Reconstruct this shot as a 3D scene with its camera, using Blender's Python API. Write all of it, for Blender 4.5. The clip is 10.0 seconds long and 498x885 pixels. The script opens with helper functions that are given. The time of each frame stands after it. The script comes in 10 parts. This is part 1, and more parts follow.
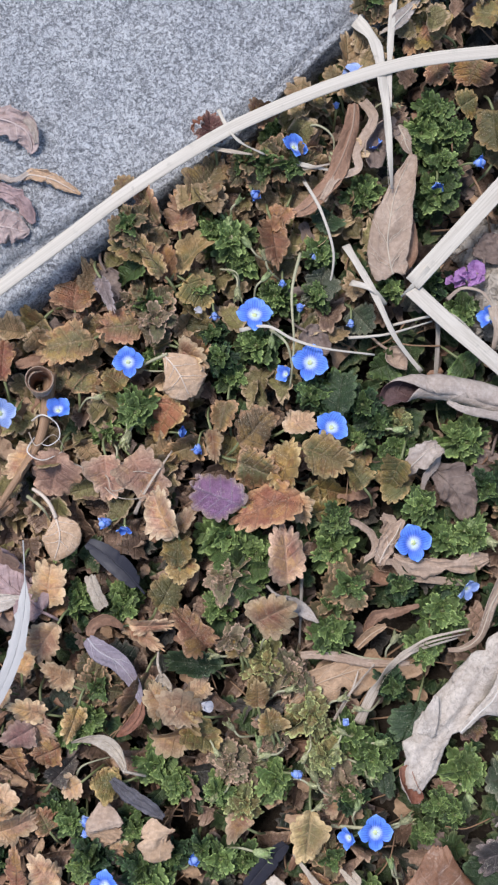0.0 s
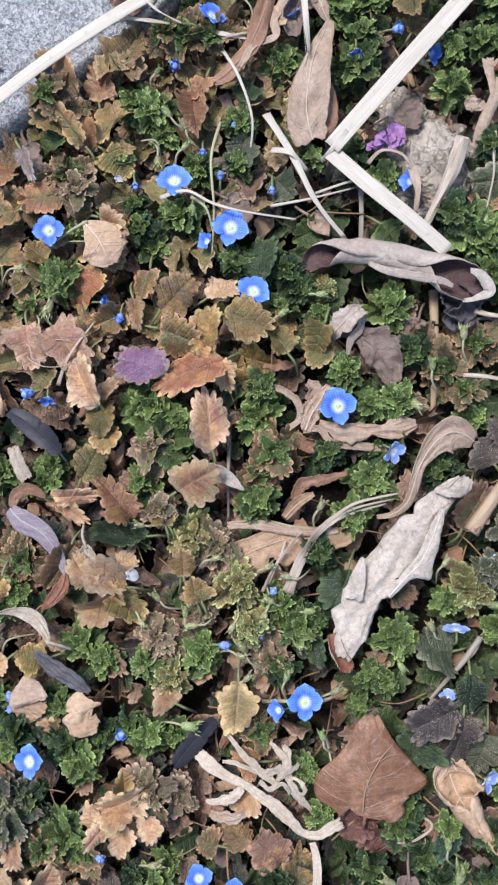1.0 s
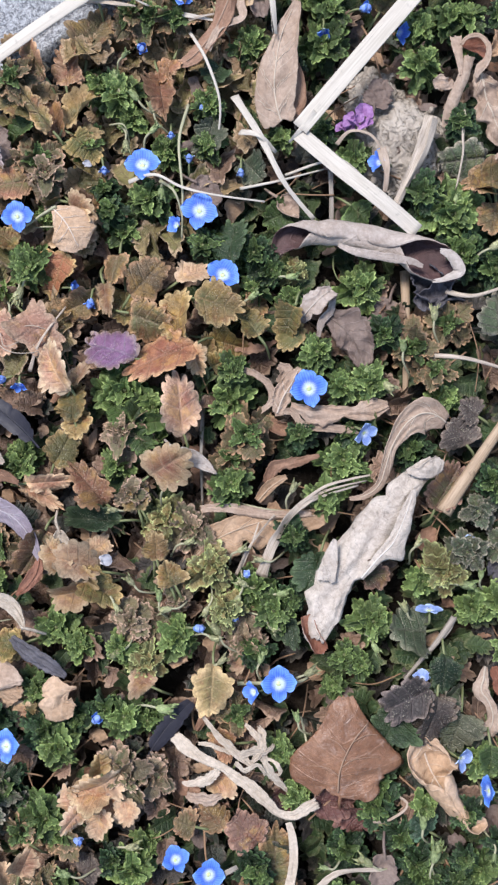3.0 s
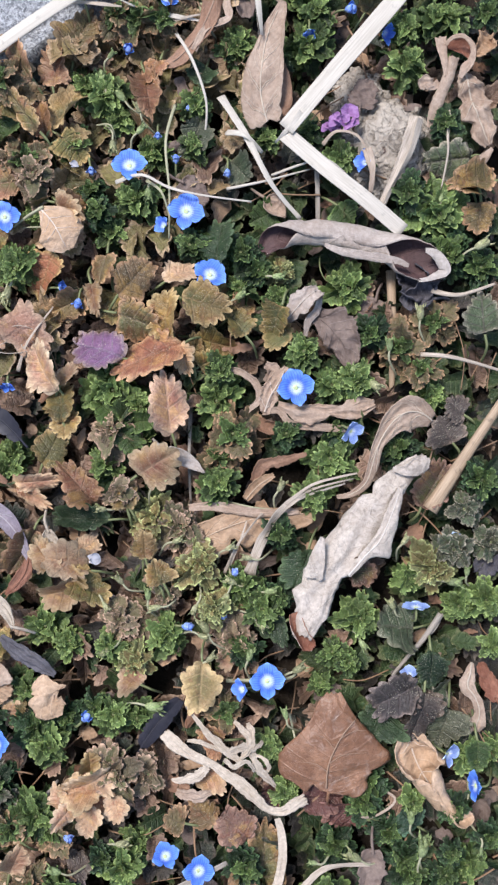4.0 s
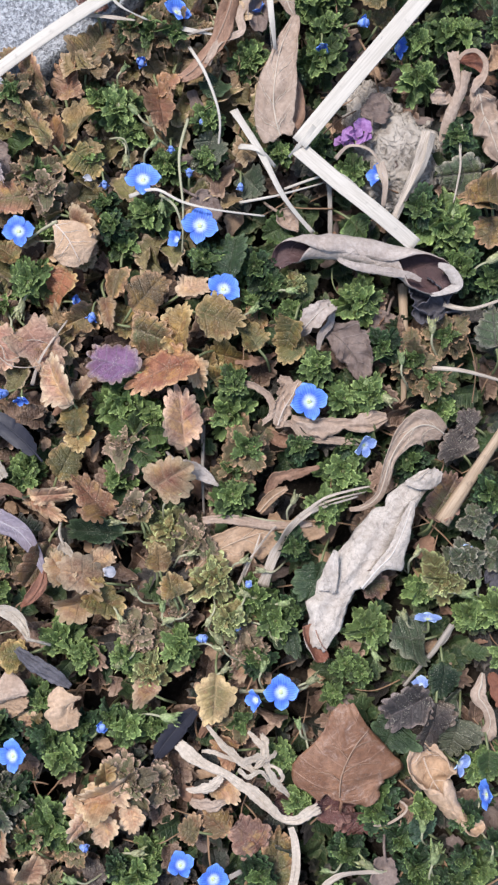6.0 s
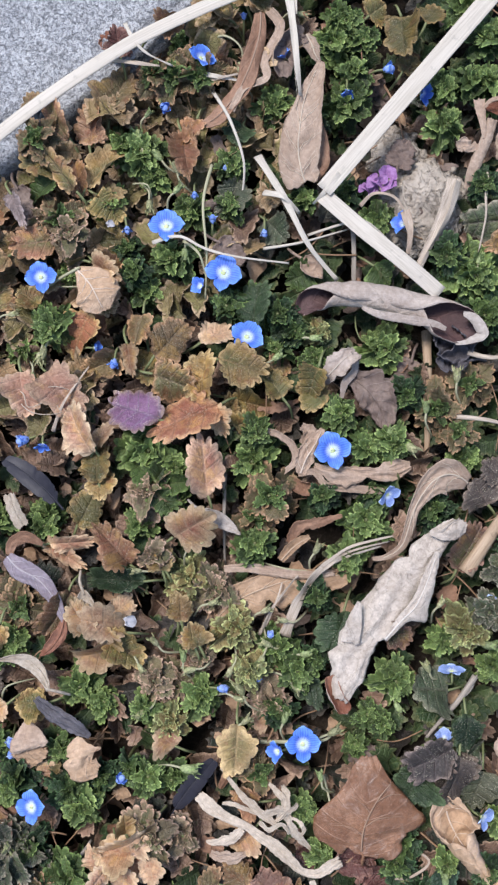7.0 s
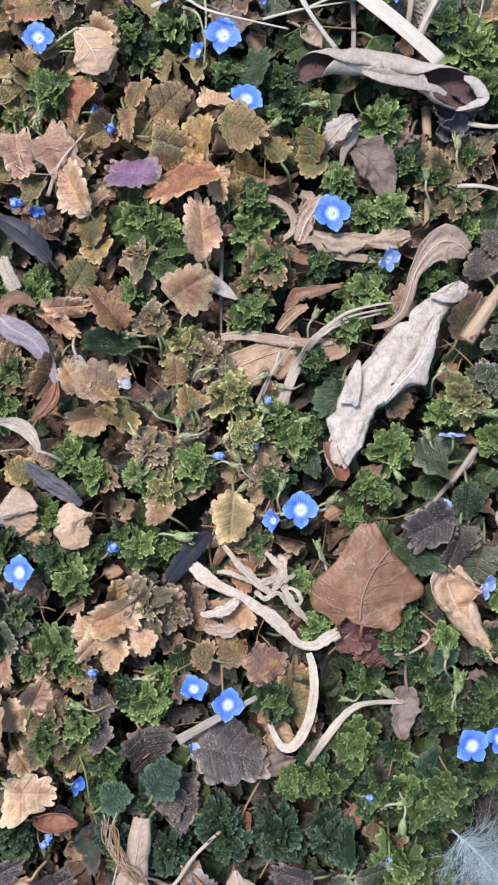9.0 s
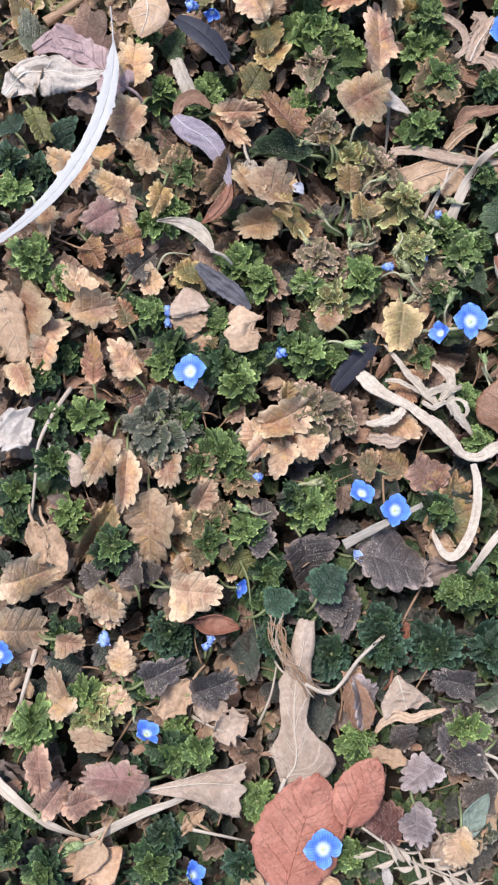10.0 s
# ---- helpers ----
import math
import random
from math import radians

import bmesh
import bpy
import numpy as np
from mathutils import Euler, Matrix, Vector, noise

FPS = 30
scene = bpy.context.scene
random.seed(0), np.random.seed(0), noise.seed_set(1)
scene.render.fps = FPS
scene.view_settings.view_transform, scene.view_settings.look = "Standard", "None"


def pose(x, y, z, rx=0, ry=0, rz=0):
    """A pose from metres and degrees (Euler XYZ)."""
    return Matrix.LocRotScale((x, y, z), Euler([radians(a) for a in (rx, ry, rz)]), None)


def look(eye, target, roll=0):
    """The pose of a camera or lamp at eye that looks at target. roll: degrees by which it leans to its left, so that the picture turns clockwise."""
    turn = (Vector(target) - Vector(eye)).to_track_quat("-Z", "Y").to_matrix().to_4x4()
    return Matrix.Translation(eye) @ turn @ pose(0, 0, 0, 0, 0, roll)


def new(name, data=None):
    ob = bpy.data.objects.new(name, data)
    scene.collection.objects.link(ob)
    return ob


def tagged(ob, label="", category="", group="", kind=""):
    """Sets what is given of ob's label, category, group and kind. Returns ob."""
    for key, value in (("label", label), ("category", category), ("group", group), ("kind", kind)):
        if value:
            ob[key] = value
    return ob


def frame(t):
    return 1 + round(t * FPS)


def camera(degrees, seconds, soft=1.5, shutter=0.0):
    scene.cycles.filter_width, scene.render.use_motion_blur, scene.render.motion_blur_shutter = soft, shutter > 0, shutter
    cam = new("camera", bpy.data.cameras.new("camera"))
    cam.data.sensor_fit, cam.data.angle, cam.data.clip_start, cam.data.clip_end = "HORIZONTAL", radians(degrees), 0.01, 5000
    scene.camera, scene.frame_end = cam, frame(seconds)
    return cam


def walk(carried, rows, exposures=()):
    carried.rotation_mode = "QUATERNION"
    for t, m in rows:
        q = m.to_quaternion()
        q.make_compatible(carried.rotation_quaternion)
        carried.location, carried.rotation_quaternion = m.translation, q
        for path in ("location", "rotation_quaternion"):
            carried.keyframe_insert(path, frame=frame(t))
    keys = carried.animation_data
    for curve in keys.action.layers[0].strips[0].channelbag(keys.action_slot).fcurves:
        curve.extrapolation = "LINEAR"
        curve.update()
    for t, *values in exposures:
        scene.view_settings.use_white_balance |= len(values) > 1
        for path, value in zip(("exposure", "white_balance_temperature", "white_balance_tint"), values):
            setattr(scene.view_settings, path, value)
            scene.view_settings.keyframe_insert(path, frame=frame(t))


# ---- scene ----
cam = camera(29.087, 10.0, soft=2.4)
PATH = [
    (0.0, -0.01997, 0.02039, 0.23817, 0.452, -0.033, 2.107),
    (0.2, -0.01197, 0.01288, 0.23665, 1.152, 0.461, 2.102),
    (0.5, -0.00337, -0.01371, 0.23444, 2.573, 0.405, 1.826),
    (1.0, 0.00207, -0.01791, 0.23498, 2.537, 0.817, 1.160),
    (1.5, 0.00592, -0.02075, 0.23518, 2.091, 1.169, 0.886),
    (2.0, 0.00460, -0.02130, 0.23477, 1.798, 0.667, 0.730),
    (2.5, 0.00780, -0.01979, 0.23461, 1.796, 1.147, 0.590),
    (4.0, 0.01002, -0.01797, 0.23638, 1.494, 0.487, 0.183),
    (4.5, 0.00899, -0.01890, 0.23631, 1.729, 0.260, 0.110),
    (5.0, 0.00813, -0.01734, 0.23655, 1.593, 0.297, 0.007),
    (6.3, 0.00358, -0.00593, 0.23823, 0.548, -0.004, 0.228),
    (6.5, 0.00234, -0.00208, 0.23805, 0.496, 0.010, 0.321),
    (7.0, -0.00013, -0.00221, 0.23636, 1.115, 0.043, 0.444),
    (7.5, 0.00288, -0.00626, 0.23504, 2.232, 0.420, 0.434),
    (8.0, 0.00473, -0.01047, 0.23430, 2.688, 0.505, 0.450),
    (8.2, 0.00567, -0.02124, 0.23319, 2.989, 0.727, 0.498),
    (8.5, 0.00469, -0.03237, 0.23227, 3.046, 0.310, 0.627),
    (8.7, 0.00717, -0.04140, 0.23139, 3.252, 0.448, 0.677),
    (9.0, -0.00196, -0.06404, 0.22988, 3.295, -0.800, 0.845),
    (9.2, -0.00933, -0.07742, 0.22874, 3.298, -1.451, 0.886),
    (9.5, -0.02397, -0.09386, 0.22696, 3.500, -2.482, 1.367),
    (9.7, -0.03673, -0.09772, 0.22572, 2.974, -3.557, 1.812),
    (10.0, -0.04913, -0.10918, 0.22498, 3.422, -3.856, 2.620),
]
EXPOSURES = [(0.0, 0.42), (1.0, 0.70), (2.5, 0.70), (5.0, 0.72), (6.5, 0.63), (7.5, 0.56), (8.3, 0.75), (9.0, 0.78), (10.0, 0.88)]
walk(cam, [(t, pose(*p)) for t, *p in PATH], EXPOSURES)

# ---- light: thin overcast, open sky above the bed ----
world = bpy.data.worlds.new("overcast_sky")
world.use_nodes = True
scene.world = world
wn = world.node_tree
sky = wn.nodes.new("ShaderNodeTexSky")
sky.sky_type = "NISHITA"
sky.sun_disc = False
sky.sun_elevation = radians(64)
sky.sun_rotation = radians(-43)
sky.air_density = 1.0
sky.dust_density = 1.0
wn.links.new(sky.outputs[0], wn.nodes["Background"].inputs[0])
wn.nodes["Background"].inputs[1].default_value = 0.13
sun_data = bpy.data.lights.new("sun", "SUN")
sun_data.energy = 2.5
sun_data.angle = radians(17)
sun_data.color = (1.0, 0.972, 0.975)
sun = new("sun", sun_data)
sun.matrix_world = look((-0.30, 0.32, 0.90), (0, 0, 0))


# ---- node materials ----
class Net:
    """A node material under construction."""

    def __init__(self, name):
        self.mat = bpy.data.materials.new(name)
        self.mat.use_nodes = True
        self.nt = self.mat.node_tree
        self.bsdf = self.nt.nodes["Principled BSDF"]

    def put(self, socket, value):
        if isinstance(value, bpy.types.NodeSocket):
            self.nt.links.new(value, socket)
        elif value is not None:
            if socket.type == "RGBA" and not hasattr(value, "__len__"):
                value = (value, value, value, 1)
            elif socket.type == "RGBA" and len(value) == 3:
                value = (*value, 1)
            socket.default_value = value

    def math(self, op, a, b=None, c=None, clamp=False):
        n = self.nt.nodes.new("ShaderNodeMath")
        n.operation, n.use_clamp = op, clamp
        for i, v in enumerate((a, b, c)):
            self.put(n.inputs[i], v)
        return n.outputs[0]

    def mix(self, fac, a, b, blend="MIX"):
        n = self.nt.nodes.new("ShaderNodeMix")
        n.data_type, n.blend_type = "RGBA", blend
        self.put(n.inputs[0], fac)
        self.put(n.inputs[6], a)
        self.put(n.inputs[7], b)
        return n.outputs[2]

    def noise(self, scale, detail=3, rough=0.55, vec=None, distort=0.0):
        n = self.nt.nodes.new("ShaderNodeTexNoise")
        n.inputs["Scale"].default_value = scale
        n.inputs["Detail"].default_value = detail
        n.inputs["Roughness"].default_value = rough
        n.inputs["Distortion"].default_value = distort
        self.put(n.inputs["Vector"], vec if vec else self.coord("Object"))
        return n.outputs["Fac"]

    def voronoi(self, scale, vec=None, out="Distance", feature="F1"):
        n = self.nt.nodes.new("ShaderNodeTexVoronoi")
        n.feature = feature
        n.inputs["Scale"].default_value = scale
        self.put(n.inputs["Vector"], vec if vec else self.coord("Object"))
        return n.outputs[out]

    def coord(self, which):
        return self.nt.nodes.new("ShaderNodeTexCoord").outputs[which]

    def margin(self):
        n = self.nt.nodes.new("ShaderNodeAttribute")
        n.attribute_name = "margin"
        return n.outputs["Fac"]

    def place(self):
        return self.nt.nodes.new("ShaderNodeNewGeometry").outputs["Position"]

    def uv(self):
        n = self.nt.nodes.new("ShaderNodeSeparateXYZ")
        self.nt.links.new(self.coord("UV"), n.inputs[0])
        return n.outputs[0], n.outputs[1]

    def ramp(self, fac, lo, hi):
        n = self.nt.nodes.new("ShaderNodeMapRange")
        n.interpolation_type = "SMOOTHSTEP"
        self.put(n.inputs[0], fac)
        n.inputs[1].default_value, n.inputs[2].default_value = lo, hi
        return n.outputs[0]

    def bump(self, height, strength, distance=0.0004):
        n = self.nt.nodes.new("ShaderNodeBump")
        n.inputs["Strength"].default_value = strength
        n.inputs["Distance"].default_value = distance
        self.put(n.inputs["Height"], height)
        return n.outputs[0]

    def done(self, color, rough=0.6, normal=None, spec=0.3, sub=0.0):
        self.put(self.bsdf.inputs["Base Color"], color)
        self.put(self.bsdf.inputs["Roughness"], rough)
        self.put(self.bsdf.inputs["Normal"], normal)
        self.bsdf.inputs["Specular IOR Level"].default_value = spec
        return self.mat

    def random(self, island=False):
        if island:
            return self.nt.nodes.new("ShaderNodeNewGeometry").outputs["Random Per Island"]
        return self.nt.nodes.new("ShaderNodeObjectInfo").outputs["Random"]


def leaf_material(name, base, second, rim, vein, island=False, hairs=0.35, veins=5.0, rim_at=0.60, rim_amount=0.92, heart=None, quilt=1.0, withered=False):
    """A living or withering toothed leaf: blotches, veins, a margin of another colour and pale hairs."""
    n = Net(name)
    u, v = n.uv()
    side = n.math("ABSOLUTE", n.math("MULTIPLY_ADD", u, 2.0, -1.0))
    # side veins run outwards and forwards from the midrib
    run = n.math("MULTIPLY_ADD", side, -0.95, n.math("MULTIPLY", v, veins))
    saw = n.math("ABSOLUTE", n.math("SUBTRACT", n.math("FRACT", run), 0.5))
    ribs = n.ramp(saw, 0.36, 0.5)
    mid = n.math("SUBTRACT", 1.0, n.ramp(side, 0.01, 0.10))
    net = n.math("MAXIMUM", ribs, mid)
    rnd = n.random(island)
    world_pos = n.place()
    big = n.noise(170, 2, 0.5, world_pos)
    fine = n.noise(1300, 3, 0.6, world_pos)
    c = n.mix(n.ramp(n.math("MULTIPLY_ADD", rnd, 0.6, n.math("MULTIPLY", big, 0.7)), 0.3, 0.95), base, second)
    if withered:
        # yellow and rust-red patches spread through the dying blade
        c = n.mix(n.math("MULTIPLY", n.ramp(n.noise(150, 3, 0.6, world_pos, 0.7), 0.47, 0.60), 0.75), c, tuple(0.4 * x + 0.6 * y for x, y in zip(second, (0.58, 0.34, 0.085))))
        c = n.mix(n.math("MULTIPLY", n.ramp(n.noise(190, 3, 0.6, world_pos, 1.1), 0.50, 0.62), 0.75), c, tuple(0.4 * x + 0.6 * y for x, y in zip(base, (0.26, 0.075, 0.045))))
    if heart:
        # some leaves keep a green heart round the midrib
        keep = n.ramp(n.math("FRACT", n.math("MULTIPLY", rnd, 13.7)), 0.38, 0.8)
        c = n.mix(n.math("MULTIPLY", keep, n.math("SUBTRACT", 0.9, n.ramp(n.math("MULTIPLY_ADD", big, 0.5, n.math("MULTIPLY_ADD", side, 0.55, n.math("MULTIPLY", v, 0.35))), 0.35, 0.85))), c, heart)
    # margin: its own paler tint, brightened further as light caught on the teeth
    c = n.mix(n.math("MULTIPLY", n.ramp(n.math("MULTIPLY_ADD", fine, 0.22, n.margin()), rim_at + 0.10, 0.98), rim_amount), c, rim)
    blot = n.math("MULTIPLY", n.ramp(n.noise(330, 3, 0.6, world_pos, 0.8), 0.47, 0.62), 0.52)
    c = n.mix(blot, c, tuple(0.55 * (x + y) / 2 for x, y in zip(base, second)))
    c = n.mix(n.math("MULTIPLY", net, 0.46), c, vein)
    c = n.mix(n.ramp(fine, 0.3, 0.75), n.mix(1.0, c, (0.78, 0.77, 0.76), "MULTIPLY"), c)
    val = n.math("MULTIPLY_ADD", n.math("FRACT", n.math("MULTIPLY", rnd, 7.31)), 0.80, 0.56)
    c = n.mix(1.0, c, n.mix(val, (0, 0, 0), (1, 1, 1)), "MULTIPLY")
    dots = n.math("SUBTRACT", 1.0, n.ramp(n.voronoi(2600, world_pos), 0.08, 0.34))
    dots = n.math("MULTIPLY", dots, n.ramp(n.noise(300, 2, 0.5, world_pos), 0.38, 0.62))
    c = n.mix(n.math("MULTIPLY", dots, 0.7 * hairs), c, (0.72, 0.66, 0.50))
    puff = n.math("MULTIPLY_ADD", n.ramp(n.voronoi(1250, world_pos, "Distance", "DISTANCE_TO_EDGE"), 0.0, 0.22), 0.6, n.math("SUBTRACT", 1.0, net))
    # shade in the creases between puffed cells is multiplied into the colour
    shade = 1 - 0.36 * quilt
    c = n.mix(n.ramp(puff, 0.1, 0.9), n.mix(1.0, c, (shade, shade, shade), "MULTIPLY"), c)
    h = n.math("MULTIPLY_ADD", fine, 0.35, n.math("MULTIPLY_ADD", dots, 0.3, puff))
    return n.done(c, n.math("MULTIPLY_ADD", fine, 0.25, 0.42), n.bump(h, 0.26 + 0.26 * quilt, 0.0004), 0.36)


SHADES = {}
SHADES["b"] = ((0.092, 0.157, 0.046), (0.179, 0.265, 0.077), (0.442, 0.572, 0.195), (0.225, 0.278, 0.100))
SHADES["g"] = ((0.046, 0.079, 0.023), (0.085, 0.139, 0.039), (0.250, 0.362, 0.116), (0.140, 0.176, 0.063))
# d, kg, dp, dk: dark by nature, colours lowered further for dimmer light there
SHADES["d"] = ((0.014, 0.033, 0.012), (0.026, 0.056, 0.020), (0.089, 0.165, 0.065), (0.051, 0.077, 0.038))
SHADES["o"] = ((0.122, 0.095, 0.048), (0.175, 0.134, 0.067), (0.562, 0.338, 0.197), (0.242, 0.244, 0.109))
SHADES["ob"] = ((0.165, 0.166, 0.074), (0.264, 0.197, 0.122), (0.740, 0.485, 0.351), (0.380, 0.295, 0.200))
SHADES["y"] = ((0.182, 0.216, 0.091), (0.351, 0.267, 0.111), (0.678, 0.732, 0.302), (0.418, 0.337, 0.150))
SHADES["k"] = ((0.067, 0.077, 0.048), (0.100, 0.131, 0.071), (0.429, 0.378, 0.279), (0.180, 0.144, 0.131))
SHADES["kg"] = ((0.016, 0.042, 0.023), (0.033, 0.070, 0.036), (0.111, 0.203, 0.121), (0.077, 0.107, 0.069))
SHADES["dp"] = ((0.065, 0.053, 0.049), (0.114, 0.092, 0.086), (0.387, 0.293, 0.252), (0.243, 0.194, 0.184))
SHADES["dg"] = ((0.022, 0.047, 0.019), (0.045, 0.076, 0.032), (0.123, 0.179, 0.084), (0.086, 0.116, 0.055))
SHADES["gy"] = ((0.084, 0.118, 0.061), (0.126, 0.125, 0.086), (0.244, 0.234, 0.153), (0.204, 0.201, 0.135))
SHADES["dk"] = ((0.087, 0.069, 0.059), (0.121, 0.092, 0.078), (0.288, 0.218, 0.170), (0.211, 0.160, 0.137))
SHADES["bd"] = ((0.137, 0.072, 0.052), (0.200, 0.108, 0.079), (0.492, 0.288, 0.204), (0.337, 0.196, 0.151))
SHADES["rk"] = ((0.132, 0.051, 0.043), (0.187, 0.079, 0.061), (0.369, 0.197, 0.152), (0.281, 0.140, 0.121))
SHADES["br"] = ((0.282, 0.174, 0.093), (0.253, 0.183, 0.084), (0.676, 0.442, 0.232), (0.505, 0.342, 0.193))
SHADES["bo"] = ((0.260, 0.173, 0.087), (0.249, 0.191, 0.080), (0.709, 0.426, 0.232), (0.473, 0.319, 0.173))
SHADES["rd"] = ((0.351, 0.171, 0.105), (0.302, 0.175, 0.103), (0.670, 0.406, 0.244), (0.560, 0.343, 0.225))
SHADES["rb"] = ((0.344, 0.160, 0.089), (0.299, 0.165, 0.085), (0.662, 0.383, 0.219), (0.505, 0.291, 0.182))
SHADES["rr"] = ((0.248, 0.101, 0.065), (0.404, 0.176, 0.092), (0.740, 0.446, 0.244), (0.522, 0.263, 0.161))
SHADES["rv"] = ((0.398, 0.212, 0.146), (0.524, 0.292, 0.206), (0.760, 0.520, 0.356), (0.631, 0.394, 0.288))
SHADES["rm"] = ((0.254, 0.132, 0.097), (0.348, 0.194, 0.141), (0.666, 0.414, 0.285), (0.505, 0.302, 0.216))
SHADES["rp"] = ((0.266, 0.132, 0.113), (0.311, 0.178, 0.144), (0.417, 0.286, 0.220), (0.359, 0.220, 0.183))
SHADES["pu"] = ((0.337, 0.172, 0.323), (0.403, 0.216, 0.352), (0.538, 0.396, 0.326), (0.625, 0.476, 0.634))
SHADES["tn"] = ((0.567, 0.348, 0.214), (0.683, 0.443, 0.275), (0.755, 0.559, 0.369), (0.652, 0.456, 0.304))
SHADES["to"] = ((0.545, 0.315, 0.169), (0.657, 0.385, 0.208), (0.760, 0.568, 0.347), (0.631, 0.424, 0.260))
SHADES["tb"] = ((0.475, 0.262, 0.157), (0.653, 0.368, 0.229), (0.760, 0.554, 0.349), (0.651, 0.415, 0.263))
SHADES["tr"] = ((0.468, 0.254, 0.165), (0.608, 0.362, 0.237), (0.722, 0.562, 0.378), (0.598, 0.408, 0.284))
SHADES["ty"] = ((0.466, 0.293, 0.137), (0.376, 0.268, 0.110), (0.747, 0.532, 0.271), (0.569, 0.392, 0.198))
SHADES["yl"] = ((0.387, 0.230, 0.095), (0.321, 0.217, 0.084), (0.740, 0.541, 0.268), (0.586, 0.395, 0.190))
SHADES["yr"] = ((0.380, 0.145, 0.080), (0.500, 0.270, 0.115), (0.660, 0.470, 0.200), (0.520, 0.310, 0.150))
SHADES["yo"] = ((0.243, 0.189, 0.065), (0.228, 0.199, 0.062), (0.717, 0.487, 0.210), (0.453, 0.324, 0.132))
SHADES["ol"] = ((0.156, 0.137, 0.048), (0.208, 0.172, 0.063), (0.580, 0.397, 0.177), (0.343, 0.274, 0.122))
SHADES["od"] = ((0.149, 0.119, 0.049), (0.225, 0.142, 0.071), (0.622, 0.368, 0.206), (0.352, 0.246, 0.146))
SHADES["mo"] = ((0.183, 0.157, 0.053), (0.244, 0.263, 0.089), (0.317, 0.300, 0.102), (0.268, 0.275, 0.094))
SHADES["gt"] = ((0.184, 0.138, 0.128), (0.257, 0.196, 0.184), (0.492, 0.395, 0.373), (0.396, 0.313, 0.303))
WITHERED = ("br", "bo", "rd", "rb", "rr", "rv", "tn", "to", "tb", "tr", "ty", "yl", "yo", "ol", "od", "bd")
SOFT = ("tn", "to", "tb", "tr", "ty", "rv", "rm", "rp", "gt")
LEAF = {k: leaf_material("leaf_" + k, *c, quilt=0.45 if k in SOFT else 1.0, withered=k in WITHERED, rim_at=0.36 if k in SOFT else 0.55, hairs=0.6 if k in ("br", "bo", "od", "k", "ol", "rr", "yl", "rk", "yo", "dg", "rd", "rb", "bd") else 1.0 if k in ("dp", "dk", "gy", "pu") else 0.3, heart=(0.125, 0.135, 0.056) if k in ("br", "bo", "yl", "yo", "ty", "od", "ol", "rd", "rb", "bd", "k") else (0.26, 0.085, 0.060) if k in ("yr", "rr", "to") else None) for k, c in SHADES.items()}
LEAF["q"] = leaf_material("leaf_q", (0.26, 0.36, 0.13), (0.38, 0.46, 0.19), (0.52, 0.55, 0.30), (0.46, 0.52, 0.28), hairs=0.15)
LEAF["p"] = leaf_material("leaf_p", (0.42, 0.45, 0.19), (0.55, 0.53, 0.29), (0.60, 0.56, 0.36), (0.5, 0.48, 0.30), hairs=0.2)


def dry_material(name, base, second, vein, stain=0.4, cracks=0.0, pale_sheen=0.0):
    """A dead leaf: fibrous, blotched, slightly glossy, with fine veins."""
    n = Net(name)
    u, v = n.uv()
    side = n.math("ABSOLUTE", n.math("MULTIPLY_ADD", u, 2.0, -1.0))
    run = n.math("MULTIPLY_ADD", side, -1.3, n.math("MULTIPLY", v, 7.0))
    ribs = n.ramp(n.math("ABSOLUTE", n.math("SUBTRACT", n.math("FRACT", run), 0.5)), 0.43, 0.5)
    pos = n.place()
    big, fine = n.noise(110, 4, 0.6, pos, 0.8), n.noise(1100, 4, 0.65, pos)
    cells = n.voronoi(1500, pos, "Distance", "DISTANCE_TO_EDGE")
    c = n.mix(n.ramp(big, 0.35, 0.7), base, second)
    c = n.mix(n.math("MULTIPLY", ribs, 0.4), c, vein)
    c = n.mix(n.math("MULTIPLY", n.ramp(n.noise(300, 4, 0.7, pos), 0.58, 0.75), stain), c, tuple(0.35 * x for x in base))
    c = n.mix(n.ramp(fine, 0.25, 0.8), n.mix(1.0, c, (0.68, 0.66, 0.64), "MULTIPLY"), c)
    split = n.math("SUBTRACT", 1.0, n.ramp(n.math("ABSOLUTE", n.math("SUBTRACT", n.noise(150, 4, 0.6, pos, 1.0), 0.5)), 0.0, 0.02))
    if pale_sheen:
        # pale patches painted in as sheen on the waxy skin
        c = n.mix(n.math("MULTIPLY", n.ramp(n.noise(260, 5, 0.75, pos, 1.2), 0.52, 0.72), pale_sheen), c, (0.45, 0.34, 0.28))
    if cracks:
        c = n.mix(n.math("MULTIPLY", split, cracks), c, tuple(0.3 * x for x in base))
    h = n.math("ADD", n.math("MULTIPLY_ADD", ribs, 0.5, fine), n.math("MULTIPLY", n.ramp(cells, 0.0, 0.12), 0.3))
    return n.done(c, n.math("MULTIPLY_ADD", fine, 0.2, 0.30 if pale_sheen else 0.48), n.bump(h, 0.5, 0.0004), 0.5 if pale_sheen else 0.35)


DRY = {}
DRY["pale"] = dry_material("dry_pale", (0.42, 0.36, 0.318), (0.545, 0.478, 0.43), (0.60, 0.54, 0.47), 0.55)
DRY["white"] = dry_material("dry_white", (0.53, 0.46, 0.41), (0.65, 0.58, 0.525), (0.66, 0.58, 0.51), 0.2)
DRY["cream"] = dry_material("dry_cream", (0.48, 0.40, 0.32), (0.58, 0.50, 0.41), (0.58, 0.50, 0.40), 0.2)
DRY["palebrown"] = dry_material("dry_palebrown", (0.40, 0.285, 0.21), (0.53, 0.40, 0.31), (0.66, 0.54, 0.44), 0.45)
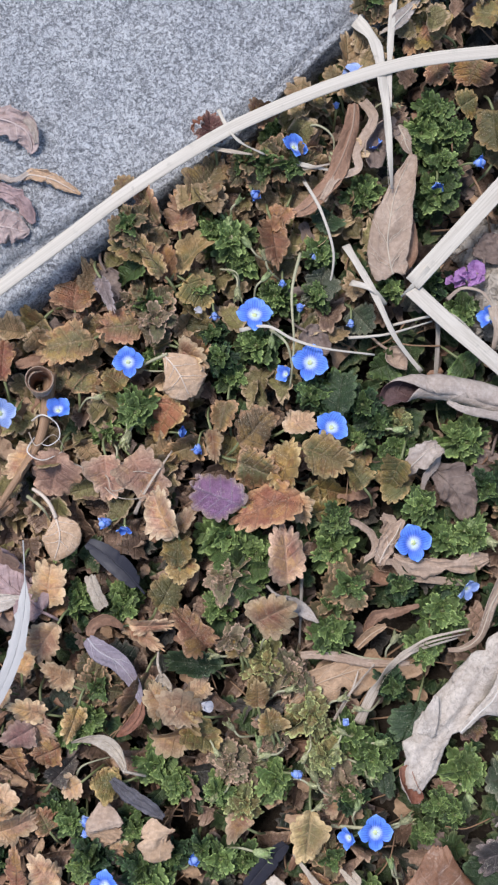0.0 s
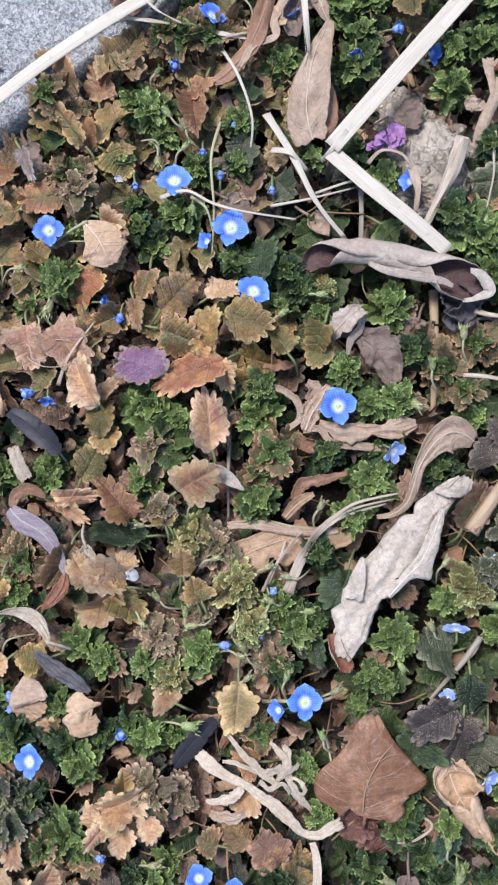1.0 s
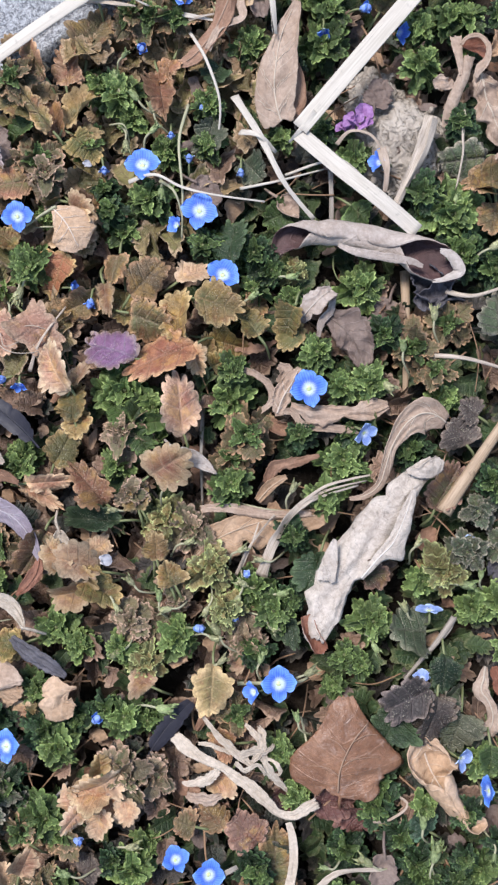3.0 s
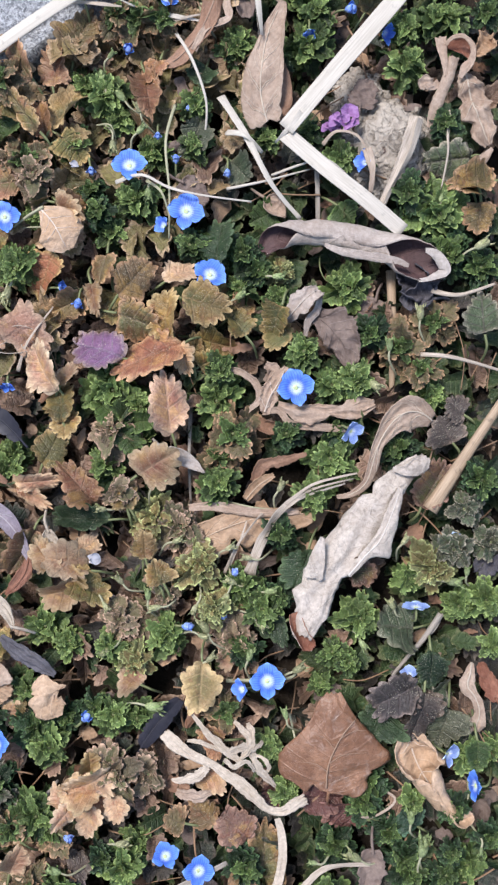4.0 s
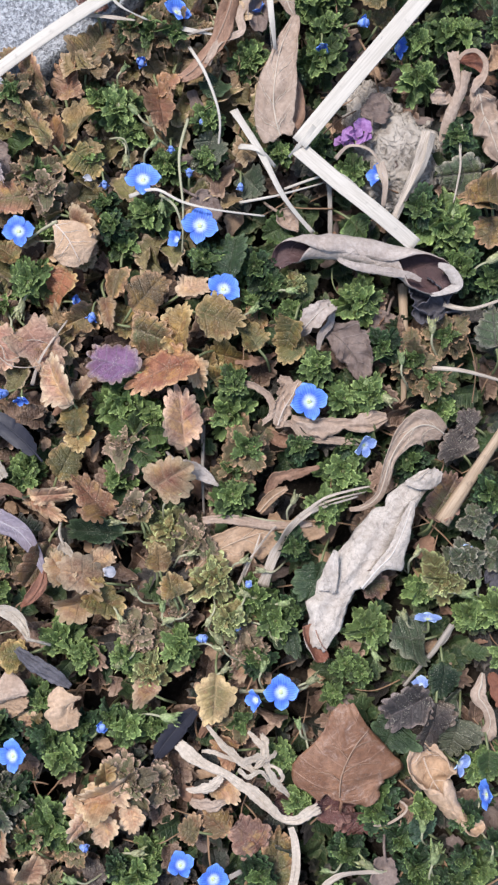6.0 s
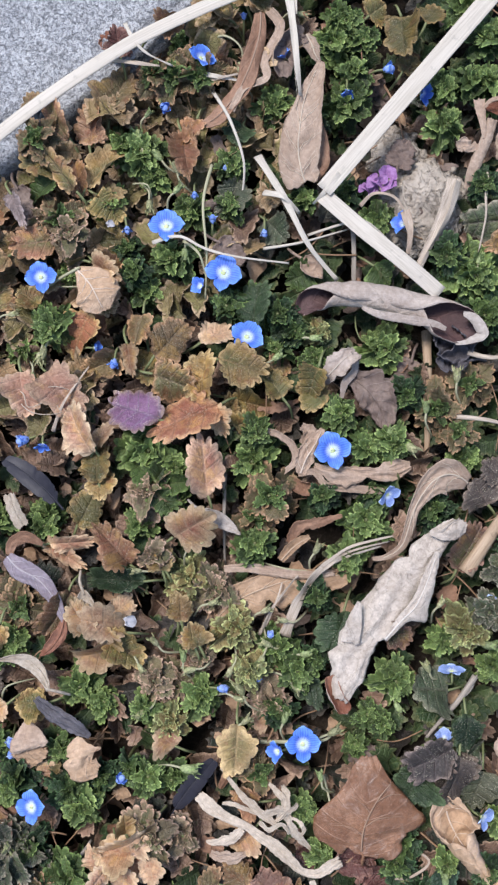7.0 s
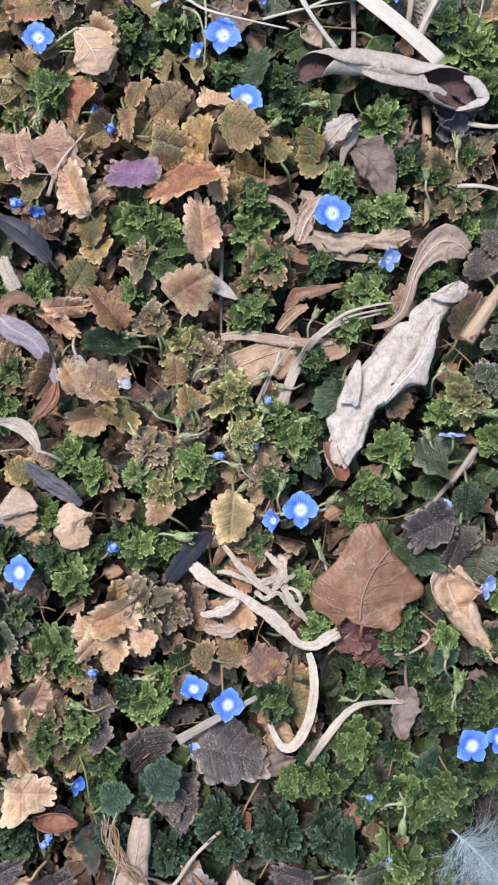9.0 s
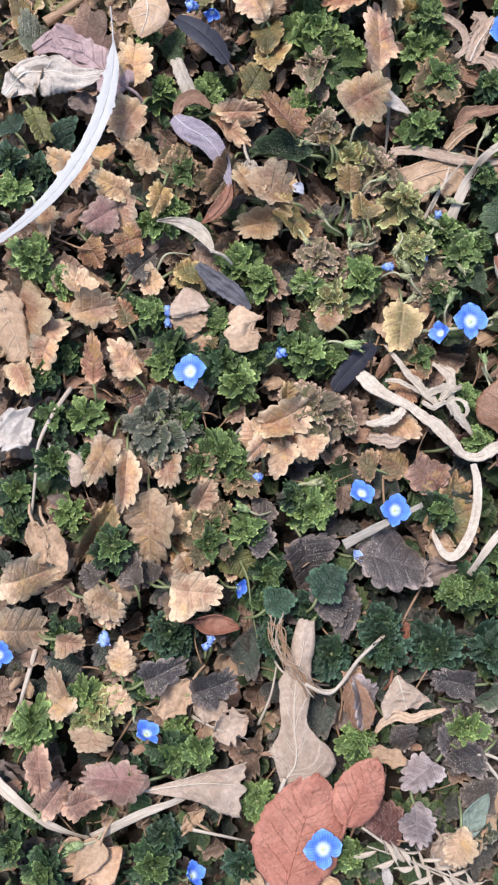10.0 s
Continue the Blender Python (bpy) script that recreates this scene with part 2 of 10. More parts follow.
DRY["tan"] = dry_material("dry_tan", (0.44, 0.28, 0.17), (0.55, 0.37, 0.24), (0.60, 0.44, 0.31), 0.4)
DRY["brown"] = dry_material("dry_brown", (0.28, 0.15, 0.092), (0.40, 0.235, 0.155), (0.44, 0.29, 0.20), 0.5)
DRY["leather"] = dry_material("dry_leather", (0.215, 0.098, 0.050), (0.35, 0.18, 0.102), (0.40, 0.23, 0.15), 0.4, 0.0, 0.45)
DRY["bleached"] = dry_material("dry_bleached", (0.53, 0.448, 0.38), (0.70, 0.615, 0.54), (0.70, 0.61, 0.53), 0.75, 0.35)
DRY["blush"] = dry_material("dry_blush", (0.57, 0.375, 0.235), (0.70, 0.495, 0.345), (0.72, 0.55, 0.41), 0.12)
DRY["chaff"] = dry_material("dry_chaff", (0.56, 0.46, 0.36), (0.70, 0.59, 0.48), (0.72, 0.62, 0.51), 0.25)
DRY["rose"] = dry_material("dry_rose", (0.42, 0.305, 0.285), (0.60, 0.475, 0.445), (0.62, 0.50, 0.46), 0.4)
DRY["orange"] = dry_material("dry_orange", (0.56, 0.33, 0.19), (0.66, 0.44, 0.29), (0.66, 0.46, 0.32), 0.12)
DRY["rust"] = dry_material("dry_rust", (0.26, 0.10, 0.060), (0.36, 0.17, 0.11), (0.42, 0.24, 0.17), 0.4)
DRY["red"] = dry_material("dry_red", (0.42, 0.158, 0.108), (0.51, 0.222, 0.155), (0.46, 0.19, 0.135), 0.35, 0.55)
DRY["pinkpale"] = dry_material("dry_pinkpale", (0.47, 0.33, 0.24), (0.58, 0.44, 0.345), (0.56, 0.42, 0.33), 0.15)
DRY["palepink"] = dry_material("dry_palepink", (0.42, 0.34, 0.29), (0.55, 0.465, 0.41), (0.52, 0.44, 0.38), 0.3)
DRY["darkplum"] = dry_material("dry_darkplum", (0.085, 0.045, 0.045), (0.15, 0.085, 0.08), (0.2, 0.12, 0.11), 0.3)
DRY["mauve"] = dry_material("dry_mauve", (0.29, 0.24, 0.285), (0.38, 0.325, 0.365), (0.52, 0.46, 0.48), 0.3)
DRY["mauvebrown"] = dry_material("dry_mauvebrown", (0.36, 0.24, 0.24), (0.50, 0.36, 0.35), (0.52, 0.40, 0.38), 0.5)
DRY["greybrown"] = dry_material("dry_greybrown", (0.19, 0.135, 0.112), (0.30, 0.225, 0.188), (0.40, 0.33, 0.29), 0.5)
DRY["charcoal"] = dry_material("dry_charcoal", (0.085, 0.078, 0.090), (0.17, 0.16, 0.18), (0.26, 0.25, 0.27), 0.4)
DRY["greygreen"] = dry_material("dry_greygreen", (0.22, 0.27, 0.22), (0.33, 0.38, 0.32), (0.45, 0.48, 0.42), 0.3)


VEIN_COLOURS = {"rose": (0.62, 0.50, 0.46), "chaff": (0.72, 0.62, 0.51), "blush": (0.70, 0.57, 0.46), "bleached": (0.66, 0.60, 0.54), "pinkpale": (0.66, 0.54, 0.44), "pale": (0.52, 0.47, 0.41), "palebrown": (0.56, 0.46, 0.36), "palepink": (0.50, 0.43, 0.37), "tan": (0.52, 0.38, 0.27), "leather": (0.36, 0.23, 0.155), "brown": (0.36, 0.24, 0.17), "orange": (0.58, 0.41, 0.29), "mauve": (0.46, 0.41, 0.43)}
VEIN = {k: DRY[k] for k in DRY}
for k, c in VEIN_COLOURS.items():
    n = Net("vein_" + k)
    f = n.noise(900, 3, 0.6, n.place())
    VEIN[k] = n.done(n.mix(f, tuple(0.8 * x for x in c), c), 0.55)


def straw_material(name, base, second, dark=0.5):
    """Dry grass with grain along the blade."""
    n = Net(name)
    u, v = n.uv()
    m = n.nt.nodes.new("ShaderNodeCombineXYZ")
    n.put(m.inputs[0], n.math("MULTIPLY", u, 34.0))
    n.put(m.inputs[1], n.math("MULTIPLY", v, 5.0))
    grain = n.noise(1.0, 3, 0.6, m.outputs[0])
    spots = n.noise(500, 4, 0.65, n.place())
    c = n.mix(n.ramp(grain, 0.3, 0.7), base, second)
    c = n.mix(n.math("MULTIPLY", n.ramp(spots, 0.58, 0.75), dark), c, tuple(0.3 * x for x in base))
    h = n.math("MULTIPLY_ADD", spots, 0.4, grain)
    return n.done(c, n.math("MULTIPLY_ADD", spots, 0.2, 0.45), n.bump(h, 0.3, 0.0002), 0.35)


STRAW = {
    "straw": straw_material("straw_cream", (0.47, 0.415, 0.345), (0.60, 0.54, 0.465), 0.3),
    "palestraw": straw_material("straw_pale", (0.33, 0.260, 0.20), (0.56, 0.470, 0.38), 0.5),
    "greystraw": straw_material("straw_grey", (0.24, 0.205, 0.17), (0.40, 0.345, 0.29), 0.5),
    "palebrown": straw_material("straw_brown", (0.32, 0.235, 0.175), (0.46, 0.36, 0.28), 0.5),
    "stick": straw_material("straw_stick", (0.32, 0.22, 0.14), (0.46, 0.335, 0.225), 0.6),
    "twig": straw_material("straw_twig", (0.24, 0.14, 0.08), (0.36, 0.22, 0.13), 0.6),
    "palestem": straw_material("straw_stem", (0.33, 0.32, 0.19), (0.46, 0.43, 0.29), 0.2),
    "stem": straw_material("straw_green", (0.14, 0.17, 0.07), (0.24, 0.25, 0.12), 0.3),
    "white": straw_material("straw_white", (0.62, 0.57, 0.52), (0.76, 0.71, 0.66), 0.15),
}


def petal_material(name, deep, mid, white):
    """Speedwell petal: pale throat, deep veins fanning outwards, lighter rim."""
    n = Net(name)
    u, v = n.uv()
    lines = n.ramp(n.math("ABSOLUTE", n.math("SUBTRACT", n.math("FRACT", n.math("MULTIPLY", u, 8.0)), 0.5)), 0.30, 0.5)
    soft = n.noise(900, 3, 0.5, n.place())
    c = n.mix(n.ramp(n.math("MULTIPLY_ADD", soft, 0.5, n.math("MULTIPLY", v, 0.6)), 0.35, 0.85), deep, mid)
    fade = n.math("MULTIPLY", n.ramp(v, 0.2, 0.4), n.math("SUBTRACT", 1.0, n.ramp(v, 0.75, 0.98)))
    c = n.mix(n.math("MULTIPLY", n.math("MULTIPLY", lines, fade), 0.6), c, tuple(0.40 * x for x in deep))
    c = n.mix(n.math("MULTIPLY", n.ramp(v, 0.84, 0.98), 0.8), c, tuple(min(0.9, 1.3 * x + 0.10) for x in mid))
    c = n.mix(n.math("MULTIPLY", n.math("SUBTRACT", 1.0, n.ramp(n.math("MULTIPLY_ADD", lines, 0.10, v), 0.12, 0.48)), 0.95), c, white)
    return n.done(c, 0.5, n.bump(n.math("MULTIPLY_ADD", lines, -0.6, soft), 0.3, 0.0002), 0.3)


PETAL = petal_material("petal_blue", (0.045, 0.115, 0.58), (0.13, 0.285, 0.80), (0.60, 0.70, 0.85))
PETAL_PALE = petal_material("petal_pale", (0.21, 0.30, 0.64), (0.34, 0.44, 0.75), (0.66, 0.72, 0.80))


def plain(name, a, b, scale=900, rough=0.55, bump=0.3, spec=0.3):
    n = Net(name)
    pos = n.place()
    f = n.noise(scale, 4, 0.6, pos)
    return n.done(n.mix(n.ramp(f, 0.3, 0.7), a, b), rough, n.bump(f, bump, 0.0003), spec)


THROAT = plain("throat", (0.50, 0.58, 0.24), (0.66, 0.70, 0.42))
BUD_BLUE = plain("bud_blue", (0.12, 0.22, 0.66), (0.34, 0.46, 0.80), 700)
ANTHER = plain("anther", (0.62, 0.62, 0.60), (0.75, 0.75, 0.72))
MAUVE_FLOWER = plain("mauve_flower", (0.26, 0.115, 0.29), (0.42, 0.23, 0.45), 1500)
WHITE_PETAL = plain("white_petal", (0.42, 0.40, 0.42), (0.56, 0.54, 0.57), 700)


def feather_material(name, a, b, lines=44.0, relief=0.4):
    n = Net(name)
    u, v = n.uv()
    barb = n.math("FRACT", n.math("MULTIPLY_ADD", n.math("ABSOLUTE", n.math("MULTIPLY_ADD", u, 2.0, -1.0)), -4.0, n.math("MULTIPLY", v, lines)))
    f = n.noise(400, 4, 0.6, n.place())
    c = n.mix(n.math("MULTIPLY_ADD", n.math("ABSOLUTE", n.math("SUBTRACT", barb, 0.5)), 0.9, n.math("MULTIPLY", f, 0.5)), a, b)
    return n.done(c, 0.5, n.bump(barb, relief, 0.0002), 0.3)


BLACK_FEATHER = feather_material("black_feather", (0.012, 0.012, 0.017), (0.048, 0.045, 0.060))
WHITE_FEATHER = feather_material("white_feather", (0.36, 0.345, 0.335), (0.50, 0.48, 0.465), 110.0, 0.12)
DOWN = plain("down", (0.30, 0.38, 0.42), (0.50, 0.58, 0.62), 900)


def soil_material():
    n = Net("soil")
    pos = n.place()
    big, fine = n.noise(60, 5, 0.65, pos), n.noise(900, 5, 0.7, pos)
    c = n.mix(n.ramp(big, 0.35, 0.65), (0.026, 0.020, 0.015), (0.055, 0.040, 0.028))
    c = n.mix(n.ramp(fine, 0.5, 0.8), c, (0.10, 0.075, 0.055))
    return n.done(c, 0.9, n.bump(fine, 0.8, 0.001), 0.2)


def kerb_material():
    """Bush-hammered pale granite: soft white and grey grains, hollows between, a few dark flecks."""
    n = Net("kerb_granite")
    pos = n.place()
    big, mid, small, fine = n.noise(32, 4, 0.6, pos), n.noise(640, 3, 0.6, pos, 1.6), n.noise(1400, 3, 0.6, pos, 1.0), n.noise(2600, 3, 0.6, pos)
    grain = n.math("MULTIPLY_ADD", mid, 0.55, n.math("MULTIPLY", small, 0.45))
    c = n.mix(n.ramp(grain, 0.40, 0.56), (0.235, 0.235, 0.243), (0.585, 0.585, 0.592))
    c = n.mix(n.math("MULTIPLY", n.ramp(fine, 0.45, 0.70), 0.30), c, (0.28, 0.285, 0.30))
    crease = n.math("SUBTRACT", 1.0, n.ramp(n.math("ABSOLUTE", n.math("SUBTRACT", n.noise(520, 3, 0.6, pos, 1.8), 0.5)), 0.0, 0.03))
    c = n.mix(n.math("MULTIPLY", crease, 0.4), c, (0.16, 0.16, 0.175))
    fleck = n.ramp(n.noise(600, 3, 0.6, pos, 0.8), 0.64, 0.72)
    c = n.mix(n.math("MULTIPLY", fleck, 0.7), c, (0.12, 0.12, 0.14))
    c = n.mix(n.ramp(big, 0.3, 0.7), n.mix(1.0, c, (0.84, 0.85, 0.88), "MULTIPLY"), c)
    h = n.math("MULTIPLY_ADD", grain, 1.6, n.math("MULTIPLY_ADD", crease, -0.5, n.math("MULTIPLY", fine, 0.3)))
    return n.done(c, 0.8, n.bump(h, 0.9, 0.0007), 0.3)


def clod_material():
    n = Net("dry_clay")
    pos = n.place()
    f, g = n.noise(260, 5, 0.7, pos, 0.6), n.noise(1500, 4, 0.7, pos)
    crack = n.math("SUBTRACT", 1.0, n.ramp(n.math("ABSOLUTE", n.math("SUBTRACT", n.noise(240, 4, 0.6, pos, 1.2), 0.5)), 0.0, 0.035))
    crack = n.math("MULTIPLY", crack, n.ramp(g, 0.35, 0.55))
    c = n.mix(n.ramp(f, 0.3, 0.7), (0.36, 0.305, 0.25), (0.52, 0.45, 0.375))
    c = n.mix(n.math("MULTIPLY", crack, 0.2), c, (0.16, 0.13, 0.11))
    return n.done(c, 0.9, n.bump(n.math("MULTIPLY_ADD", crack, -0.5, n.math("MULTIPLY_ADD", g, 0.4, f)), 0.9, 0.0008), 0.2)


SOIL, KERB, CLOD = soil_material(), kerb_material(), clod_material()


# ---- mesh helpers ----
def mesh_of(name, verts, faces, uvs, mat, smooth=True):
    me = bpy.data.meshes.new(name)
    me.from_pydata([tuple(v) for v in verts], [], [tuple(int(i) for i in f) for f in faces])
    if uvs is not None:
        lay = me.uv_layers.new(name="UVMap")
        loops = np.zeros(len(me.loops), dtype=np.int32)
        me.loops.foreach_get("vertex_index", loops)
        uvs = np.asarray(uvs, dtype=np.float32)
        lay.data.foreach_set("uv", uvs[loops][:, :2].ravel())
        if uvs.shape[1] == 3:
            me.attributes.new("margin", "FLOAT", "POINT").data.foreach_set("value", uvs[:, 2].copy())
    if mat:
        me.materials.append(mat)
    if smooth:
        me.polygons.foreach_set("use_smooth", np.ones(len(me.polygons), dtype=bool))
    return me


def part(name, me, parent, m=None, label=""):
    """Links a mesh as one part under a thing or under a part."""
    ob = new(name, me)
    ob.parent = parent
    if m is not None:
        ob.matrix_basis = m
    if label:
        ob["label"] = label
    return ob


def thing(name, m, label, category, group="", kind=""):
    ob = new(name)
    ob.empty_display_size = 0.002
    ob.matrix_basis = m
    return tagged(ob, label, category, group, kind)


def grid_faces(rows, cols):
    f = []
    for r in range(rows):
        for c in range(cols):
            a = r * (cols + 1) + c
            f.append((a, a + 1, a + cols + 2, a + cols + 1))
    return f


def lobed_arrays(seed, width=0.8, lobes=9, depth=0.2, rings=5, per=6, cup=0.1, droop=0.2, quilt=0.02, fold=0.06, curl=0.1):
    """A scalloped leaf of length 1 along +y: rounded teeth, cut apart by narrow notches, fan out all round its margin."""
    r = random.Random(seed)
    n = lobes * per
    th = (np.arange(n) / n * 2 - 1) * math.pi
    full = r.uniform(0.84, 1.0)
    half = width / 2 * r.uniform(0.90, 1.08)
    px = half * np.sign(np.sin(th)) * np.abs(np.sin(th)) ** full
    py = np.where(np.cos(th) > 0, 0.55, 0.42) * np.sign(np.cos(th)) * np.abs(np.cos(th)) ** full
    # broadest below the middle, drawn in towards the tip
    px = px * (1.04 - r.uniform(0.10, 0.34) * py)
    phase = lobes * (th + 0.10 * np.sin(2 * th + r.uniform(0, 6))) / 2
    lob = np.abs(np.cos(phase)) ** 0.62
    which = np.round(phase / math.pi).astype(int) + lobes
    near_base = np.clip((math.pi - np.abs(th)) / 0.7, 0, 1)
    own = np.array([r.uniform(0.6, 1.35) for _ in range(2 * lobes + 3)])[which]
    cut = depth * own * (1 - lob) * near_base
    grow = np.array([r.uniform(-0.07, 0.07) for _ in range(2 * lobes + 3)])[which] * lob
    size = 1 + grow + 0.07 * np.sin(3 * th + r.uniform(0, 6)) + 0.05 * np.sin(5 * th + r.uniform(0, 6))
    lift = np.array([r.uniform(-1, 1) for _ in range(2 * lobes + 3)])[which] * lob
    rho = np.concatenate([[0.0], (np.arange(1, rings + 1) / rings) ** 0.75])
    verts, marg, lifts = [(0.0, 0.45)], [0.0], [0.0]
    for q in rho[1:]:
        k = q * (1 - cut * q ** 3) * (1 + (size - 1) * q)
        for x, y, c, e in zip(px * k, py * k + 0.45, lob, lift):
            verts.append((x, y))
            marg.append(q * (0.80 + 0.20 * c) if q > 0.99 else q * 0.82)
            lifts.append(e * q ** 4)
    xy = np.array(verts)
    x, y = xy[:, 0], xy[:, 1]
    a = np.clip(np.abs(x) / half, 0, 1.2)
    v = np.clip(y, 0, 1.1)
    marg = np.array(marg)
    cup, droop = cup + r.uniform(-1, 1) * curl, droop + r.uniform(-0.8, 1) * curl
    teeth = lobes / 2
    vein = np.abs(((v * teeth - a * 0.95) % 1.0) - 0.5) * 2
    z = cup * a ** 2.2 + fold * a - droop * v ** 2.2 + quilt * (1 - vein ** 2) * (1 - 0.3 * a) - quilt * 0.8 * np.exp(-(a * 6) ** 2)
    turn = np.arctan2(x, y - 0.45)
    z = z + (0.03 + curl * 0.35) * marg ** 3 * np.sin(3 * turn + r.uniform(0, 6)) + (0.03 + 0.14 * curl) * np.array(lifts)
    z = z + (0.16 + curl * 0.5) * r.uniform(-1, 1) * np.sin(2.5 * v) * x / half + (0.05 + 0.3 * curl) * r.uniform(-1, 1) * np.sin(4 * v + 1)
    z = z - z[1 + (rings - 1) * n]
    faces = [(0, 1 + (j + 1) % n, 1 + j) for j in range(n)]
    for k in range(rings - 1):
        o = 1 + k * n
        faces += [(o + j, o + (j + 1) % n, o + n + (j + 1) % n, o + n + j) for j in range(n)]
    uvs = np.stack([np.clip(0.5 + 0.5 * x / half, 0, 1), v, marg], -1)
    return np.stack([x, y, z], -1), faces, uvs


def leaf_arrays(seed, width=0.7, teeth=5, depth=0.24, rows=22, cols=6, cup=0.10, droop=0.15, quilt=0.02, fold=0.06, wave=0.03, blunt=0.5, tip=0.95, curl=0.0):
    """A leaf of length 1 along +y with rounded lobes on its margin, base at the origin."""
    r = random.Random(seed)
    v = np.linspace(0, 1, rows + 1)[:, None]
    u = np.linspace(-1, 1, cols + 1)[None, :]
    u = np.sign(u) * np.abs(u) ** 0.85
    a = np.abs(u)
    body = np.sin(np.pi * tip * np.clip(v, 0, 1) ** r.uniform(0.72, 0.95)) ** blunt
    shift = r.uniform(-0.12, 0.12) * np.sign(u)
    lob = np.abs(np.cos(np.pi * (teeth * v + shift))) ** 0.6 if teeth else 0 * v + 0 * u + 1
    big = 1 + r.uniform(0.0, 0.16) * np.sin(7 * v + r.uniform(0, 6))
    outer = np.clip((a - 0.5) / 0.5, 0, 1) ** 0.8
    edge = body * (1 - depth + depth * (1.3 * lob - 0.05)) * big
    inner = body * (1 - depth * 0.6)
    cup, droop = cup + r.uniform(-1, 1) * curl, droop + r.uniform(-0.8, 1) * curl
    half = width / 2 * (1 + r.uniform(-0.08, 0.08))
    x = u * half * (inner + (edge - inner) * outer)
    y = v * (1 - 0.26 * np.abs(u) ** 2.4 * v ** 4) + 0.05 * depth * v ** 6 * np.cos(9.4 * u)
    vein = np.abs(((v * teeth - a * 0.95) % 1.0) - 0.5) * 2
    z = cup * a ** 2.2 * body + fold * a * body - droop * v ** 2.2 + quilt * (1 - vein ** 2) * body * (1 - 0.3 * a) - quilt * 0.8 * np.exp(-(a * 6) ** 2)
    z = z + wave * a ** 2 * np.sin(teeth * 2 * np.pi * v + r.uniform(0, 6)) * body
    z = z + (0.18 + curl * 0.6) * r.uniform(-1, 1) * np.sin(2.5 * v) * u + (0.05 + 0.3 * curl) * r.uniform(-1, 1) * np.sin(4 * v + 1)
    z = z + curl * 0.5 * a ** 3 * np.sin(5 * v + 2 * np.sign(u) + r.uniform(0, 6))
    verts = np.stack([x, y, z], -1).reshape(-1, 3)
    uvs = np.stack([(u + 0 * v + 1) / 2, v + 0 * u], -1).reshape(-1, 2)
    return verts, grid_faces(rows, cols), uvs


LEAF_SHAPES = {
    "whorl": dict(width=0.80, lobes=9, depth=0.36, rings=4, cup=0.12, droop=0.24, fold=0.12, quilt=0.03, curl=0.12),
    "flat": dict(width=0.84, lobes=11, depth=0.27, rings=5, cup=0.06, droop=0.26, fold=0.10, quilt=0.03, curl=0.20),
    "broad": dict(width=1.0, lobes=13, depth=0.22, rings=6, cup=0.02, droop=0.24, fold=0.12, quilt=0.030, curl=0.27),
    "long": dict(width=0.78, lobes=15, depth=0.24, rings=6, cup=0.02, droop=0.30, fold=0.14, quilt=0.030, curl=0.30),
    "sepal": dict(tip=1.0, blunt=1.0, width=0.26, teeth=0, depth=0.0, rows=8, cols=4, cup=0.12, droop=0.16, fold=0.06, quilt=0.0, wave=0.0),
}
LEAF_CACHE = {}


def leaf_mesh(shape, variant, shade):
    key = (shape, variant, shade)
    if key not in LEAF_CACHE:
        make = lobed_arrays if "lobes" in LEAF_SHAPES[shape] else leaf_arrays
        LEAF_CACHE[key] = mesh_of("leaf_" + shape, *make(variant * 17 + len(shape), **LEAF_SHAPES[shape]), LEAF[shade])
    return LEAF_CACHE[key]


def tube_arrays(points, radius, sides=6, flat=1.0, taper=0.85):
    """A tube along a smooth curve through the points; flat < 1 presses it into a blade."""
    pts = [Vector(p) for p in points]
    if len(pts) > 2:
        dense = []
        for i in range(len(pts) - 1):
            p0, p1, p2, p3 = pts[max(i - 1, 0)], pts[i], pts[i + 1], pts[min(i + 2, len(pts) - 1)]
            for k in range(6):
                t = k / 6
                dense.append(0.5 * ((2 * p1) + (p2 - p0) * t + (2 * p0 - 5 * p1 + 4 * p2 - p3) * t * t + (3 * p1 - p0 - 3 * p2 + p3) * t ** 3))
        pts = dense + [pts[-1]]
    verts, uvs, faces = [], [], []
    n = len(pts)
    for i, p in enumerate(pts):
        d = (pts[min(i + 1, n - 1)] - pts[max(i - 1, 0)]).normalized()
        side = d.cross(Vector((0, 0, 1)))
        side = side.normalized() if side.length > 1e-4 else Vector((1, 0, 0))
        up = side.cross(d)
        k = 1 - (1 - taper) * i / (n - 1)
        if 0.065 < flat < 0.5 and flat != 0.16:
            k *= 1 + 0.26 * noise.noise((pts[0].x * 900 + i * 0.45, radius * 3e4, 0.5))
            turn = Matrix.Rotation(1.3 * noise.noise((i * 0.22 + pts[0].y * 700, radius * 5e4, 3.5)), 3, d)
            side, up = turn @ side, turn @ up
        for j in range(sides):
            a = 2 * math.pi * j / sides
            c, s = math.cos(a), math.sin(a)
            if flat < 0.5:
                c, s = c, math.copysign(abs(s) ** 0.6, s) * (0.96 + 0.04 * math.cos(6 * a))
            verts.append(p + side * (c * radius * k) + up * (s * radius * k * flat))
            uvs.append((j / sides, i / (n - 1)))
    for i in range(n - 1):
        for j in range(sides):
            a, b = i * sides + j, i * sides + (j + 1) % sides
            faces.append((a, b, b + sides, a + sides))
    faces.append(tuple(range(sides - 1, -1, -1)))
    faces.append(tuple(range((n - 1) * sides, n * sides)))
    return verts, faces, uvs


def tube(name, points, radius, mat, **kw):
    return mesh_of(name, *tube_arrays(points, radius, **kw), mat)


# ---- ground and kerb ----
def height(x, y):
    return -0.0065 + 0.0022 * noise.noise((x * 45, y * 45, 0.3)) + 0.0012 * noise.noise((x * 160, y * 160, 2.0))


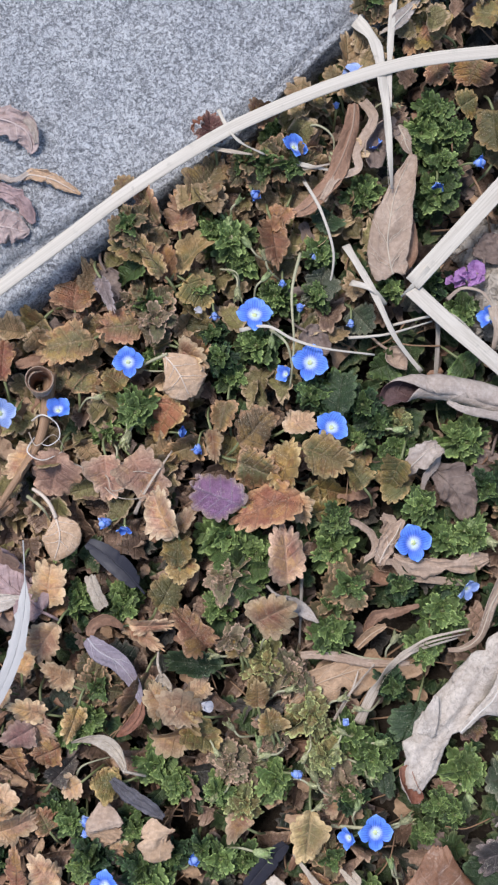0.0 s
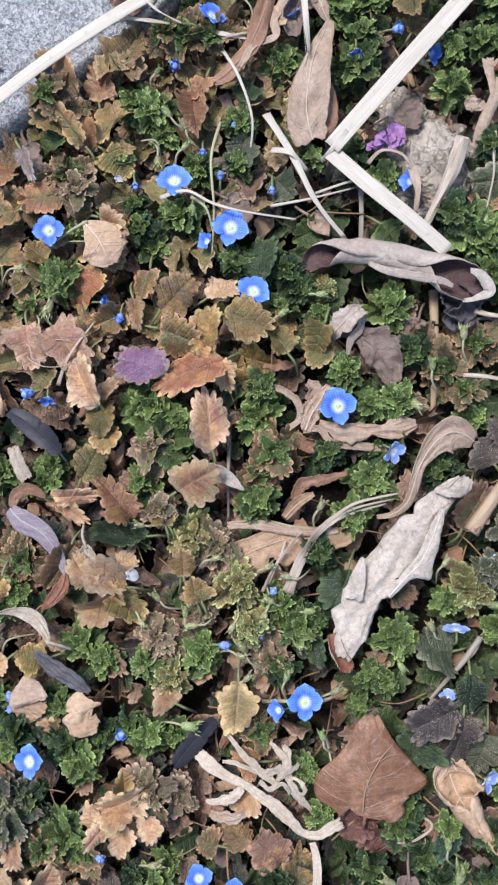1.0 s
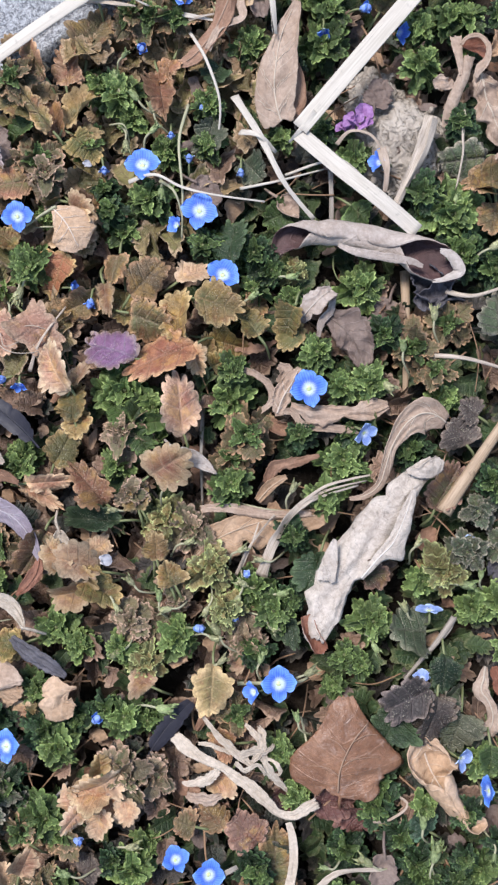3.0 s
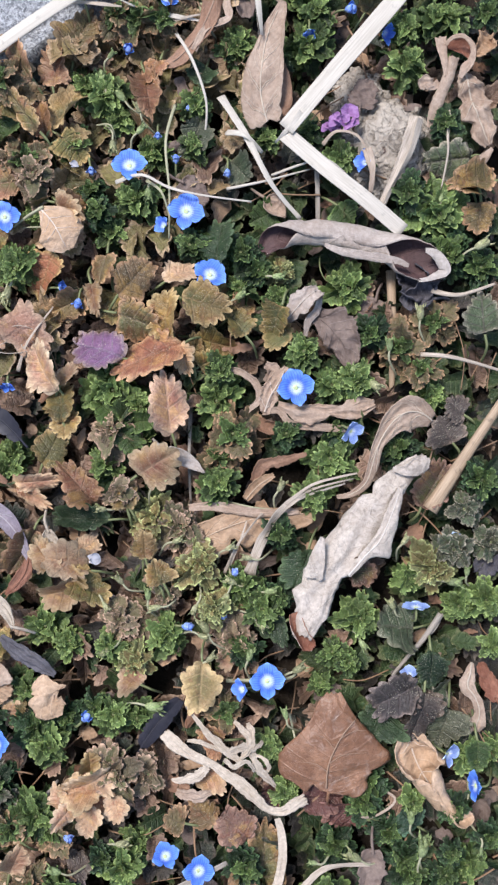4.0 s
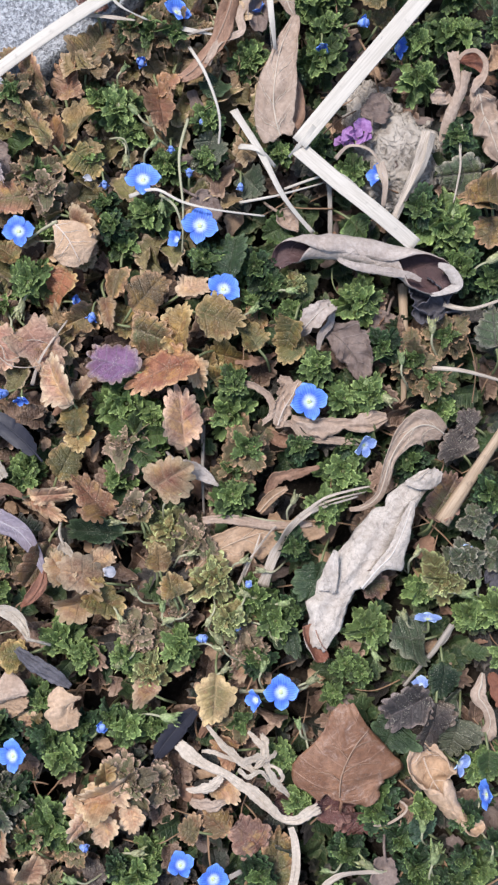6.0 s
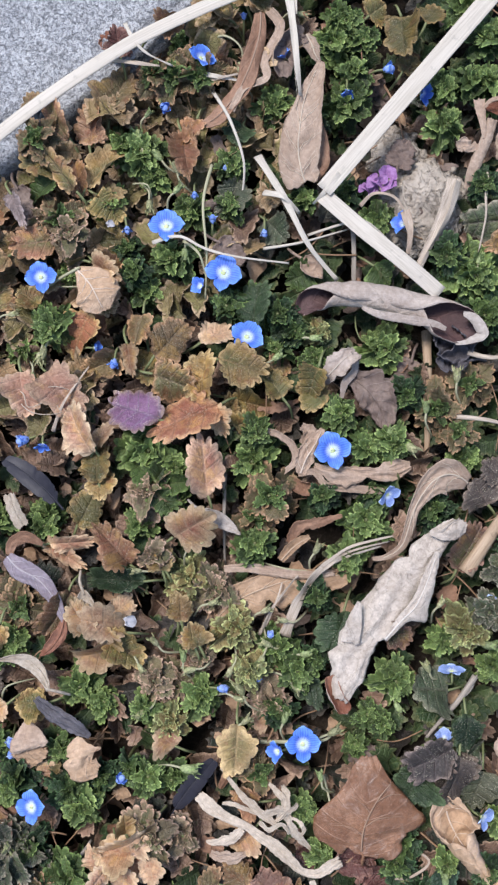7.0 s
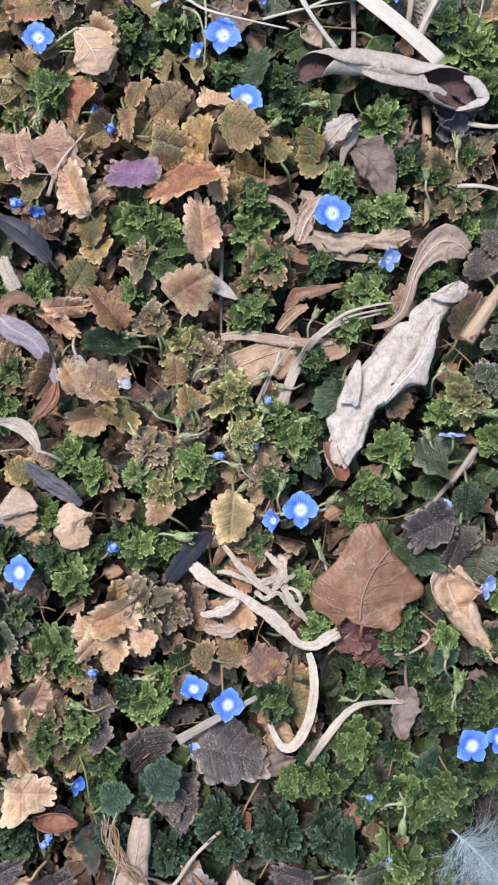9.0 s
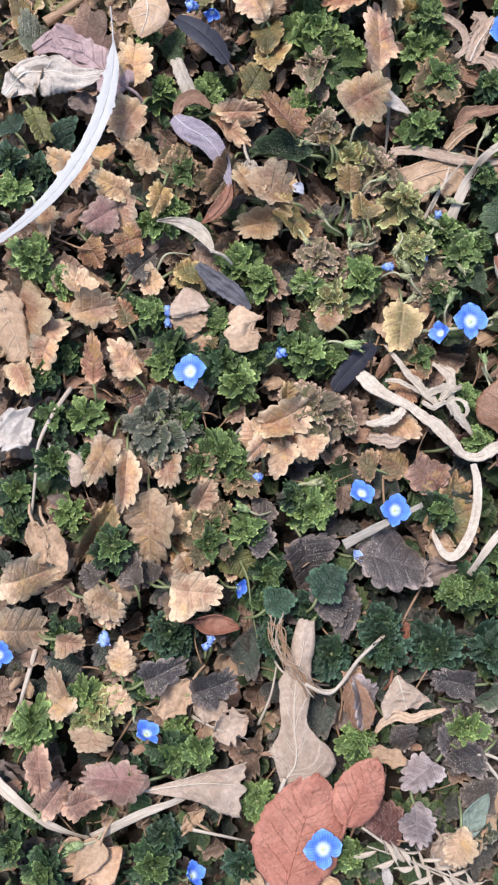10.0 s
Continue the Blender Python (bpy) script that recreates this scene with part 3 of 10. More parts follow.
def build_ground():
    fine = np.linspace(-0.30, 0.30, 121)
    far = np.array([0.4, 0.7, 1.5, 4, 12, 40, 120])
    axis = np.concatenate([-far[::-1], fine, far])
    verts = [(x, y - 0.03, height(x, y) if abs(x) < 0.31 and abs(y) < 0.31 else -0.0065) for y in axis for x in axis]
    me = mesh_of("ground", verts, grid_faces(len(axis) - 1, len(axis) - 1), None, SOIL)
    tagged(new("ground", me), "dark crumbly soil of the planting bed", "ground", kind="structure")


build_ground()
EDGE = Vector((-0.0381, 0.0818))
ALONG = Vector((0.7509, 0.6605)).normalized()
ACROSS = Vector((-ALONG.y, ALONG.x))


def kerb_offset(x, y):
    """How far a place lies behind the kerb's front edge."""
    return (Vector((x, y)) - EDGE).dot(ACROSS)


def build_kerb():
    steps = np.concatenate([np.linspace(-0.9, -0.13, 20), np.linspace(-0.125, 0.125, 110), np.linspace(0.13, 0.9, 20)])
    verts = []
    back = [0.0004, 0.0010] + [0.0022 * k for k in range(1, 42)] + [0.13, 0.15]
    for s in steps:
        # a shallow chipped step runs along the front and dies out
        chip = min(0.016, max(0.0012, 0.0105 * (0.022 - s) / 0.08)) + 0.0012 * noise.noise((s * 60, 9.0, 0.0))
        drop = 0.0012 * min(1.0, chip / 0.005)
        prof = [(0.0, -0.05), (0.0, 0.0), (0.0003, 0.0060), (0.0007, 0.0085), (0.0013, 0.0102), (0.0022, 0.0112)]
        prof += [(0.0022 + chip * k / 6, 0.0128 - drop + 0.0002 * k / 6) for k in range(1, 7)]
        prof += [(0.0028 + chip, 0.0122 - drop), (0.0034 + chip, 0.0127 - 0.4 * drop)]
        prof += [(0.0038 + chip + d, 0.0134 if d > 0.0005 else 0.0131) for d in back] + [(0.1700, 0.012), (0.1700, -0.05)]
        for d, z in prof:
            rough = 0.0010 * noise.noise((s * 130, d * 130, z * 130)) + 0.0006 * noise.noise((s * 420, d * 420, z * 420))
            wob = 0.0022 * noise.noise((s * 28, 4.0, 1.0)) if d < 0.1 else 0
            p = EDGE + ALONG * s + ACROSS * (d + wob + (rough if z < 0.0100 else 0))
            verts.append((p.x, p.y, z + (rough * 0.6 if z > 0.009 else 0)))
    me = mesh_of("kerb", verts, grid_faces(len(steps) - 1, len(prof) - 1), None, KERB)
    tagged(new("kerb", me), "pale grey rough granite kerb beside the bed", "kerb", kind="structure")


build_kerb()

# ---- speedwell shoots ----
SHOOT_WORDS = {
    "b": "bright green toothed speedwell shoot growing from the bed",
    "g": "green toothed speedwell shoot growing among dry leaves",
    "d": "dark green speedwell shoot low in the bed",
    "o": "olive bronze-tinged speedwell shoot growing in the bed",
    "ob": "pale olive-brown hairy speedwell shoot in the bed",
    "y": "yellow-green young speedwell shoot growing in the bed",
    "k": "grey-green hairy speedwell shoot growing in the bed",
    "kg": "deep bluish green speedwell shoot, some shade put into its colour",
    "dp": "purple-grey edged speedwell shoot growing in the bed",
}


def shoot(x, y, d, shade, z=0.0125):
    r = random.Random(int(x * 1e5) * 7919 + int(y * 1e5))
    ob = thing("speedwell_shoot", pose(x, y, 0, 0, 0, r.uniform(0, 360)), SHOOT_WORDS[shade], "plant", "speedwell shoots")
    z += r.uniform(-0.0020, 0.0035)
    part("stem", tube("stem", [(0, 0, -0.0075), (0.001, 0, z * 0.3), (0, 0, z)], 0.0005, STRAW["stem"], sides=5), ob)
    lean = pose(0, 0, z, r.uniform(-18, 18), r.uniform(-18, 18), 0)
    inner = {"dp": "b", "g": "b", "d": "g", "kg": "d", "o": "g"}.get(shade, shade)
    bronze = shade in ("o", "ob", "k")
    rings = ((5, 0.60, -4, 0.18), (4, 0.50, 10, 0.09), (4, 0.34, 30, 0.02), (4, 0.20, 55, -0.02)) if bronze else ((6, 0.56, -6, 0.24), (5, 0.47, 12, 0.13), (5, 0.36, 32, 0.04), (4, 0.24, 54, -0.02))
    for n, length, lift, low in rings:
        a0 = r.uniform(0, 360)
        for i in range(n):
            s = d * length * r.uniform(0.82, 1.15)
            m = lean @ pose(0, 0, -low * d, 0, 0, a0 + 360 / n * i + r.uniform(-14, 14)) @ pose(0, 0.04 * d, 0, lift + r.uniform(-14, 14), r.uniform(-22, 22), 0)
            part("leaf", leaf_mesh("flat" if bronze and length > 0.4 else "whorl", r.randrange(6), shade if length > 0.37 else inner), ob, m @ Matrix.Scale(s, 4))
    return ob


LEAF_WORDS = {
    "k": "bronze-green",
    "g": "green", "dg": "dark green", "gy": "grey-green", "dp": "dark purple-grey", "dk": "dull dark brown", "bd": "dark brown", "rk": "dark red-brown",
    "br": "bronze-brown hairy", "bo": "olive-brown", "rd": "reddish-brown", "rb": "rust-brown", "rr": "brick-red and tan", "rv": "pinkish-brown veined",
    "rm": "mauve-brown", "rp": "dusty pink", "pu": "purple", "tn": "pale tan", "to": "orange-tan", "tb": "brown", "tr": "pinkish tan", "ty": "yellowish tan",
    "yl": "yellow-brown", "yr": "yellow and rust", "yo": "yellow-olive", "ol": "olive", "od": "dark olive-brown", "mo": "mossy yellow-green", "gt": "greyish tan",
    "kg": "bluish green",
}


def leaf(x, y, turn, length, width, shade, z=0.0115):
    """One toothed leaf lying over the bed, from its base at (x, y)."""
    r = random.Random(int(x * 1e5) * 104729 + int(y * 1e5))
    ob = thing("toothed_leaf", pose(x, y, z + r.uniform(-0.0015, 0.0015), 0, 0, turn), LEAF_WORDS[shade] + " scalloped leaf with sunken veins", "leaf", "scalloped leaves")
    shape = "long" if length > 1.25 * width else "broad"
    m = pose(0, 0, 0, r.uniform(0, 20), r.uniform(-20, 20), 0)
    stretch = width / (length * LEAF_SHAPES[shape]["width"] * 1.02)
    me = leaf_mesh(shape, r.randrange(8), shade)
    part("blade", me, ob, m @ Matrix.Diagonal((length * stretch, length * 1.02, length * min(1.0, 0.4 + 0.6 * stretch), 1)))
    part("leaf_stalk", tube("leaf_stalk", [(0, 0.0005, 0), (0.0004, -0.0025, -0.0012), (0.0, -0.005, -0.006)], 0.00035, STRAW["stem"], sides=5), ob)
    return ob


# ---- flowers ----
def petal_arrays(width, seed):
    r = random.Random(seed)
    rows, cols = 14, 8
    v = 1 - (1 - np.linspace(0, 1, rows + 1)[:, None]) ** 1.9
    u = np.linspace(-1, 1, cols + 1)[None, :]
    body = np.where(v < 0.56, 0.16 + 0.84 * np.sin(np.pi / 2 * np.clip(v / 0.56, 0, 1)), np.clip(1 - ((v - 0.56) / 0.45) ** 2, 0, 1) ** 0.42)
    x = u * width / 2 * body
    y = v * (1 - 0.11 * u * u * v)
    z = 0.16 * v - 0.20 * v ** 2.2 + 0.12 * u * u * v + 0.025 * np.sin(5 * u + r.uniform(0, 6)) * v
    reach = np.sqrt(x * x + y * y)
    return np.stack([x + 0 * v, y + 0 * u, z], -1).reshape(-1, 3), grid_faces(rows, cols), np.stack([(u + 1) / 2 + 0 * v, np.clip(reach, 0, 1)], -1).reshape(-1, 2)


PETALS = {(w, p): mesh_of("petal", *petal_arrays(w, int(w * 10)), PETAL_PALE if p else PETAL) for w in (1.18, 1.08, 0.86) for p in (0, 1)}
SPHERE = {}


def blob_mesh(name, mat, seg=8, rings=6):
    if (name, mat.name) not in SPHERE:
        bm = bmesh.new()
        bmesh.ops.create_uvsphere(bm, u_segments=seg, v_segments=rings, radius=1)
        me = bpy.data.meshes.new(name)
        bm.to_mesh(me)
        bm.free()
        me.materials.append(mat)
        me.polygons.foreach_set("use_smooth", np.ones(len(me.polygons), dtype=bool))
        SPHERE[(name, mat.name)] = me
    return SPHERE[(name, mat.name)]


STAMEN = tube("stamen", [(0, 0, 0), (0, 0.25, 0.45), (0, 0.42, 0.72)], 0.05, ANTHER, sides=5)


def flower(x, y, z, d, toward=0, tilt=0, opened=1.0, pale=0.0):
    """A speedwell flower of diameter d, its face leaning by tilt towards a bearing."""
    r = random.Random(int(x * 1e5) * 31 + int(y * 1e5))
    state = "open" if opened > 0.75 else "half-closed" if opened > 0.45 else "budding"
    ob = thing("speedwell_flower", pose(x, y, z), ("pale " if pale > 0.4 else "bright ") + "blue four-petalled speedwell flower, " + state + ", on a thin stalk", "flower", "speedwell flowers")
    face = Matrix.Rotation(radians(tilt), 4, Vector((-math.sin(radians(toward)), math.cos(radians(toward)), 0))) @ pose(0, 0, 0, 0, 0, r.uniform(-35, 35))
    s = d / 2
    lift = 8 + (1 - opened) * 72
    for a, w in ((0, 1.18), (88, 1.08), (-88, 1.08), (180, 0.86)):
        m = face @ pose(0, 0, 0, 0, 0, a + r.uniform(-5, 5)) @ pose(0, 0.06 * s, 0, lift + r.uniform(-7, 7), r.uniform(-6, 6), 0)
        part("petal", PETALS[(w, 1 if pale > 0.35 or (opened < 0.4 and r.random() < 0.7) else 0)], ob, m @ Matrix.Diagonal((s * (0.55 + 0.45 * opened), s, s, 1)))
    part("throat", blob_mesh("throat", THROAT), ob, face @ Matrix.Diagonal((0.17 * s, 0.17 * s, 0.10 * s, 1)), "greenish yellow throat")
    if opened < 0.42:
        part("bud", blob_mesh("bud", BUD_BLUE, 12, 8), ob, face @ pose(0, 0, 0.40 * s) @ Matrix.Diagonal((0.40 * s, 0.40 * s, 0.62 * s, 1)), "closed pale blue bud")
    if opened > 0.5:
        for a in (70, -70):
            part("stamen", STAMEN, ob, face @ pose(0, 0, 0, 0, 0, a) @ Matrix.Scale(s * 0.4, 4), "white stamen")
    down = face @ Vector((0, 0, -1))
    end = Vector((down.x * 0.006 + r.uniform(-0.003, 0.003), down.y * 0.006 + r.uniform(-0.003, 0.003), -z - 0.004))
    stalk = part("stalk", tube("stalk", [(0, 0, 0), down * 0.003, (down * 0.004 + end) * 0.5, end], 0.0003, STRAW["stem"], sides=5), ob)
    for a in (45, 135, 225, 315):
        m = face @ pose(0, 0, -0.0004, 0, 0, a) @ pose(0, 0, 0, -10 + (1 - opened) * 60, 0, 0)
        part("sepal", leaf_mesh("sepal", a % 4, "g"), stalk, m @ Matrix.Scale(s * 0.8, 4))
    return ob


def bud(x, y, turn, length, shade, z=0.0145):
    """A closed calyx of pointed sepals on its stalk."""
    r = random.Random(int(x * 1e5) * 17 + int(y * 1e5))
    length *= 0.82
    ob = thing("seed_calyx", pose(x, y, z, r.uniform(0, 16), 0, turn), {"p": "pale straw-green", "tn": "dry tan"}.get(shade, "green") + " pointed calyx on a thin stalk", "bud", "calyces")
    for i in range(4):
        m = pose(0, 0, 0, 0, 90 * i + 45, 0) @ pose(0, 0, -0.05 * length, -12, 0, 0)
        part("sepal", leaf_mesh("sepal", i, {"b": "q", "g": "q", "tn": "tn"}.get(shade, shade)), ob, m @ Matrix.Diagonal((length * 1.15, length, length * 0.5, 1)))
    part("capsule", blob_mesh("capsule", LEAF["p" if shade in ("p", "tn") else "q"], 10, 8), ob, pose(0, 0.40 * length, 0) @ Matrix.Diagonal((0.20 * length, 0.40 * length, 0.18 * length, 1)))
    part("stalk", tube("stalk", [(0, 0.1 * length, 0), (0, -0.5 * length, -0.0005), (0.002, -1.3 * length, -0.004), (0.002, -1.6 * length, -0.009)], 0.00028, STRAW["palestem"], sides=5), ob)
    return ob


# ---- dry leaves ----
def dry_arrays(length, width, roll, bend, twist, profile, seed, rows=26, cols=14, crease=1.0):
    r = random.Random(seed)
    off = Vector((r.uniform(0, 50), r.uniform(0, 50), r.uniform(0, 50)))
    verts, uvs = [], []
    px, pz, ang = 0.0, 0.0, radians(-bend) * 0.5
    spine = []
    for i in range(rows + 1):
        spine.append((px, pz, ang))
        px, pz = px + math.cos(ang) / rows, pz + math.sin(ang) / rows
        ang += radians(bend) / rows
    for i in range(rows + 1):
        v = i / rows
        if profile == "heart":
            w = (math.sin(math.pi * v ** 0.55) ** 0.75) if 0 < v < 1 else 0.0
        elif profile == "lance":
            w = math.sin(math.pi * (0.04 + 0.96 * v) ** 0.8) ** 0.8 if v < 1 else 0.0
        elif profile == "serrate":
            w = (math.sin(math.pi * v ** 0.8) ** 0.6) * (0.95 + 0.09 * ((v * 16) % 1)) if 0 < v < 1 else 0.0
        else:
            w = (1.12 - 0.35 * v) * (math.sin(math.pi * (0.08 + 0.88 * v)) ** 0.5) * (0.80 + 0.40 * noise.noise(off + Vector((v * 5, 0, 0))))
        sx, sz, sa = spine[i]
        tw = radians(twist) * (v - 0.5)
        for j in range(cols + 1):
            u = -1 + 2 * j / cols
            ww = w
            if profile == "torn" and abs(u) > 0.9:
                ww = w * (1 + 0.34 * noise.noise(off + Vector((v * 13, u * 3, 4))))
            most = abs(radians(roll)) / 2 * (0.80 + 0.25 * math.sin(2.2 * v + off.x))
            a = most * u
            half = width / 2 * ww
            if abs(roll) > 1:
                rad = half / most
                lx, lz = rad * math.sin(abs(a)) * (1 if u > 0 else -1), rad * (1 - math.cos(a)) * (1 if roll > 0 else -1)
            else:
                lx, lz = half * u, 0.0
            wr = noise.noise(off + Vector((u * 1.3, v * 4, 0))) * 0.10 + noise.noise(off + Vector((u * 4, v * 9, 3))) * 0.04
            wr += 0.13 * (0.22 - abs(noise.noise(off + Vector((u * 1.6 + v * 2.5, v * 3.5 - u, 7)))))
            wr += 0.05 * (0.2 - abs(noise.noise(off + Vector((u * 5 - v * 3, v * 11 + u * 2, 11)))))
            lz += wr * width * crease
            lx, lz = lx * math.cos(tw) - lz * math.sin(tw), lx * math.sin(tw) + lz * math.cos(tw)
            verts.append((lx, sx * length - math.sin(sa) * lz, sz * length + math.cos(sa) * lz))
            uvs.append((j / cols, v))
    return np.array(verts), grid_faces(rows, cols), np.array(uvs)


DRY_WORDS = {
    "rolled": "rolled dead leaf with curled-in edges lying on the plants", "heart": "dry heart-shaped leaf lying on the plants", "curled": "curled dry leaf among the plants",
    "veined": "dry leaf with raised veins lying among stems", "twisted": "twisted shrivelled dead leaf among the plants", "folded": "folded dry leaf resting on the plants",
    "crumpled": "crumpled torn dead leaf in the litter", "strips": "torn strip of dry leaf on the litter", "shrivelled": "shrivelled dry leaf remnant in the litter",
    "kerb": "curled withered leaf lying on the granite kerb", "tube": "dry leaf rolled into a hollow tube", "serrate": "cracked dry leaf with finely toothed edge",
}
DRY_COLOUR = {"rose": "dusty rose", "blush": "pale peach", "bleached": "bleached", "pale": "pale grey-buff", "white": "bleached off-white", "cream": "cream", "palebrown": "pale brown", "tan": "tan", "brown": "brown", "leather": "leathery brown",
              "orange": "orange-buff", "pinkpale": "pale pinkish-tan", "palepink": "pale pinkish-grey", "darkplum": "dark plum-brown", "rust": "rust-brown", "red": "brick-red", "mauve": "greyish mauve", "mauvebrown": "mauve-brown", "greybrown": "grey-brown", "charcoal": "charcoal grey", "greygreen": "grey-green"}


def dry_leaf(x, y, z, turn, length, width, roll, bend, twist, profile, colour, word, veined=0, bow=0.0):
    """A dead leaf whose base-to-tip line starts at (x, y) and whose lowest point rests at z."""
    seed = int(x * 1e5) * 37 + int(y * 1e5)
    verts, faces, uvs = dry_arrays(length, width, roll, bend, twist, profile, seed, crease={"serrate": 0.35, "heart": 0.6, "torn": 0.8}.get(profile, 1.0))
    big = length > 0.014
    verts[:, 1] *= length / max(1e-6, verts[:, 1].max() - min(0.0, verts[:, 1].min()))
    along = np.clip(verts[:, 1] / length, 0, 1)
    verts[:, 0] += bow * length * 4 * along * (1 - along)
    low = float(np.percentile(verts[:, 2], 8))
    ob = thing("dry_leaf", pose(x, y, z - low, 0, 0, turn), DRY_COLOUR[colour] + " " + DRY_WORDS[word], "dry leaf", "fallen dry leaves")
    blade = part("blade", mesh_of("blade", verts, faces, uvs, DRY[colour]), ob)
    thick = blade.modifiers.new("thickness", "SOLIDIFY")
    thick.thickness = 0.00022
    cols = 14
    mid = verts.reshape(-1, cols + 1, 3)[:, cols // 2]
    lift = Vector((0, 0, 0.00008))
    if veined or big:
        part("midrib", tube("midrib", [Vector(p) + lift for p in mid[1:-2:2]], 0.00030 if big else 0.0002, VEIN[colour], sides=5, taper=0.4), blade, None, "paler raised midrib" if veined else "")
    if veined:
        g = verts.reshape(-1, cols + 1, 3)
        for k in (4, 8, 12, 16):
            for sgn in (1, -1):
                pts = [Vector(g[k + s, cols // 2 + sgn * s]) + lift for s in range(7)]
                part("vein", tube("vein", pts, 0.00013, VEIN[colour], sides=4, taper=0.4), blade)
    part("leaf_stalk", tube("leaf_stalk", [Vector(mid[0]) + Vector((0, 0.0008, 0)), Vector(mid[0]) + Vector((0.0006, -0.0022, -0.0006)), Vector(mid[0]) + Vector((0.0004, -0.0045, -0.003))], 0.0004, DRY[colour], sides=5), ob)
    return ob


def rolled_leaf(outside, inside, word, flat, *knots):
    """A dead leaf rolled round a curved axis; each knot is a place with a radius, the angle where the blade starts and the angle it spans."""
    r = random.Random(int(knots[0][0] * 1e5) * 53 + int(knots[0][1] * 1e5))
    off = Vector((r.uniform(0, 50), r.uniform(0, 50), r.uniform(0, 50)))
    rows, cols = 40, 28
    k = np.array(knots)
    at = np.linspace(0, 1, len(k))
    verts, uvs = [], []
    base = Vector(knots[0][:3])

    def spot(v):
        # smooth run through the knots
        f = v * (len(k) - 1)
        i = min(int(f), len(k) - 2)
        t = f - i
        p0, p1, p2, p3 = k[max(i - 1, 0)], k[i], k[i + 1], k[min(i + 2, len(k) - 1)]
        return 0.5 * (2 * p1 + (p2 - p0) * t + (2 * p0 - 5 * p1 + 4 * p2 - p3) * t * t + (3 * p1 - p0 - 3 * p2 + p3) * t ** 3)

    for i in range(rows + 1):
        v = i / rows
        q = spot(v)
        d = Vector(spot(min(1, v + 0.02))[:3] - spot(max(0, v - 0.02))[:3]).normalized()
        side = d.cross(Vector((0, 0, 1))).normalized()
        up = side.cross(d)
        rad = max(0.0004, q[3]) * (1 + 0.16 * noise.noise(off + Vector((v * 5, 0, 0))))
        for j in range(cols + 1):
            u = j / cols
            tear = 0.22 * noise.noise(off + Vector((v * 11, 5 if u < 0.5 else 9, 0))) + 0.10 * noise.noise(off + Vector((v * 31, 5 if u < 0.5 else 9, 2)))
            uu = 0.5 + (u - 0.5) * (1 + tear * abs(2 * u - 1) ** 3 * 2)
            a = radians(q[4] + q[5] * uu)
            turns = max(0.0, (q[5] * uu - 300) / 360)
            wr = 0.16 * noise.noise(off + Vector((u * 2.4, v * 6, 1))) + 0.34 * (0.2 - abs(noise.noise(off + Vector((u * 3 + v * 4, v * 7 - u * 2, 4))))) + 0.09 * noise.noise(off + Vector((u * 9, v * 22, 8)))
            rr = rad * (1 - 0.22 * turns + wr * min(1.0, 0.3 + rad / 0.006))
            ends = 0.5 * rad * (noise.noise(off + Vector((u * 3.5, 0 if v < 0.5 else 4, 6))) * (abs(2 * v - 1) ** 5))
            p = Vector(q[:3]) - base + side * (rr * math.cos(a)) + up * (rr * flat * math.sin(a)) + d * ends
            verts.append(p)
            uvs.append((u, v))
    low = min(p.z for p in verts)
    ob = thing("dry_leaf", Matrix.Translation(base), DRY_COLOUR[outside] + " " + DRY_WORDS[word], "dry leaf", "fallen dry leaves")
    me = mesh_of("blade", verts, [f[::-1] for f in grid_faces(rows, cols)], uvs, DRY[outside])
    me.materials.append(DRY[inside])
    blade = part("blade", me, ob)
    thick = blade.modifiers.new("thickness", "SOLIDIFY")
    thick.thickness, thick.offset, thick.material_offset = 0.0002, -1.0, 1
    grid = np.array([tuple(p) for p in verts]).reshape(rows + 1, cols + 1, 3)
    axis = grid.mean(axis=1)

    def proud(i, j):
        p = Vector(grid[i, j])
        return p + (p - Vector(axis[i])).normalized() * 0.0001

    m = cols // 2
    part("midrib", tube("midrib", [proud(i, m) for i in range(0, rows + 1, 4)], 0.0002, VEIN[outside], sides=5, taper=0.5), blade, None, "paler raised midrib")
    for i in range(5, rows - 8, 6):
        for sgn in (1, -1):
            part("vein", tube("vein", [proud(i + t, m + sgn * t * 2) for t in range(6)], 0.00009, VEIN[outside], sides=4, taper=0.4), blade)
    end = Vector(axis[0])
    back = (end - Vector(axis[3])).normalized()
    part("leaf_stalk", tube("leaf_stalk", [proud(0, m), proud(0, m) + back * 0.002 + Vector((0, 0, -0.0006)), proud(0, m) + back * 0.0035 + Vector((0, 0, -0.0022))], 0.0004, DRY[outside], sides=5), ob)
    return ob


def dead_leaf(x, y, z, colour, word):
    return thing("dry_leaf", pose(x, y, z), DRY_COLOUR[colour] + " " + DRY_WORDS[word], "dry leaf", "fallen dry leaves")


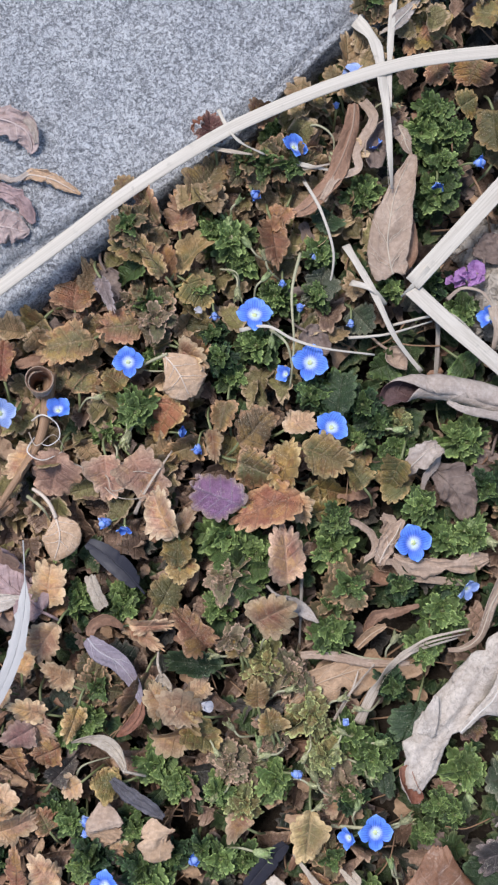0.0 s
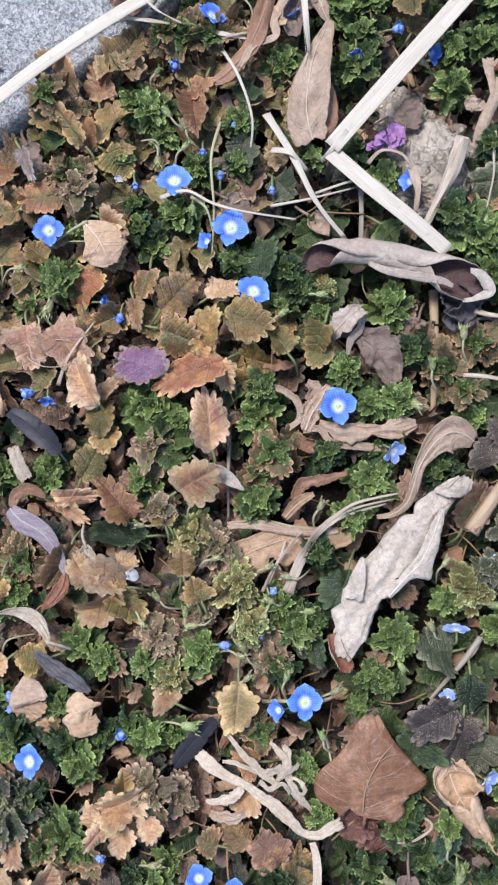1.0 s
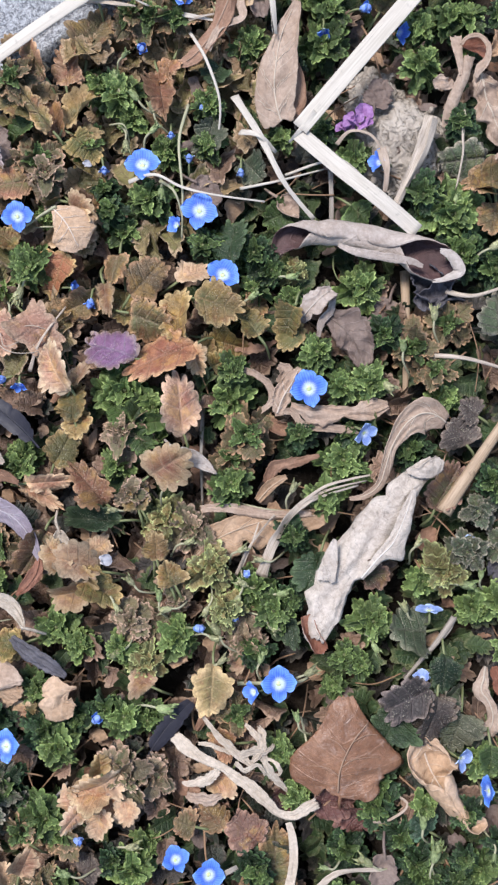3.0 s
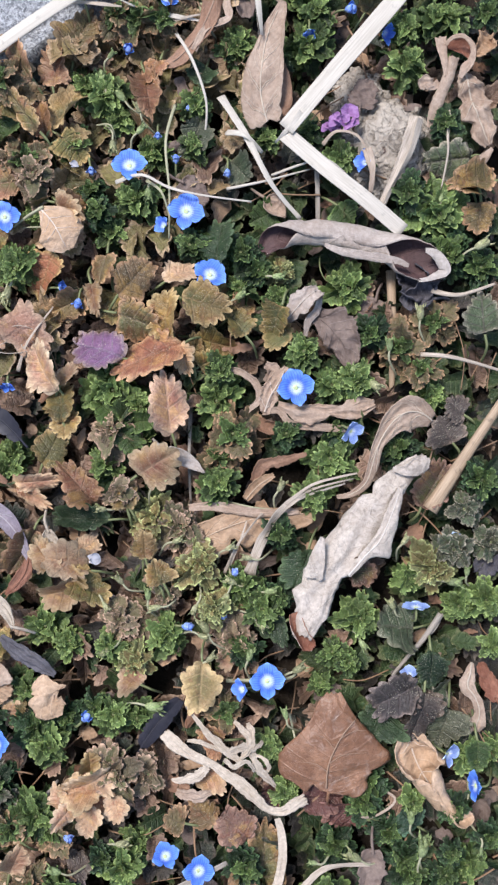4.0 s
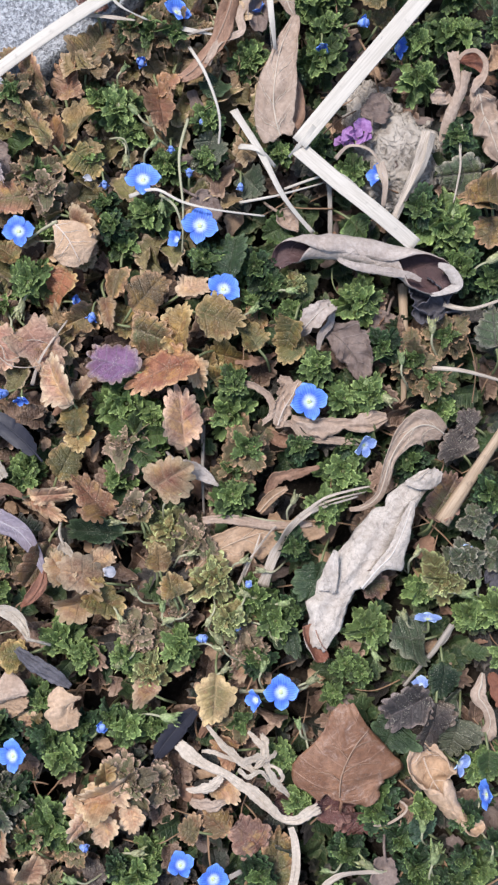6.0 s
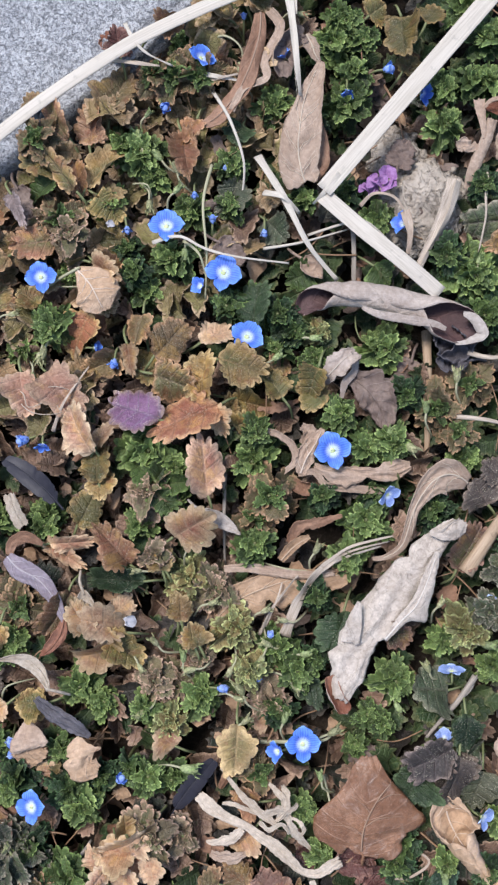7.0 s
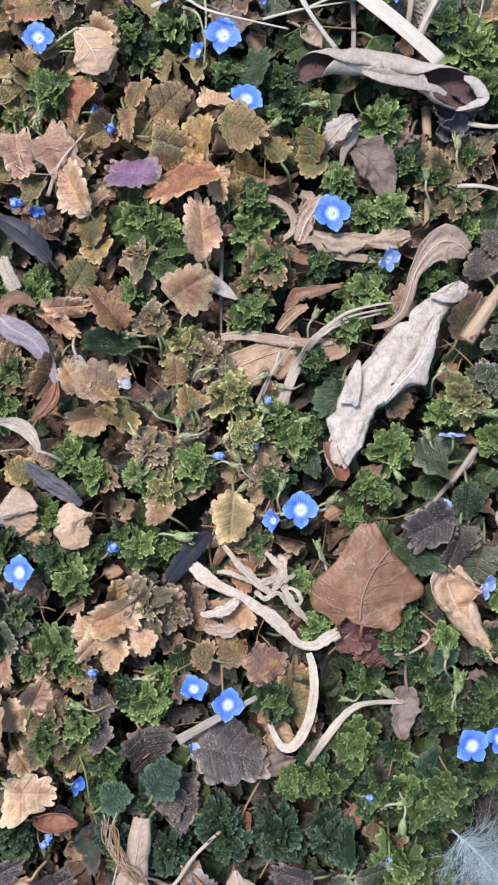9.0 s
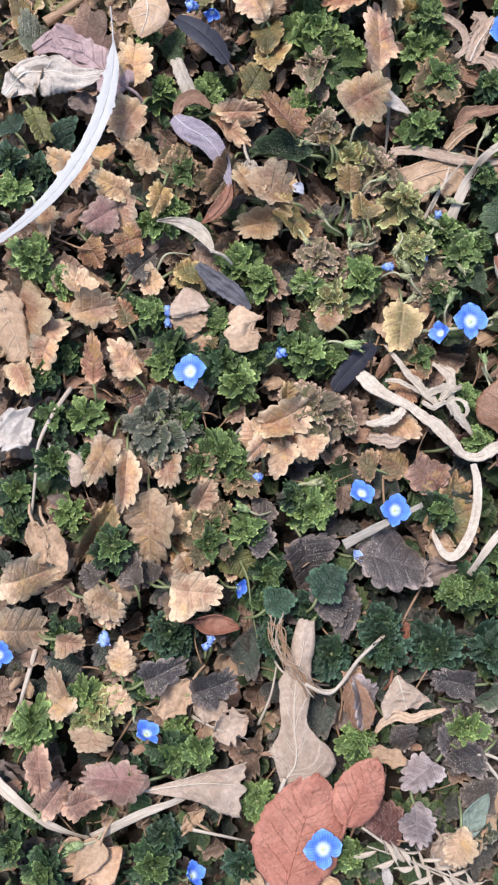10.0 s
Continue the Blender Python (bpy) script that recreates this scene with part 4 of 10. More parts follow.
def sheet(ob, name, top, under, knots, power=1.4, flat=1.0, wrinkle=1.0, ragged=0.08, pleats=0.0, bites=(), veins=0, rib=True):
    """A blade laid along a curved midline as a part of ob. Each knot: a place, the blade's breadth to each side and the angle by which that side curls up (or, below 0, down).
    bites: (side, where along, how long, share of the breadth) of teeth and, below 0, tears in the margin."""
    k = np.array(knots)
    base = ob.matrix_basis.translation
    r = random.Random(int(k[0][0] * 1e5) * 53 + int(k[0][1] * 1e5) + len(k))
    off = Vector((r.uniform(0, 50), r.uniform(0, 50), r.uniform(0, 50)))
    rows, half = 44, 11

    def spot(v):
        f = v * (len(k) - 1)
        i = min(int(f), len(k) - 2)
        t = f - i
        p0, p1, p2, p3 = k[max(i - 1, 0)], k[i], k[i + 1], k[min(i + 2, len(k) - 1)]
        return 0.5 * (2 * p1 + (p2 - p0) * t + (2 * p0 - 5 * p1 + 4 * p2 - p3) * t * t + (3 * p1 - p0 - 3 * p2 + p3) * t ** 3)

    verts, uvs = [], []
    for i in range(rows + 1):
        v = i / rows
        q = spot(v)
        d = Vector(spot(min(1, v + 0.02))[:3] - spot(max(0, v - 0.02))[:3]).normalized()
        side = d.cross(Vector((0, 0, 1))).normalized()
        up = side.cross(d)
        row = []
        for sgn, w, curl in ((-1, q[3], q[5]), (1, q[4], q[6])):
            w = max(0.0002, w) * (1 + ragged * (noise.noise(off + Vector((v * 9, sgn * 4, 0))) + 0.8 * noise.noise(off + Vector((v * 31, sgn * 4, 5)))))
            for s_, at, span, share in bites:
                if s_ == sgn:
                    w *= 1 + share * max(0.0, 1 - abs(v - at) / span)
            px = pz = 0.0
            line = []
            steps = half * 3
            for j in range(1, steps + 1):
                t = j / steps
                ang = radians(curl) * t ** power
                px, pz = px + math.cos(ang) * w / steps, pz + math.sin(ang) * w / steps
                if j % 3 == 0:
                    line.append((sgn * px, pz, sgn * t))
            row = row + line[::-1] if sgn < 0 else row + [(0.0, 0.0, 0.0)] + line
        broad = max(q[3], q[4], 0.001)
        for lx, lz, u in row:
            wr = 0.10 * noise.noise(off + Vector((u * 1.6, v * 5, 0))) + 0.16 * (0.2 - abs(noise.noise(off + Vector((u * 1.8 + v * 3, v * 4 - u, 7))))) + 0.05 * (0.2 - abs(noise.noise(off + Vector((u * 5 - v * 4, v * 12, 11)))))
            wr = wr * wrinkle * min(broad, 0.006) + 0.45 * pleats * broad * math.sin(9 * u + 4 * noise.noise(off + Vector((u, v * 3, 2))))
            p = Vector(q[:3]) - base + side * (lx + 0.5 * wr * abs(u)) + up * (lz * flat + wr)
            p += d * (0.3 * broad * noise.noise(off + Vector((u * 3, 0 if v < 0.5 else 4, 6))) * abs(2 * v - 1) ** 6)
            verts.append(p)
            uvs.append((0.5 + u / 2, v))
    cols = 2 * half
    me = mesh_of(name, verts, grid_faces(rows, cols), uvs, DRY[top])
    me.materials.append(DRY[under])
    blade = part(name, me, ob)
    thick = blade.modifiers.new("thickness", "SOLIDIFY")
    thick.thickness, thick.offset, thick.material_offset = 0.00018, -1.0, 1
    g = np.array([tuple(p) for p in verts]).reshape(rows + 1, cols + 1, 3)
    lift = Vector((0, 0, 0.00006))
    if rib:
        part("midrib", tube("midrib", [Vector(g[i, half]) + lift for i in range(0, rows - 3, 4)], 0.00026, VEIN[top], sides=5, taper=0.4), blade, None, "raised midrib")
    for n_ in range(veins):
        i = int((0.10 + 0.62 * n_ / max(1, veins)) * rows)
        for sgn in (1, -1):
            part("vein", tube("vein", [Vector(g[min(rows, i + t), half + sgn * min(half - 1, int(t * 1.3))]) + lift for t in range(8)], 0.00012, VEIN[top], sides=4, taper=0.4), blade)
    return blade


# ---- straws, stems and twigs ----
STRAW_WORDS = {
    "straw": "dry flattened grass straw lying across the plants", "bent_grass": "thin pale bent grass stem over the leaves", "stick": "light brown dry stalk lying in the bed",
    "twig": "thin dry twig lying among the leaves", "tendril": "fine curling tendril over the leaves", "dead_stalk": "grey weathered stalk lying in the bed",
}
STRAW_COLOUR = {"straw": "cream", "palestraw": "pale buff", "greystraw": "greyish", "palebrown": "brownish", "stick": "straw-brown", "twig": "dark brown", "palestem": "greenish buff", "stem": "green", "white": "whitish"}


def straw(name, colour, width, flat, *points):
    """A straw or stem through a few places; wide flat ones are folded blades with a groove."""
    base = Vector(points[0])
    rel = [Vector(p) - base for p in points]
    ob = thing(name, Matrix.Translation(base), STRAW_COLOUR[colour] + " " + STRAW_WORDS[name], name.replace("_", " "), "dry straws")
    blade = part("blade" if flat < 0.5 else "stalk", tube("blade", rel, width / 2, STRAW[colour], sides=16 if flat < 0.5 else 8, flat=flat, taper=0.94 if flat < 0.05 or flat == 0.16 else 0.45), ob)
    for across in (0.55,) if width > 0.002 and flat < 0.3 else ():
        # split fibres lie along the blade
        rib = []
        for i, p in enumerate(rel):
            d = (rel[min(i + 1, len(rel) - 1)] - rel[max(i - 1, 0)]).normalized()
            rib.append(p + d.cross(Vector((0, 0, 1))).normalized() * ((across - 0.2 * across * i / len(rel)) * width / 2) + Vector((0, 0, flat * width * 0.36)))
        part("fibre", tube("fibre", rib, width * 0.016, STRAW[colour], sides=5), blade)
    return ob


# ---- rolled leaves ----
rolled_leaf('palebrown', 'brown', 'tube', 1.0, (-0.0698, 0.0325, 0.0090, 0.0019, 0, 520), (-0.0690, 0.0331, 0.0130, 0.0024, 0, 560), (-0.0683, 0.0339, 0.0175, 0.0029, 0, 580), (-0.0679, 0.0344, 0.0205, 0.0031, 0, 560))
rolled_leaf('tan', 'brown', 'curled', 0.4, (-0.0927, -0.0638, 0.0150, 0.0024, 0, 190), (-0.0898, -0.0711, 0.0155, 0.0041, 0, 190), (-0.0856, -0.0807, 0.0150, 0.0024, 0, 200))

# ---- large dead leaves ----
big = dead_leaf(0.0286, -0.0401, 0.0150, 'bleached', 'rolled')
sheet(big, "blade", 'bleached', 'brown', ((0.0211, -0.0565, 0.0165, 0.0029, 0.0024, -70, -70), (0.0228, -0.0511, 0.0175, 0.0057, 0.0044, -80, -80), (0.0254, -0.0445, 0.0180, 0.0068, 0.0050, -80, -80), (0.0302, -0.0370, 0.0180, 0.0066, 0.0060, -75, -70), (0.0356, -0.0295, 0.0180, 0.0064, 0.0064, -75, -75), (0.0405, -0.0230, 0.0175, 0.0046, 0.0046, -80, -80), (0.0449, -0.0183, 0.0170, 0.0029, 0.0029, -60, -80), (0.0471, -0.0155, 0.0170, 0.0010, 0.0010, -20, -20)),
      1.3, 0.7, 1.5, 0.18, 0.0, ((1, 0.51, 0.05, 0.6), (-1, 0.37, 0.025, -0.4), (1, 0.86, 0.05, 0.3), (1, 0.33, 0.03, -0.3), (1, 0.70, 0.03, -0.35), (-1, 0.66, 0.03, -0.3), (-1, 0.20, 0.03, 0.25)), 0, False)
sheet(big, "curled_end", 'rust', 'bleached', ((0.0186, -0.0512, 0.0160, 0.0014, 0.0014, 60, 70), (0.0196, -0.0545, 0.0152, 0.0031, 0.0034, 110, 120), (0.0216, -0.0579, 0.0150, 0.0029, 0.0029, 100, 100), (0.0230, -0.0593, 0.0155, 0.0008, 0.0008, 30, 30)), 1.0, 1.0, 0.8, 0.10, 0.0, (), 0, False)
sheet(big, "torn_flap", 'bleached', 'brown', ((0.0220, -0.0430, 0.0190, 0.0018, 0.0029, -50, -10), (0.0233, -0.0386, 0.0200, 0.0016, 0.0021, -40, 10), (0.0246, -0.0335, 0.0208, 0.0004, 0.0005, 0, 0)), 1.0, 1.0, 0.8, 0.06, 0.0, (), 0, False)
sheet(big, "fold", 'bleached', 'greybrown', ((0.0308, -0.0423, 0.0185, 0.0008, 0.0007, -10, -30), (0.0345, -0.0378, 0.0192, 0.0012, 0.0013, -20, -40), (0.0378, -0.0342, 0.0194, 0.0016, 0.0029, -20, -50), (0.0407, -0.0278, 0.0190, 0.0016, 0.0021, -20, -60), (0.0426, -0.0224, 0.0182, 0.0005, 0.0007, 0, -30)), 1.2, 1.0, 1.0, 0.15, 0.0, ((1, 0.42, 0.10, 0.8),), 0)
sheet(big, "curled_tip", 'bleached', 'greybrown', ((0.0408, -0.0181, 0.0182, 0.0004, 0.0004, 0, 0), (0.0435, -0.0182, 0.0190, 0.0008, 0.0018, 30, -30), (0.0463, -0.0164, 0.0190, 0.0010, 0.0037, 30, -40), (0.0477, -0.0149, 0.0185, 0.0004, 0.0018, 0, 0)), 1.0, 1.0, 0.6, 0.1, 0.0, (), 0, False)

heart = dead_leaf(0.0275, -0.0832, 0.0150, 'leather', 'heart')
sheet(heart, "blade", 'leather', 'brown', ((0.0262, -0.0919, 0.0155, 0.0052, 0.0073, -10, -10), (0.0264, -0.0899, 0.0158, 0.0090, 0.0097, -15, -15), (0.0264, -0.0871, 0.0165, 0.0113, 0.0108, -20, -25), (0.0267, -0.0835, 0.0170, 0.0112, 0.0150, -25, -35), (0.0270, -0.0796, 0.0172, 0.0080, 0.0109, -25, -30), (0.0272, -0.0754, 0.0172, 0.0050, 0.0067, -25, -30), (0.0274, -0.0719, 0.0168, 0.0037, 0.0037, -25, -25), (0.0276, -0.0692, 0.0160, 0.0015, 0.0017, -10, -10)),
      1.6, 1.0, 1.0, 0.03, 0.0, ((1, 0.30, 0.05, -0.10), (1, 0.17, 0.05, -0.12)), 0, False)
part("midrib", tube("midrib", [Vector(q) - heart.matrix_basis.translation for q in ((0.0259, -0.0907, 0.0164), (0.0262, -0.0859, 0.0174), (0.0277, -0.0815, 0.0180), (0.0299, -0.0777, 0.0181), (0.0323, -0.0749, 0.0179))], 0.00022, VEIN['leather'], sides=5, taper=0.5), heart, None, "paler raised midrib")
for side_vein in (((0.0277, -0.0815, 0.0180), (0.0258, -0.0793, 0.0179), (0.0233, -0.0783, 0.0172)), ((0.0265, -0.0848, 0.0176), (0.0297, -0.0828, 0.0178), (0.0350, -0.0824, 0.0172)), ((0.0291, -0.0790, 0.0180), (0.0320, -0.0774, 0.0180), (0.0349, -0.0774, 0.0174)), ((0.0262, -0.0869, 0.0173), (0.0234, -0.0850, 0.0172), (0.0195, -0.0847, 0.0166))):
    part("vein", tube("vein", [Vector(q) - heart.matrix_basis.translation for q in side_vein], 0.00011, VEIN['leather'], sides=4, taper=0.4), heart)
part("leaf_stalk", tube("leaf_stalk", [(-0.0010, -0.0086, 0.0006), (-0.0012, -0.0105, 0.0), (-0.0008, -0.0125, -0.0030)], 0.0004, DRY['leather'], sides=5), heart)

cup = dead_leaf(0.0486, -0.0887, 0.0140, 'pinkpale', 'curled')
sheet(cup, "blade", 'blush', 'blush', ((0.0451, -0.0786, 0.0160, 0.0031, 0.0034, 40, 40), (0.0457, -0.0821, 0.0140, 0.0086, 0.0086, 105, 110), (0.0472, -0.0862, 0.0130, 0.0105, 0.0092, 130, 140), (0.0495, -0.0901, 0.0130, 0.0102, 0.0097, 175, 185), (0.0528, -0.0948, 0.0130, 0.0071, 0.0068, 190, 190), (0.0564, -0.0983, 0.0135, 0.0039, 0.0039, 160, 150), (0.0593, -0.0968, 0.0145, 0.0013, 0.0013, 60, 40)),
      1.0, 0.8, 1.9, 0.17, 0.03, ((-1, 0.25, 0.06, 0.2), (1, 0.4, 0.06, -0.2)), 2)

scroll = dead_leaf(0.0325, 0.0344, 0.0130, 'palepink', 'rolled')
# dark plum inner face carries the shade inside the roll as colour
sheet(scroll, "blade", 'darkplum', 'palepink', ((0.0112, 0.0325, 0.0135, 0.0016, 0.0016, 60, 60), (0.0146, 0.0355, 0.0130, 0.0065, 0.0052, 120, 100), (0.0205, 0.0366, 0.0128, 0.0102, 0.0086, 190, 185), (0.0285, 0.0361, 0.0128, 0.0107, 0.0100, 200, 195), (0.0371, 0.0340, 0.0128, 0.0110, 0.0105, 195, 195), (0.0438, 0.0317, 0.0128, 0.0100, 0.0084, 130, 110), (0.0497, 0.0290, 0.0132, 0.0076, 0.0071, 105, 95), (0.0541, 0.0273, 0.0145, 0.0021, 0.0018, 60, 60)),
      1.0, 0.62, 1.3, 0.10, 0.0, ((-1, 0.30, 0.03, -0.12), (1, 0.72, 0.05, 0.15)), 0, False)
sheet(scroll, "rim", 'palepink', 'palepink', ((0.0254, 0.0333, 0.0172, 0.0004, 0.0005, 0, -30), (0.0292, 0.0316, 0.0180, 0.0008, 0.0010, 20, -40), (0.0357, 0.0306, 0.0178, 0.0008, 0.0013, 20, -40), (0.0416, 0.0297, 0.0174, 0.0007, 0.0010, 20, -30), (0.0447, 0.0285, 0.0168, 0.0004, 0.0005, 0, 0)), 1.0, 1.0, 0.8, 0.25, 0.0, (), 0, False)
sheet(scroll, "curled_tip", 'white', 'palepink', ((0.0484, 0.0320, 0.0180, 0.0004, 0.0007, 0, 0), (0.0512, 0.0310, 0.0182, 0.0007, 0.0018, 0, -50), (0.0533, 0.0272, 0.0180, 0.0008, 0.0021, 0, -60), (0.0497, 0.0254, 0.0170, 0.0004, 0.0010, 0, -40), (0.0470, 0.0252, 0.0160, 0.0003, 0.0004, 0, 0)), 1.0, 1.0, 0.5, 0.1, 0.0, (), 0, False)

veined = dead_leaf(0.0116, 0.0741, 0.0150, 'palebrown', 'veined')
sheet(veined, "blade", 'palebrown', 'brown', ((0.0123, 0.0623, 0.0150, 0.0042, 0.0026, -15, 10), (0.0112, 0.0655, 0.0155, 0.0050, 0.0042, -25, 30), (0.0105, 0.0705, 0.0160, 0.0047, 0.0050, -30, 30), (0.0109, 0.0756, 0.0165, 0.0037, 0.0055, -40, 40), (0.0118, 0.0811, 0.0165, 0.0021, 0.0052, -40, 75), (0.0136, 0.0860, 0.0165, 0.0013, 0.0045, -30, 110), (0.0156, 0.0904, 0.0165, 0.0005, 0.0010, 0, 60)),
      1.5, 0.8, 1.3, 0.05, 0.0, ((1, 0.08, 0.06, 0.25),), 3)
sheet(veined, "curled_margin", 'brown', 'palebrown', ((0.0143, 0.0635, 0.0145, 0.0010, 0.0010, 20, -20), (0.0161, 0.0672, 0.0140, 0.0016, 0.0018, 40, -20), (0.0166, 0.0720, 0.0135, 0.0010, 0.0013, 30, -20), (0.0160, 0.0765, 0.0140, 0.0004, 0.0004, 0, 0)), 1.0, 1.0, 0.8, 0.1, 0.0, (), 0, False)

twist = dead_leaf(-0.0023, 0.0873, 0.0150, 'brown', 'twisted')
sheet(twist, "blade", 'brown', 'mauvebrown', ((0.0016, 0.1014, 0.0165, 0.0009, 0.0013, 0, 0), (0.0014, 0.0964, 0.0168, 0.0020, 0.0022, -60, 30), (-0.0002, 0.0905, 0.0168, 0.0024, 0.0024, -70, 20), (-0.0022, 0.0856, 0.0165, 0.0026, 0.0021, 20, -60), (-0.0051, 0.0809, 0.0160, 0.0021, 0.0024, 50, -50), (-0.0085, 0.0773, 0.0155, 0.0018, 0.0018, 20, -30), (-0.0114, 0.0758, 0.0150, 0.0008, 0.0010, 0, 0)), 1.0, 1.0, 1.2, 0.12, 0.03, (), 0)
sheet(twist, "curled_half", 'palebrown', 'darkplum', ((0.0036, 0.1024, 0.0160, 0.0010, 0.0013, 30, 0), (0.0061, 0.0985, 0.0165, 0.0012, 0.0012, 60, -40), (0.0040, 0.0940, 0.0160, 0.0016, 0.0012, 40, -60), (0.0024, 0.0908, 0.0155, 0.0012, 0.0012, 60, -60), (0.0030, 0.0864, 0.0160, 0.0010, 0.0009, 60, 0), (-0.0022, 0.0840, 0.0165, 0.0010, 0.0010, 60, -30), (-0.0051, 0.0788, 0.0165, 0.0009, 0.0007, 0, -30)), 1.0, 1.0, 1.6, 0.2, 0.04, (), 0, False)

shell = dead_leaf(0.0076, 0.0924, 0.0140, 'palebrown', 'curled')
sheet(shell, "blade", 'greybrown', 'palebrown', ((0.0122, 0.0971, 0.0145, 0.0018, 0.0026, 40, 60), (0.0085, 0.0954, 0.0140, 0.0034, 0.0045, 90, 120), (0.0069, 0.0918, 0.0138, 0.0045, 0.0052, 110, 120), (0.0072, 0.0874, 0.0140, 0.0018, 0.0018, 50, 70)), 1.0, 0.8, 1.0, 0.12, 0.0, (), 2)
fan = dead_leaf(0.0135, 0.0944, 0.0140, 'palebrown', 'curled')
sheet(fan, "blade", 'palebrown', 'brown', ((0.0122, 0.0976, 0.0140, 0.0008, 0.0013, 0, 20), (0.0135, 0.0952, 0.0145, 0.0016, 0.0021, -20, 40), (0.0143, 0.0928, 0.0145, 0.0013, 0.0013, -20, 40), (0.0155, 0.0912, 0.0140, 0.0004, 0.0004, 0, 0)), 1.3, 1.0, 1.2, 0.2, 0.0, (), 2)

wrung = dead_leaf(0.0373, -0.0153, 0.0130, 'palebrown', 'twisted')
sheet(wrung, "blade", 'palebrown', 'greybrown', ((0.0508, -0.0069, 0.0122, 0.0018, 0.0018, 0, 0), (0.0479, -0.0052, 0.0138, 0.0044, 0.0031, -20, 10), (0.0446, -0.0051, 0.0150, 0.0052, 0.0036, -30, 30), (0.0411, -0.0075, 0.0156, 0.0036, 0.0028, -40, 50), (0.0380, -0.0124, 0.0156, 0.0018, 0.0018, -50, 70), (0.0366, -0.0173, 0.0150, 0.0019, 0.0014, -60, 70), (0.0351, -0.0215, 0.0142, 0.0013, 0.0010, -40, 60), (0.0321, -0.0240, 0.0136, 0.0008, 0.0008, -20, 20), (0.0285, -0.0247, 0.0130, 0.0004, 0.0004, 0, 0)), 1.0, 1.0, 1.2, 0.10, 0.06, ((-1, 0.2, 0.06, -0.3),), 3)

pinch = dead_leaf(0.0213, 0.0197, 0.0130, 'white', 'folded')
sheet(pinch, "blade", 'palepink', 'greybrown', ((0.0161, 0.0158, 0.0130, 0.0007, 0.0007, 0, 20), (0.0191, 0.0191, 0.0150, 0.0026, 0.0029, -30, 60), (0.0220, 0.0220, 0.0155, 0.0024, 0.0045, -30, 120), (0.0241, 0.0234, 0.0145, 0.0010, 0.0024, 0, 100)), 1.2, 1.0, 1.4, 0.15, 0.0, ((-1, 0.4, 0.1, 0.3), (1, 0.3, 0.08, -0.4)), 1)
sheet(pinch, "curled_margin", 'palepink', 'brown', ((0.0212, 0.0127, 0.0130, 0.0004, 0.0004, 0, 0), (0.0218, 0.0160, 0.0142, 0.0009, 0.0009, 40, -30), (0.0239, 0.0189, 0.0145, 0.0009, 0.0010, 60, -30), (0.0244, 0.0229, 0.0145, 0.0005, 0.0005, 30, 0)), 1.0, 1.0, 1.0, 0.15, 0.0, (), 0, False)
crumple = dead_leaf(0.0288, 0.0126, 0.0115, 'greybrown', 'crumpled')
sheet(crumple, "blade", 'greybrown', 'mauvebrown', ((0.0233, 0.0177, 0.0130, 0.0018, 0.0016, 20, 0), (0.0269, 0.0148, 0.0135, 0.0047, 0.0034, 40, -20), (0.0299, 0.0109, 0.0128, 0.0047, 0.0034, 50, -30), (0.0320, 0.0062, 0.0115, 0.0018, 0.0016, 20, -10)), 1.4, 1.0, 1.8, 0.20, 0.05, ((-1, 0.3, 0.08, 0.5),), 2)

torn = dead_leaf(0.0127, -0.0002, 0.0130, 'pinkpale', 'crumpled')
sheet(torn, "blade", 'pinkpale', 'brown', ((0.0117, -0.0051, 0.0125, 0.0010, 0.0013, 0, 0), (0.0130, -0.0015, 0.0135, 0.0026, 0.0018, 20, -30), (0.0151, 0.0020, 0.0140, 0.0024, 0.0013, 30, -40), (0.0167, 0.0055, 0.0135, 0.0005, 0.0007, 0, 0)), 1.2, 1.0, 1.5, 0.3, 0.10, (), 2)
sheet(torn, "strip", 'palebrown', 'brown', ((0.0027, 0.0049, 0.0130, 0.0007, 0.0005, 30, 0), (0.0061, 0.0041, 0.0135, 0.0008, 0.0008, 60, -20), (0.0095, 0.0018, 0.0135, 0.0008, 0.0009, 60, -20), (0.0106, -0.0019, 0.0130, 0.0008, 0.0010, 30, 0), (0.0078, -0.0049, 0.0125, 0.0004, 0.0005, 0, 0)), 1.0, 1.0, 1.2, 0.2, 0.0, (), 0, False)
sheet(torn, "strip", 'palebrown', 'pinkpale', ((0.0119, 0.0060, 0.0125, 0.0009, 0.0009, 40, 30), (0.0138, 0.0047, 0.0130, 0.0016, 0.0016, 60, 60), (0.0122, 0.0018, 0.0130, 0.0008, 0.0010, 30, 30)), 1.0, 1.0, 1.4, 0.3, 0.0, (), 0, False)
wave = dead_leaf(0.0234, -0.0054, 0.0130, 'pinkpale', 'crumpled')
sheet(wave, "blade", 'pinkpale', 'palebrown', ((0.0149, -0.0032, 0.0130, 0.0007, 0.0009, 20, 0), (0.0188, -0.0045, 0.0140, 0.0010, 0.0029, 30, -30), (0.0238, -0.0048, 0.0142, 0.0014, 0.0026, 50, -40), (0.0286, -0.0050, 0.0138, 0.0013, 0.0018, 40, -30), (0.0334, -0.0042, 0.0130, 0.0029, 0.0024, 30, -10), (0.0375, -0.0029, 0.0120, 0.0010, 0.0010, 0, 0)), 1.2, 1.0, 2.0, 0.32, 0.12, ((1, 0.35, 0.05, 0.5), (1, 0.55, 0.05, -0.5)), 0, False)
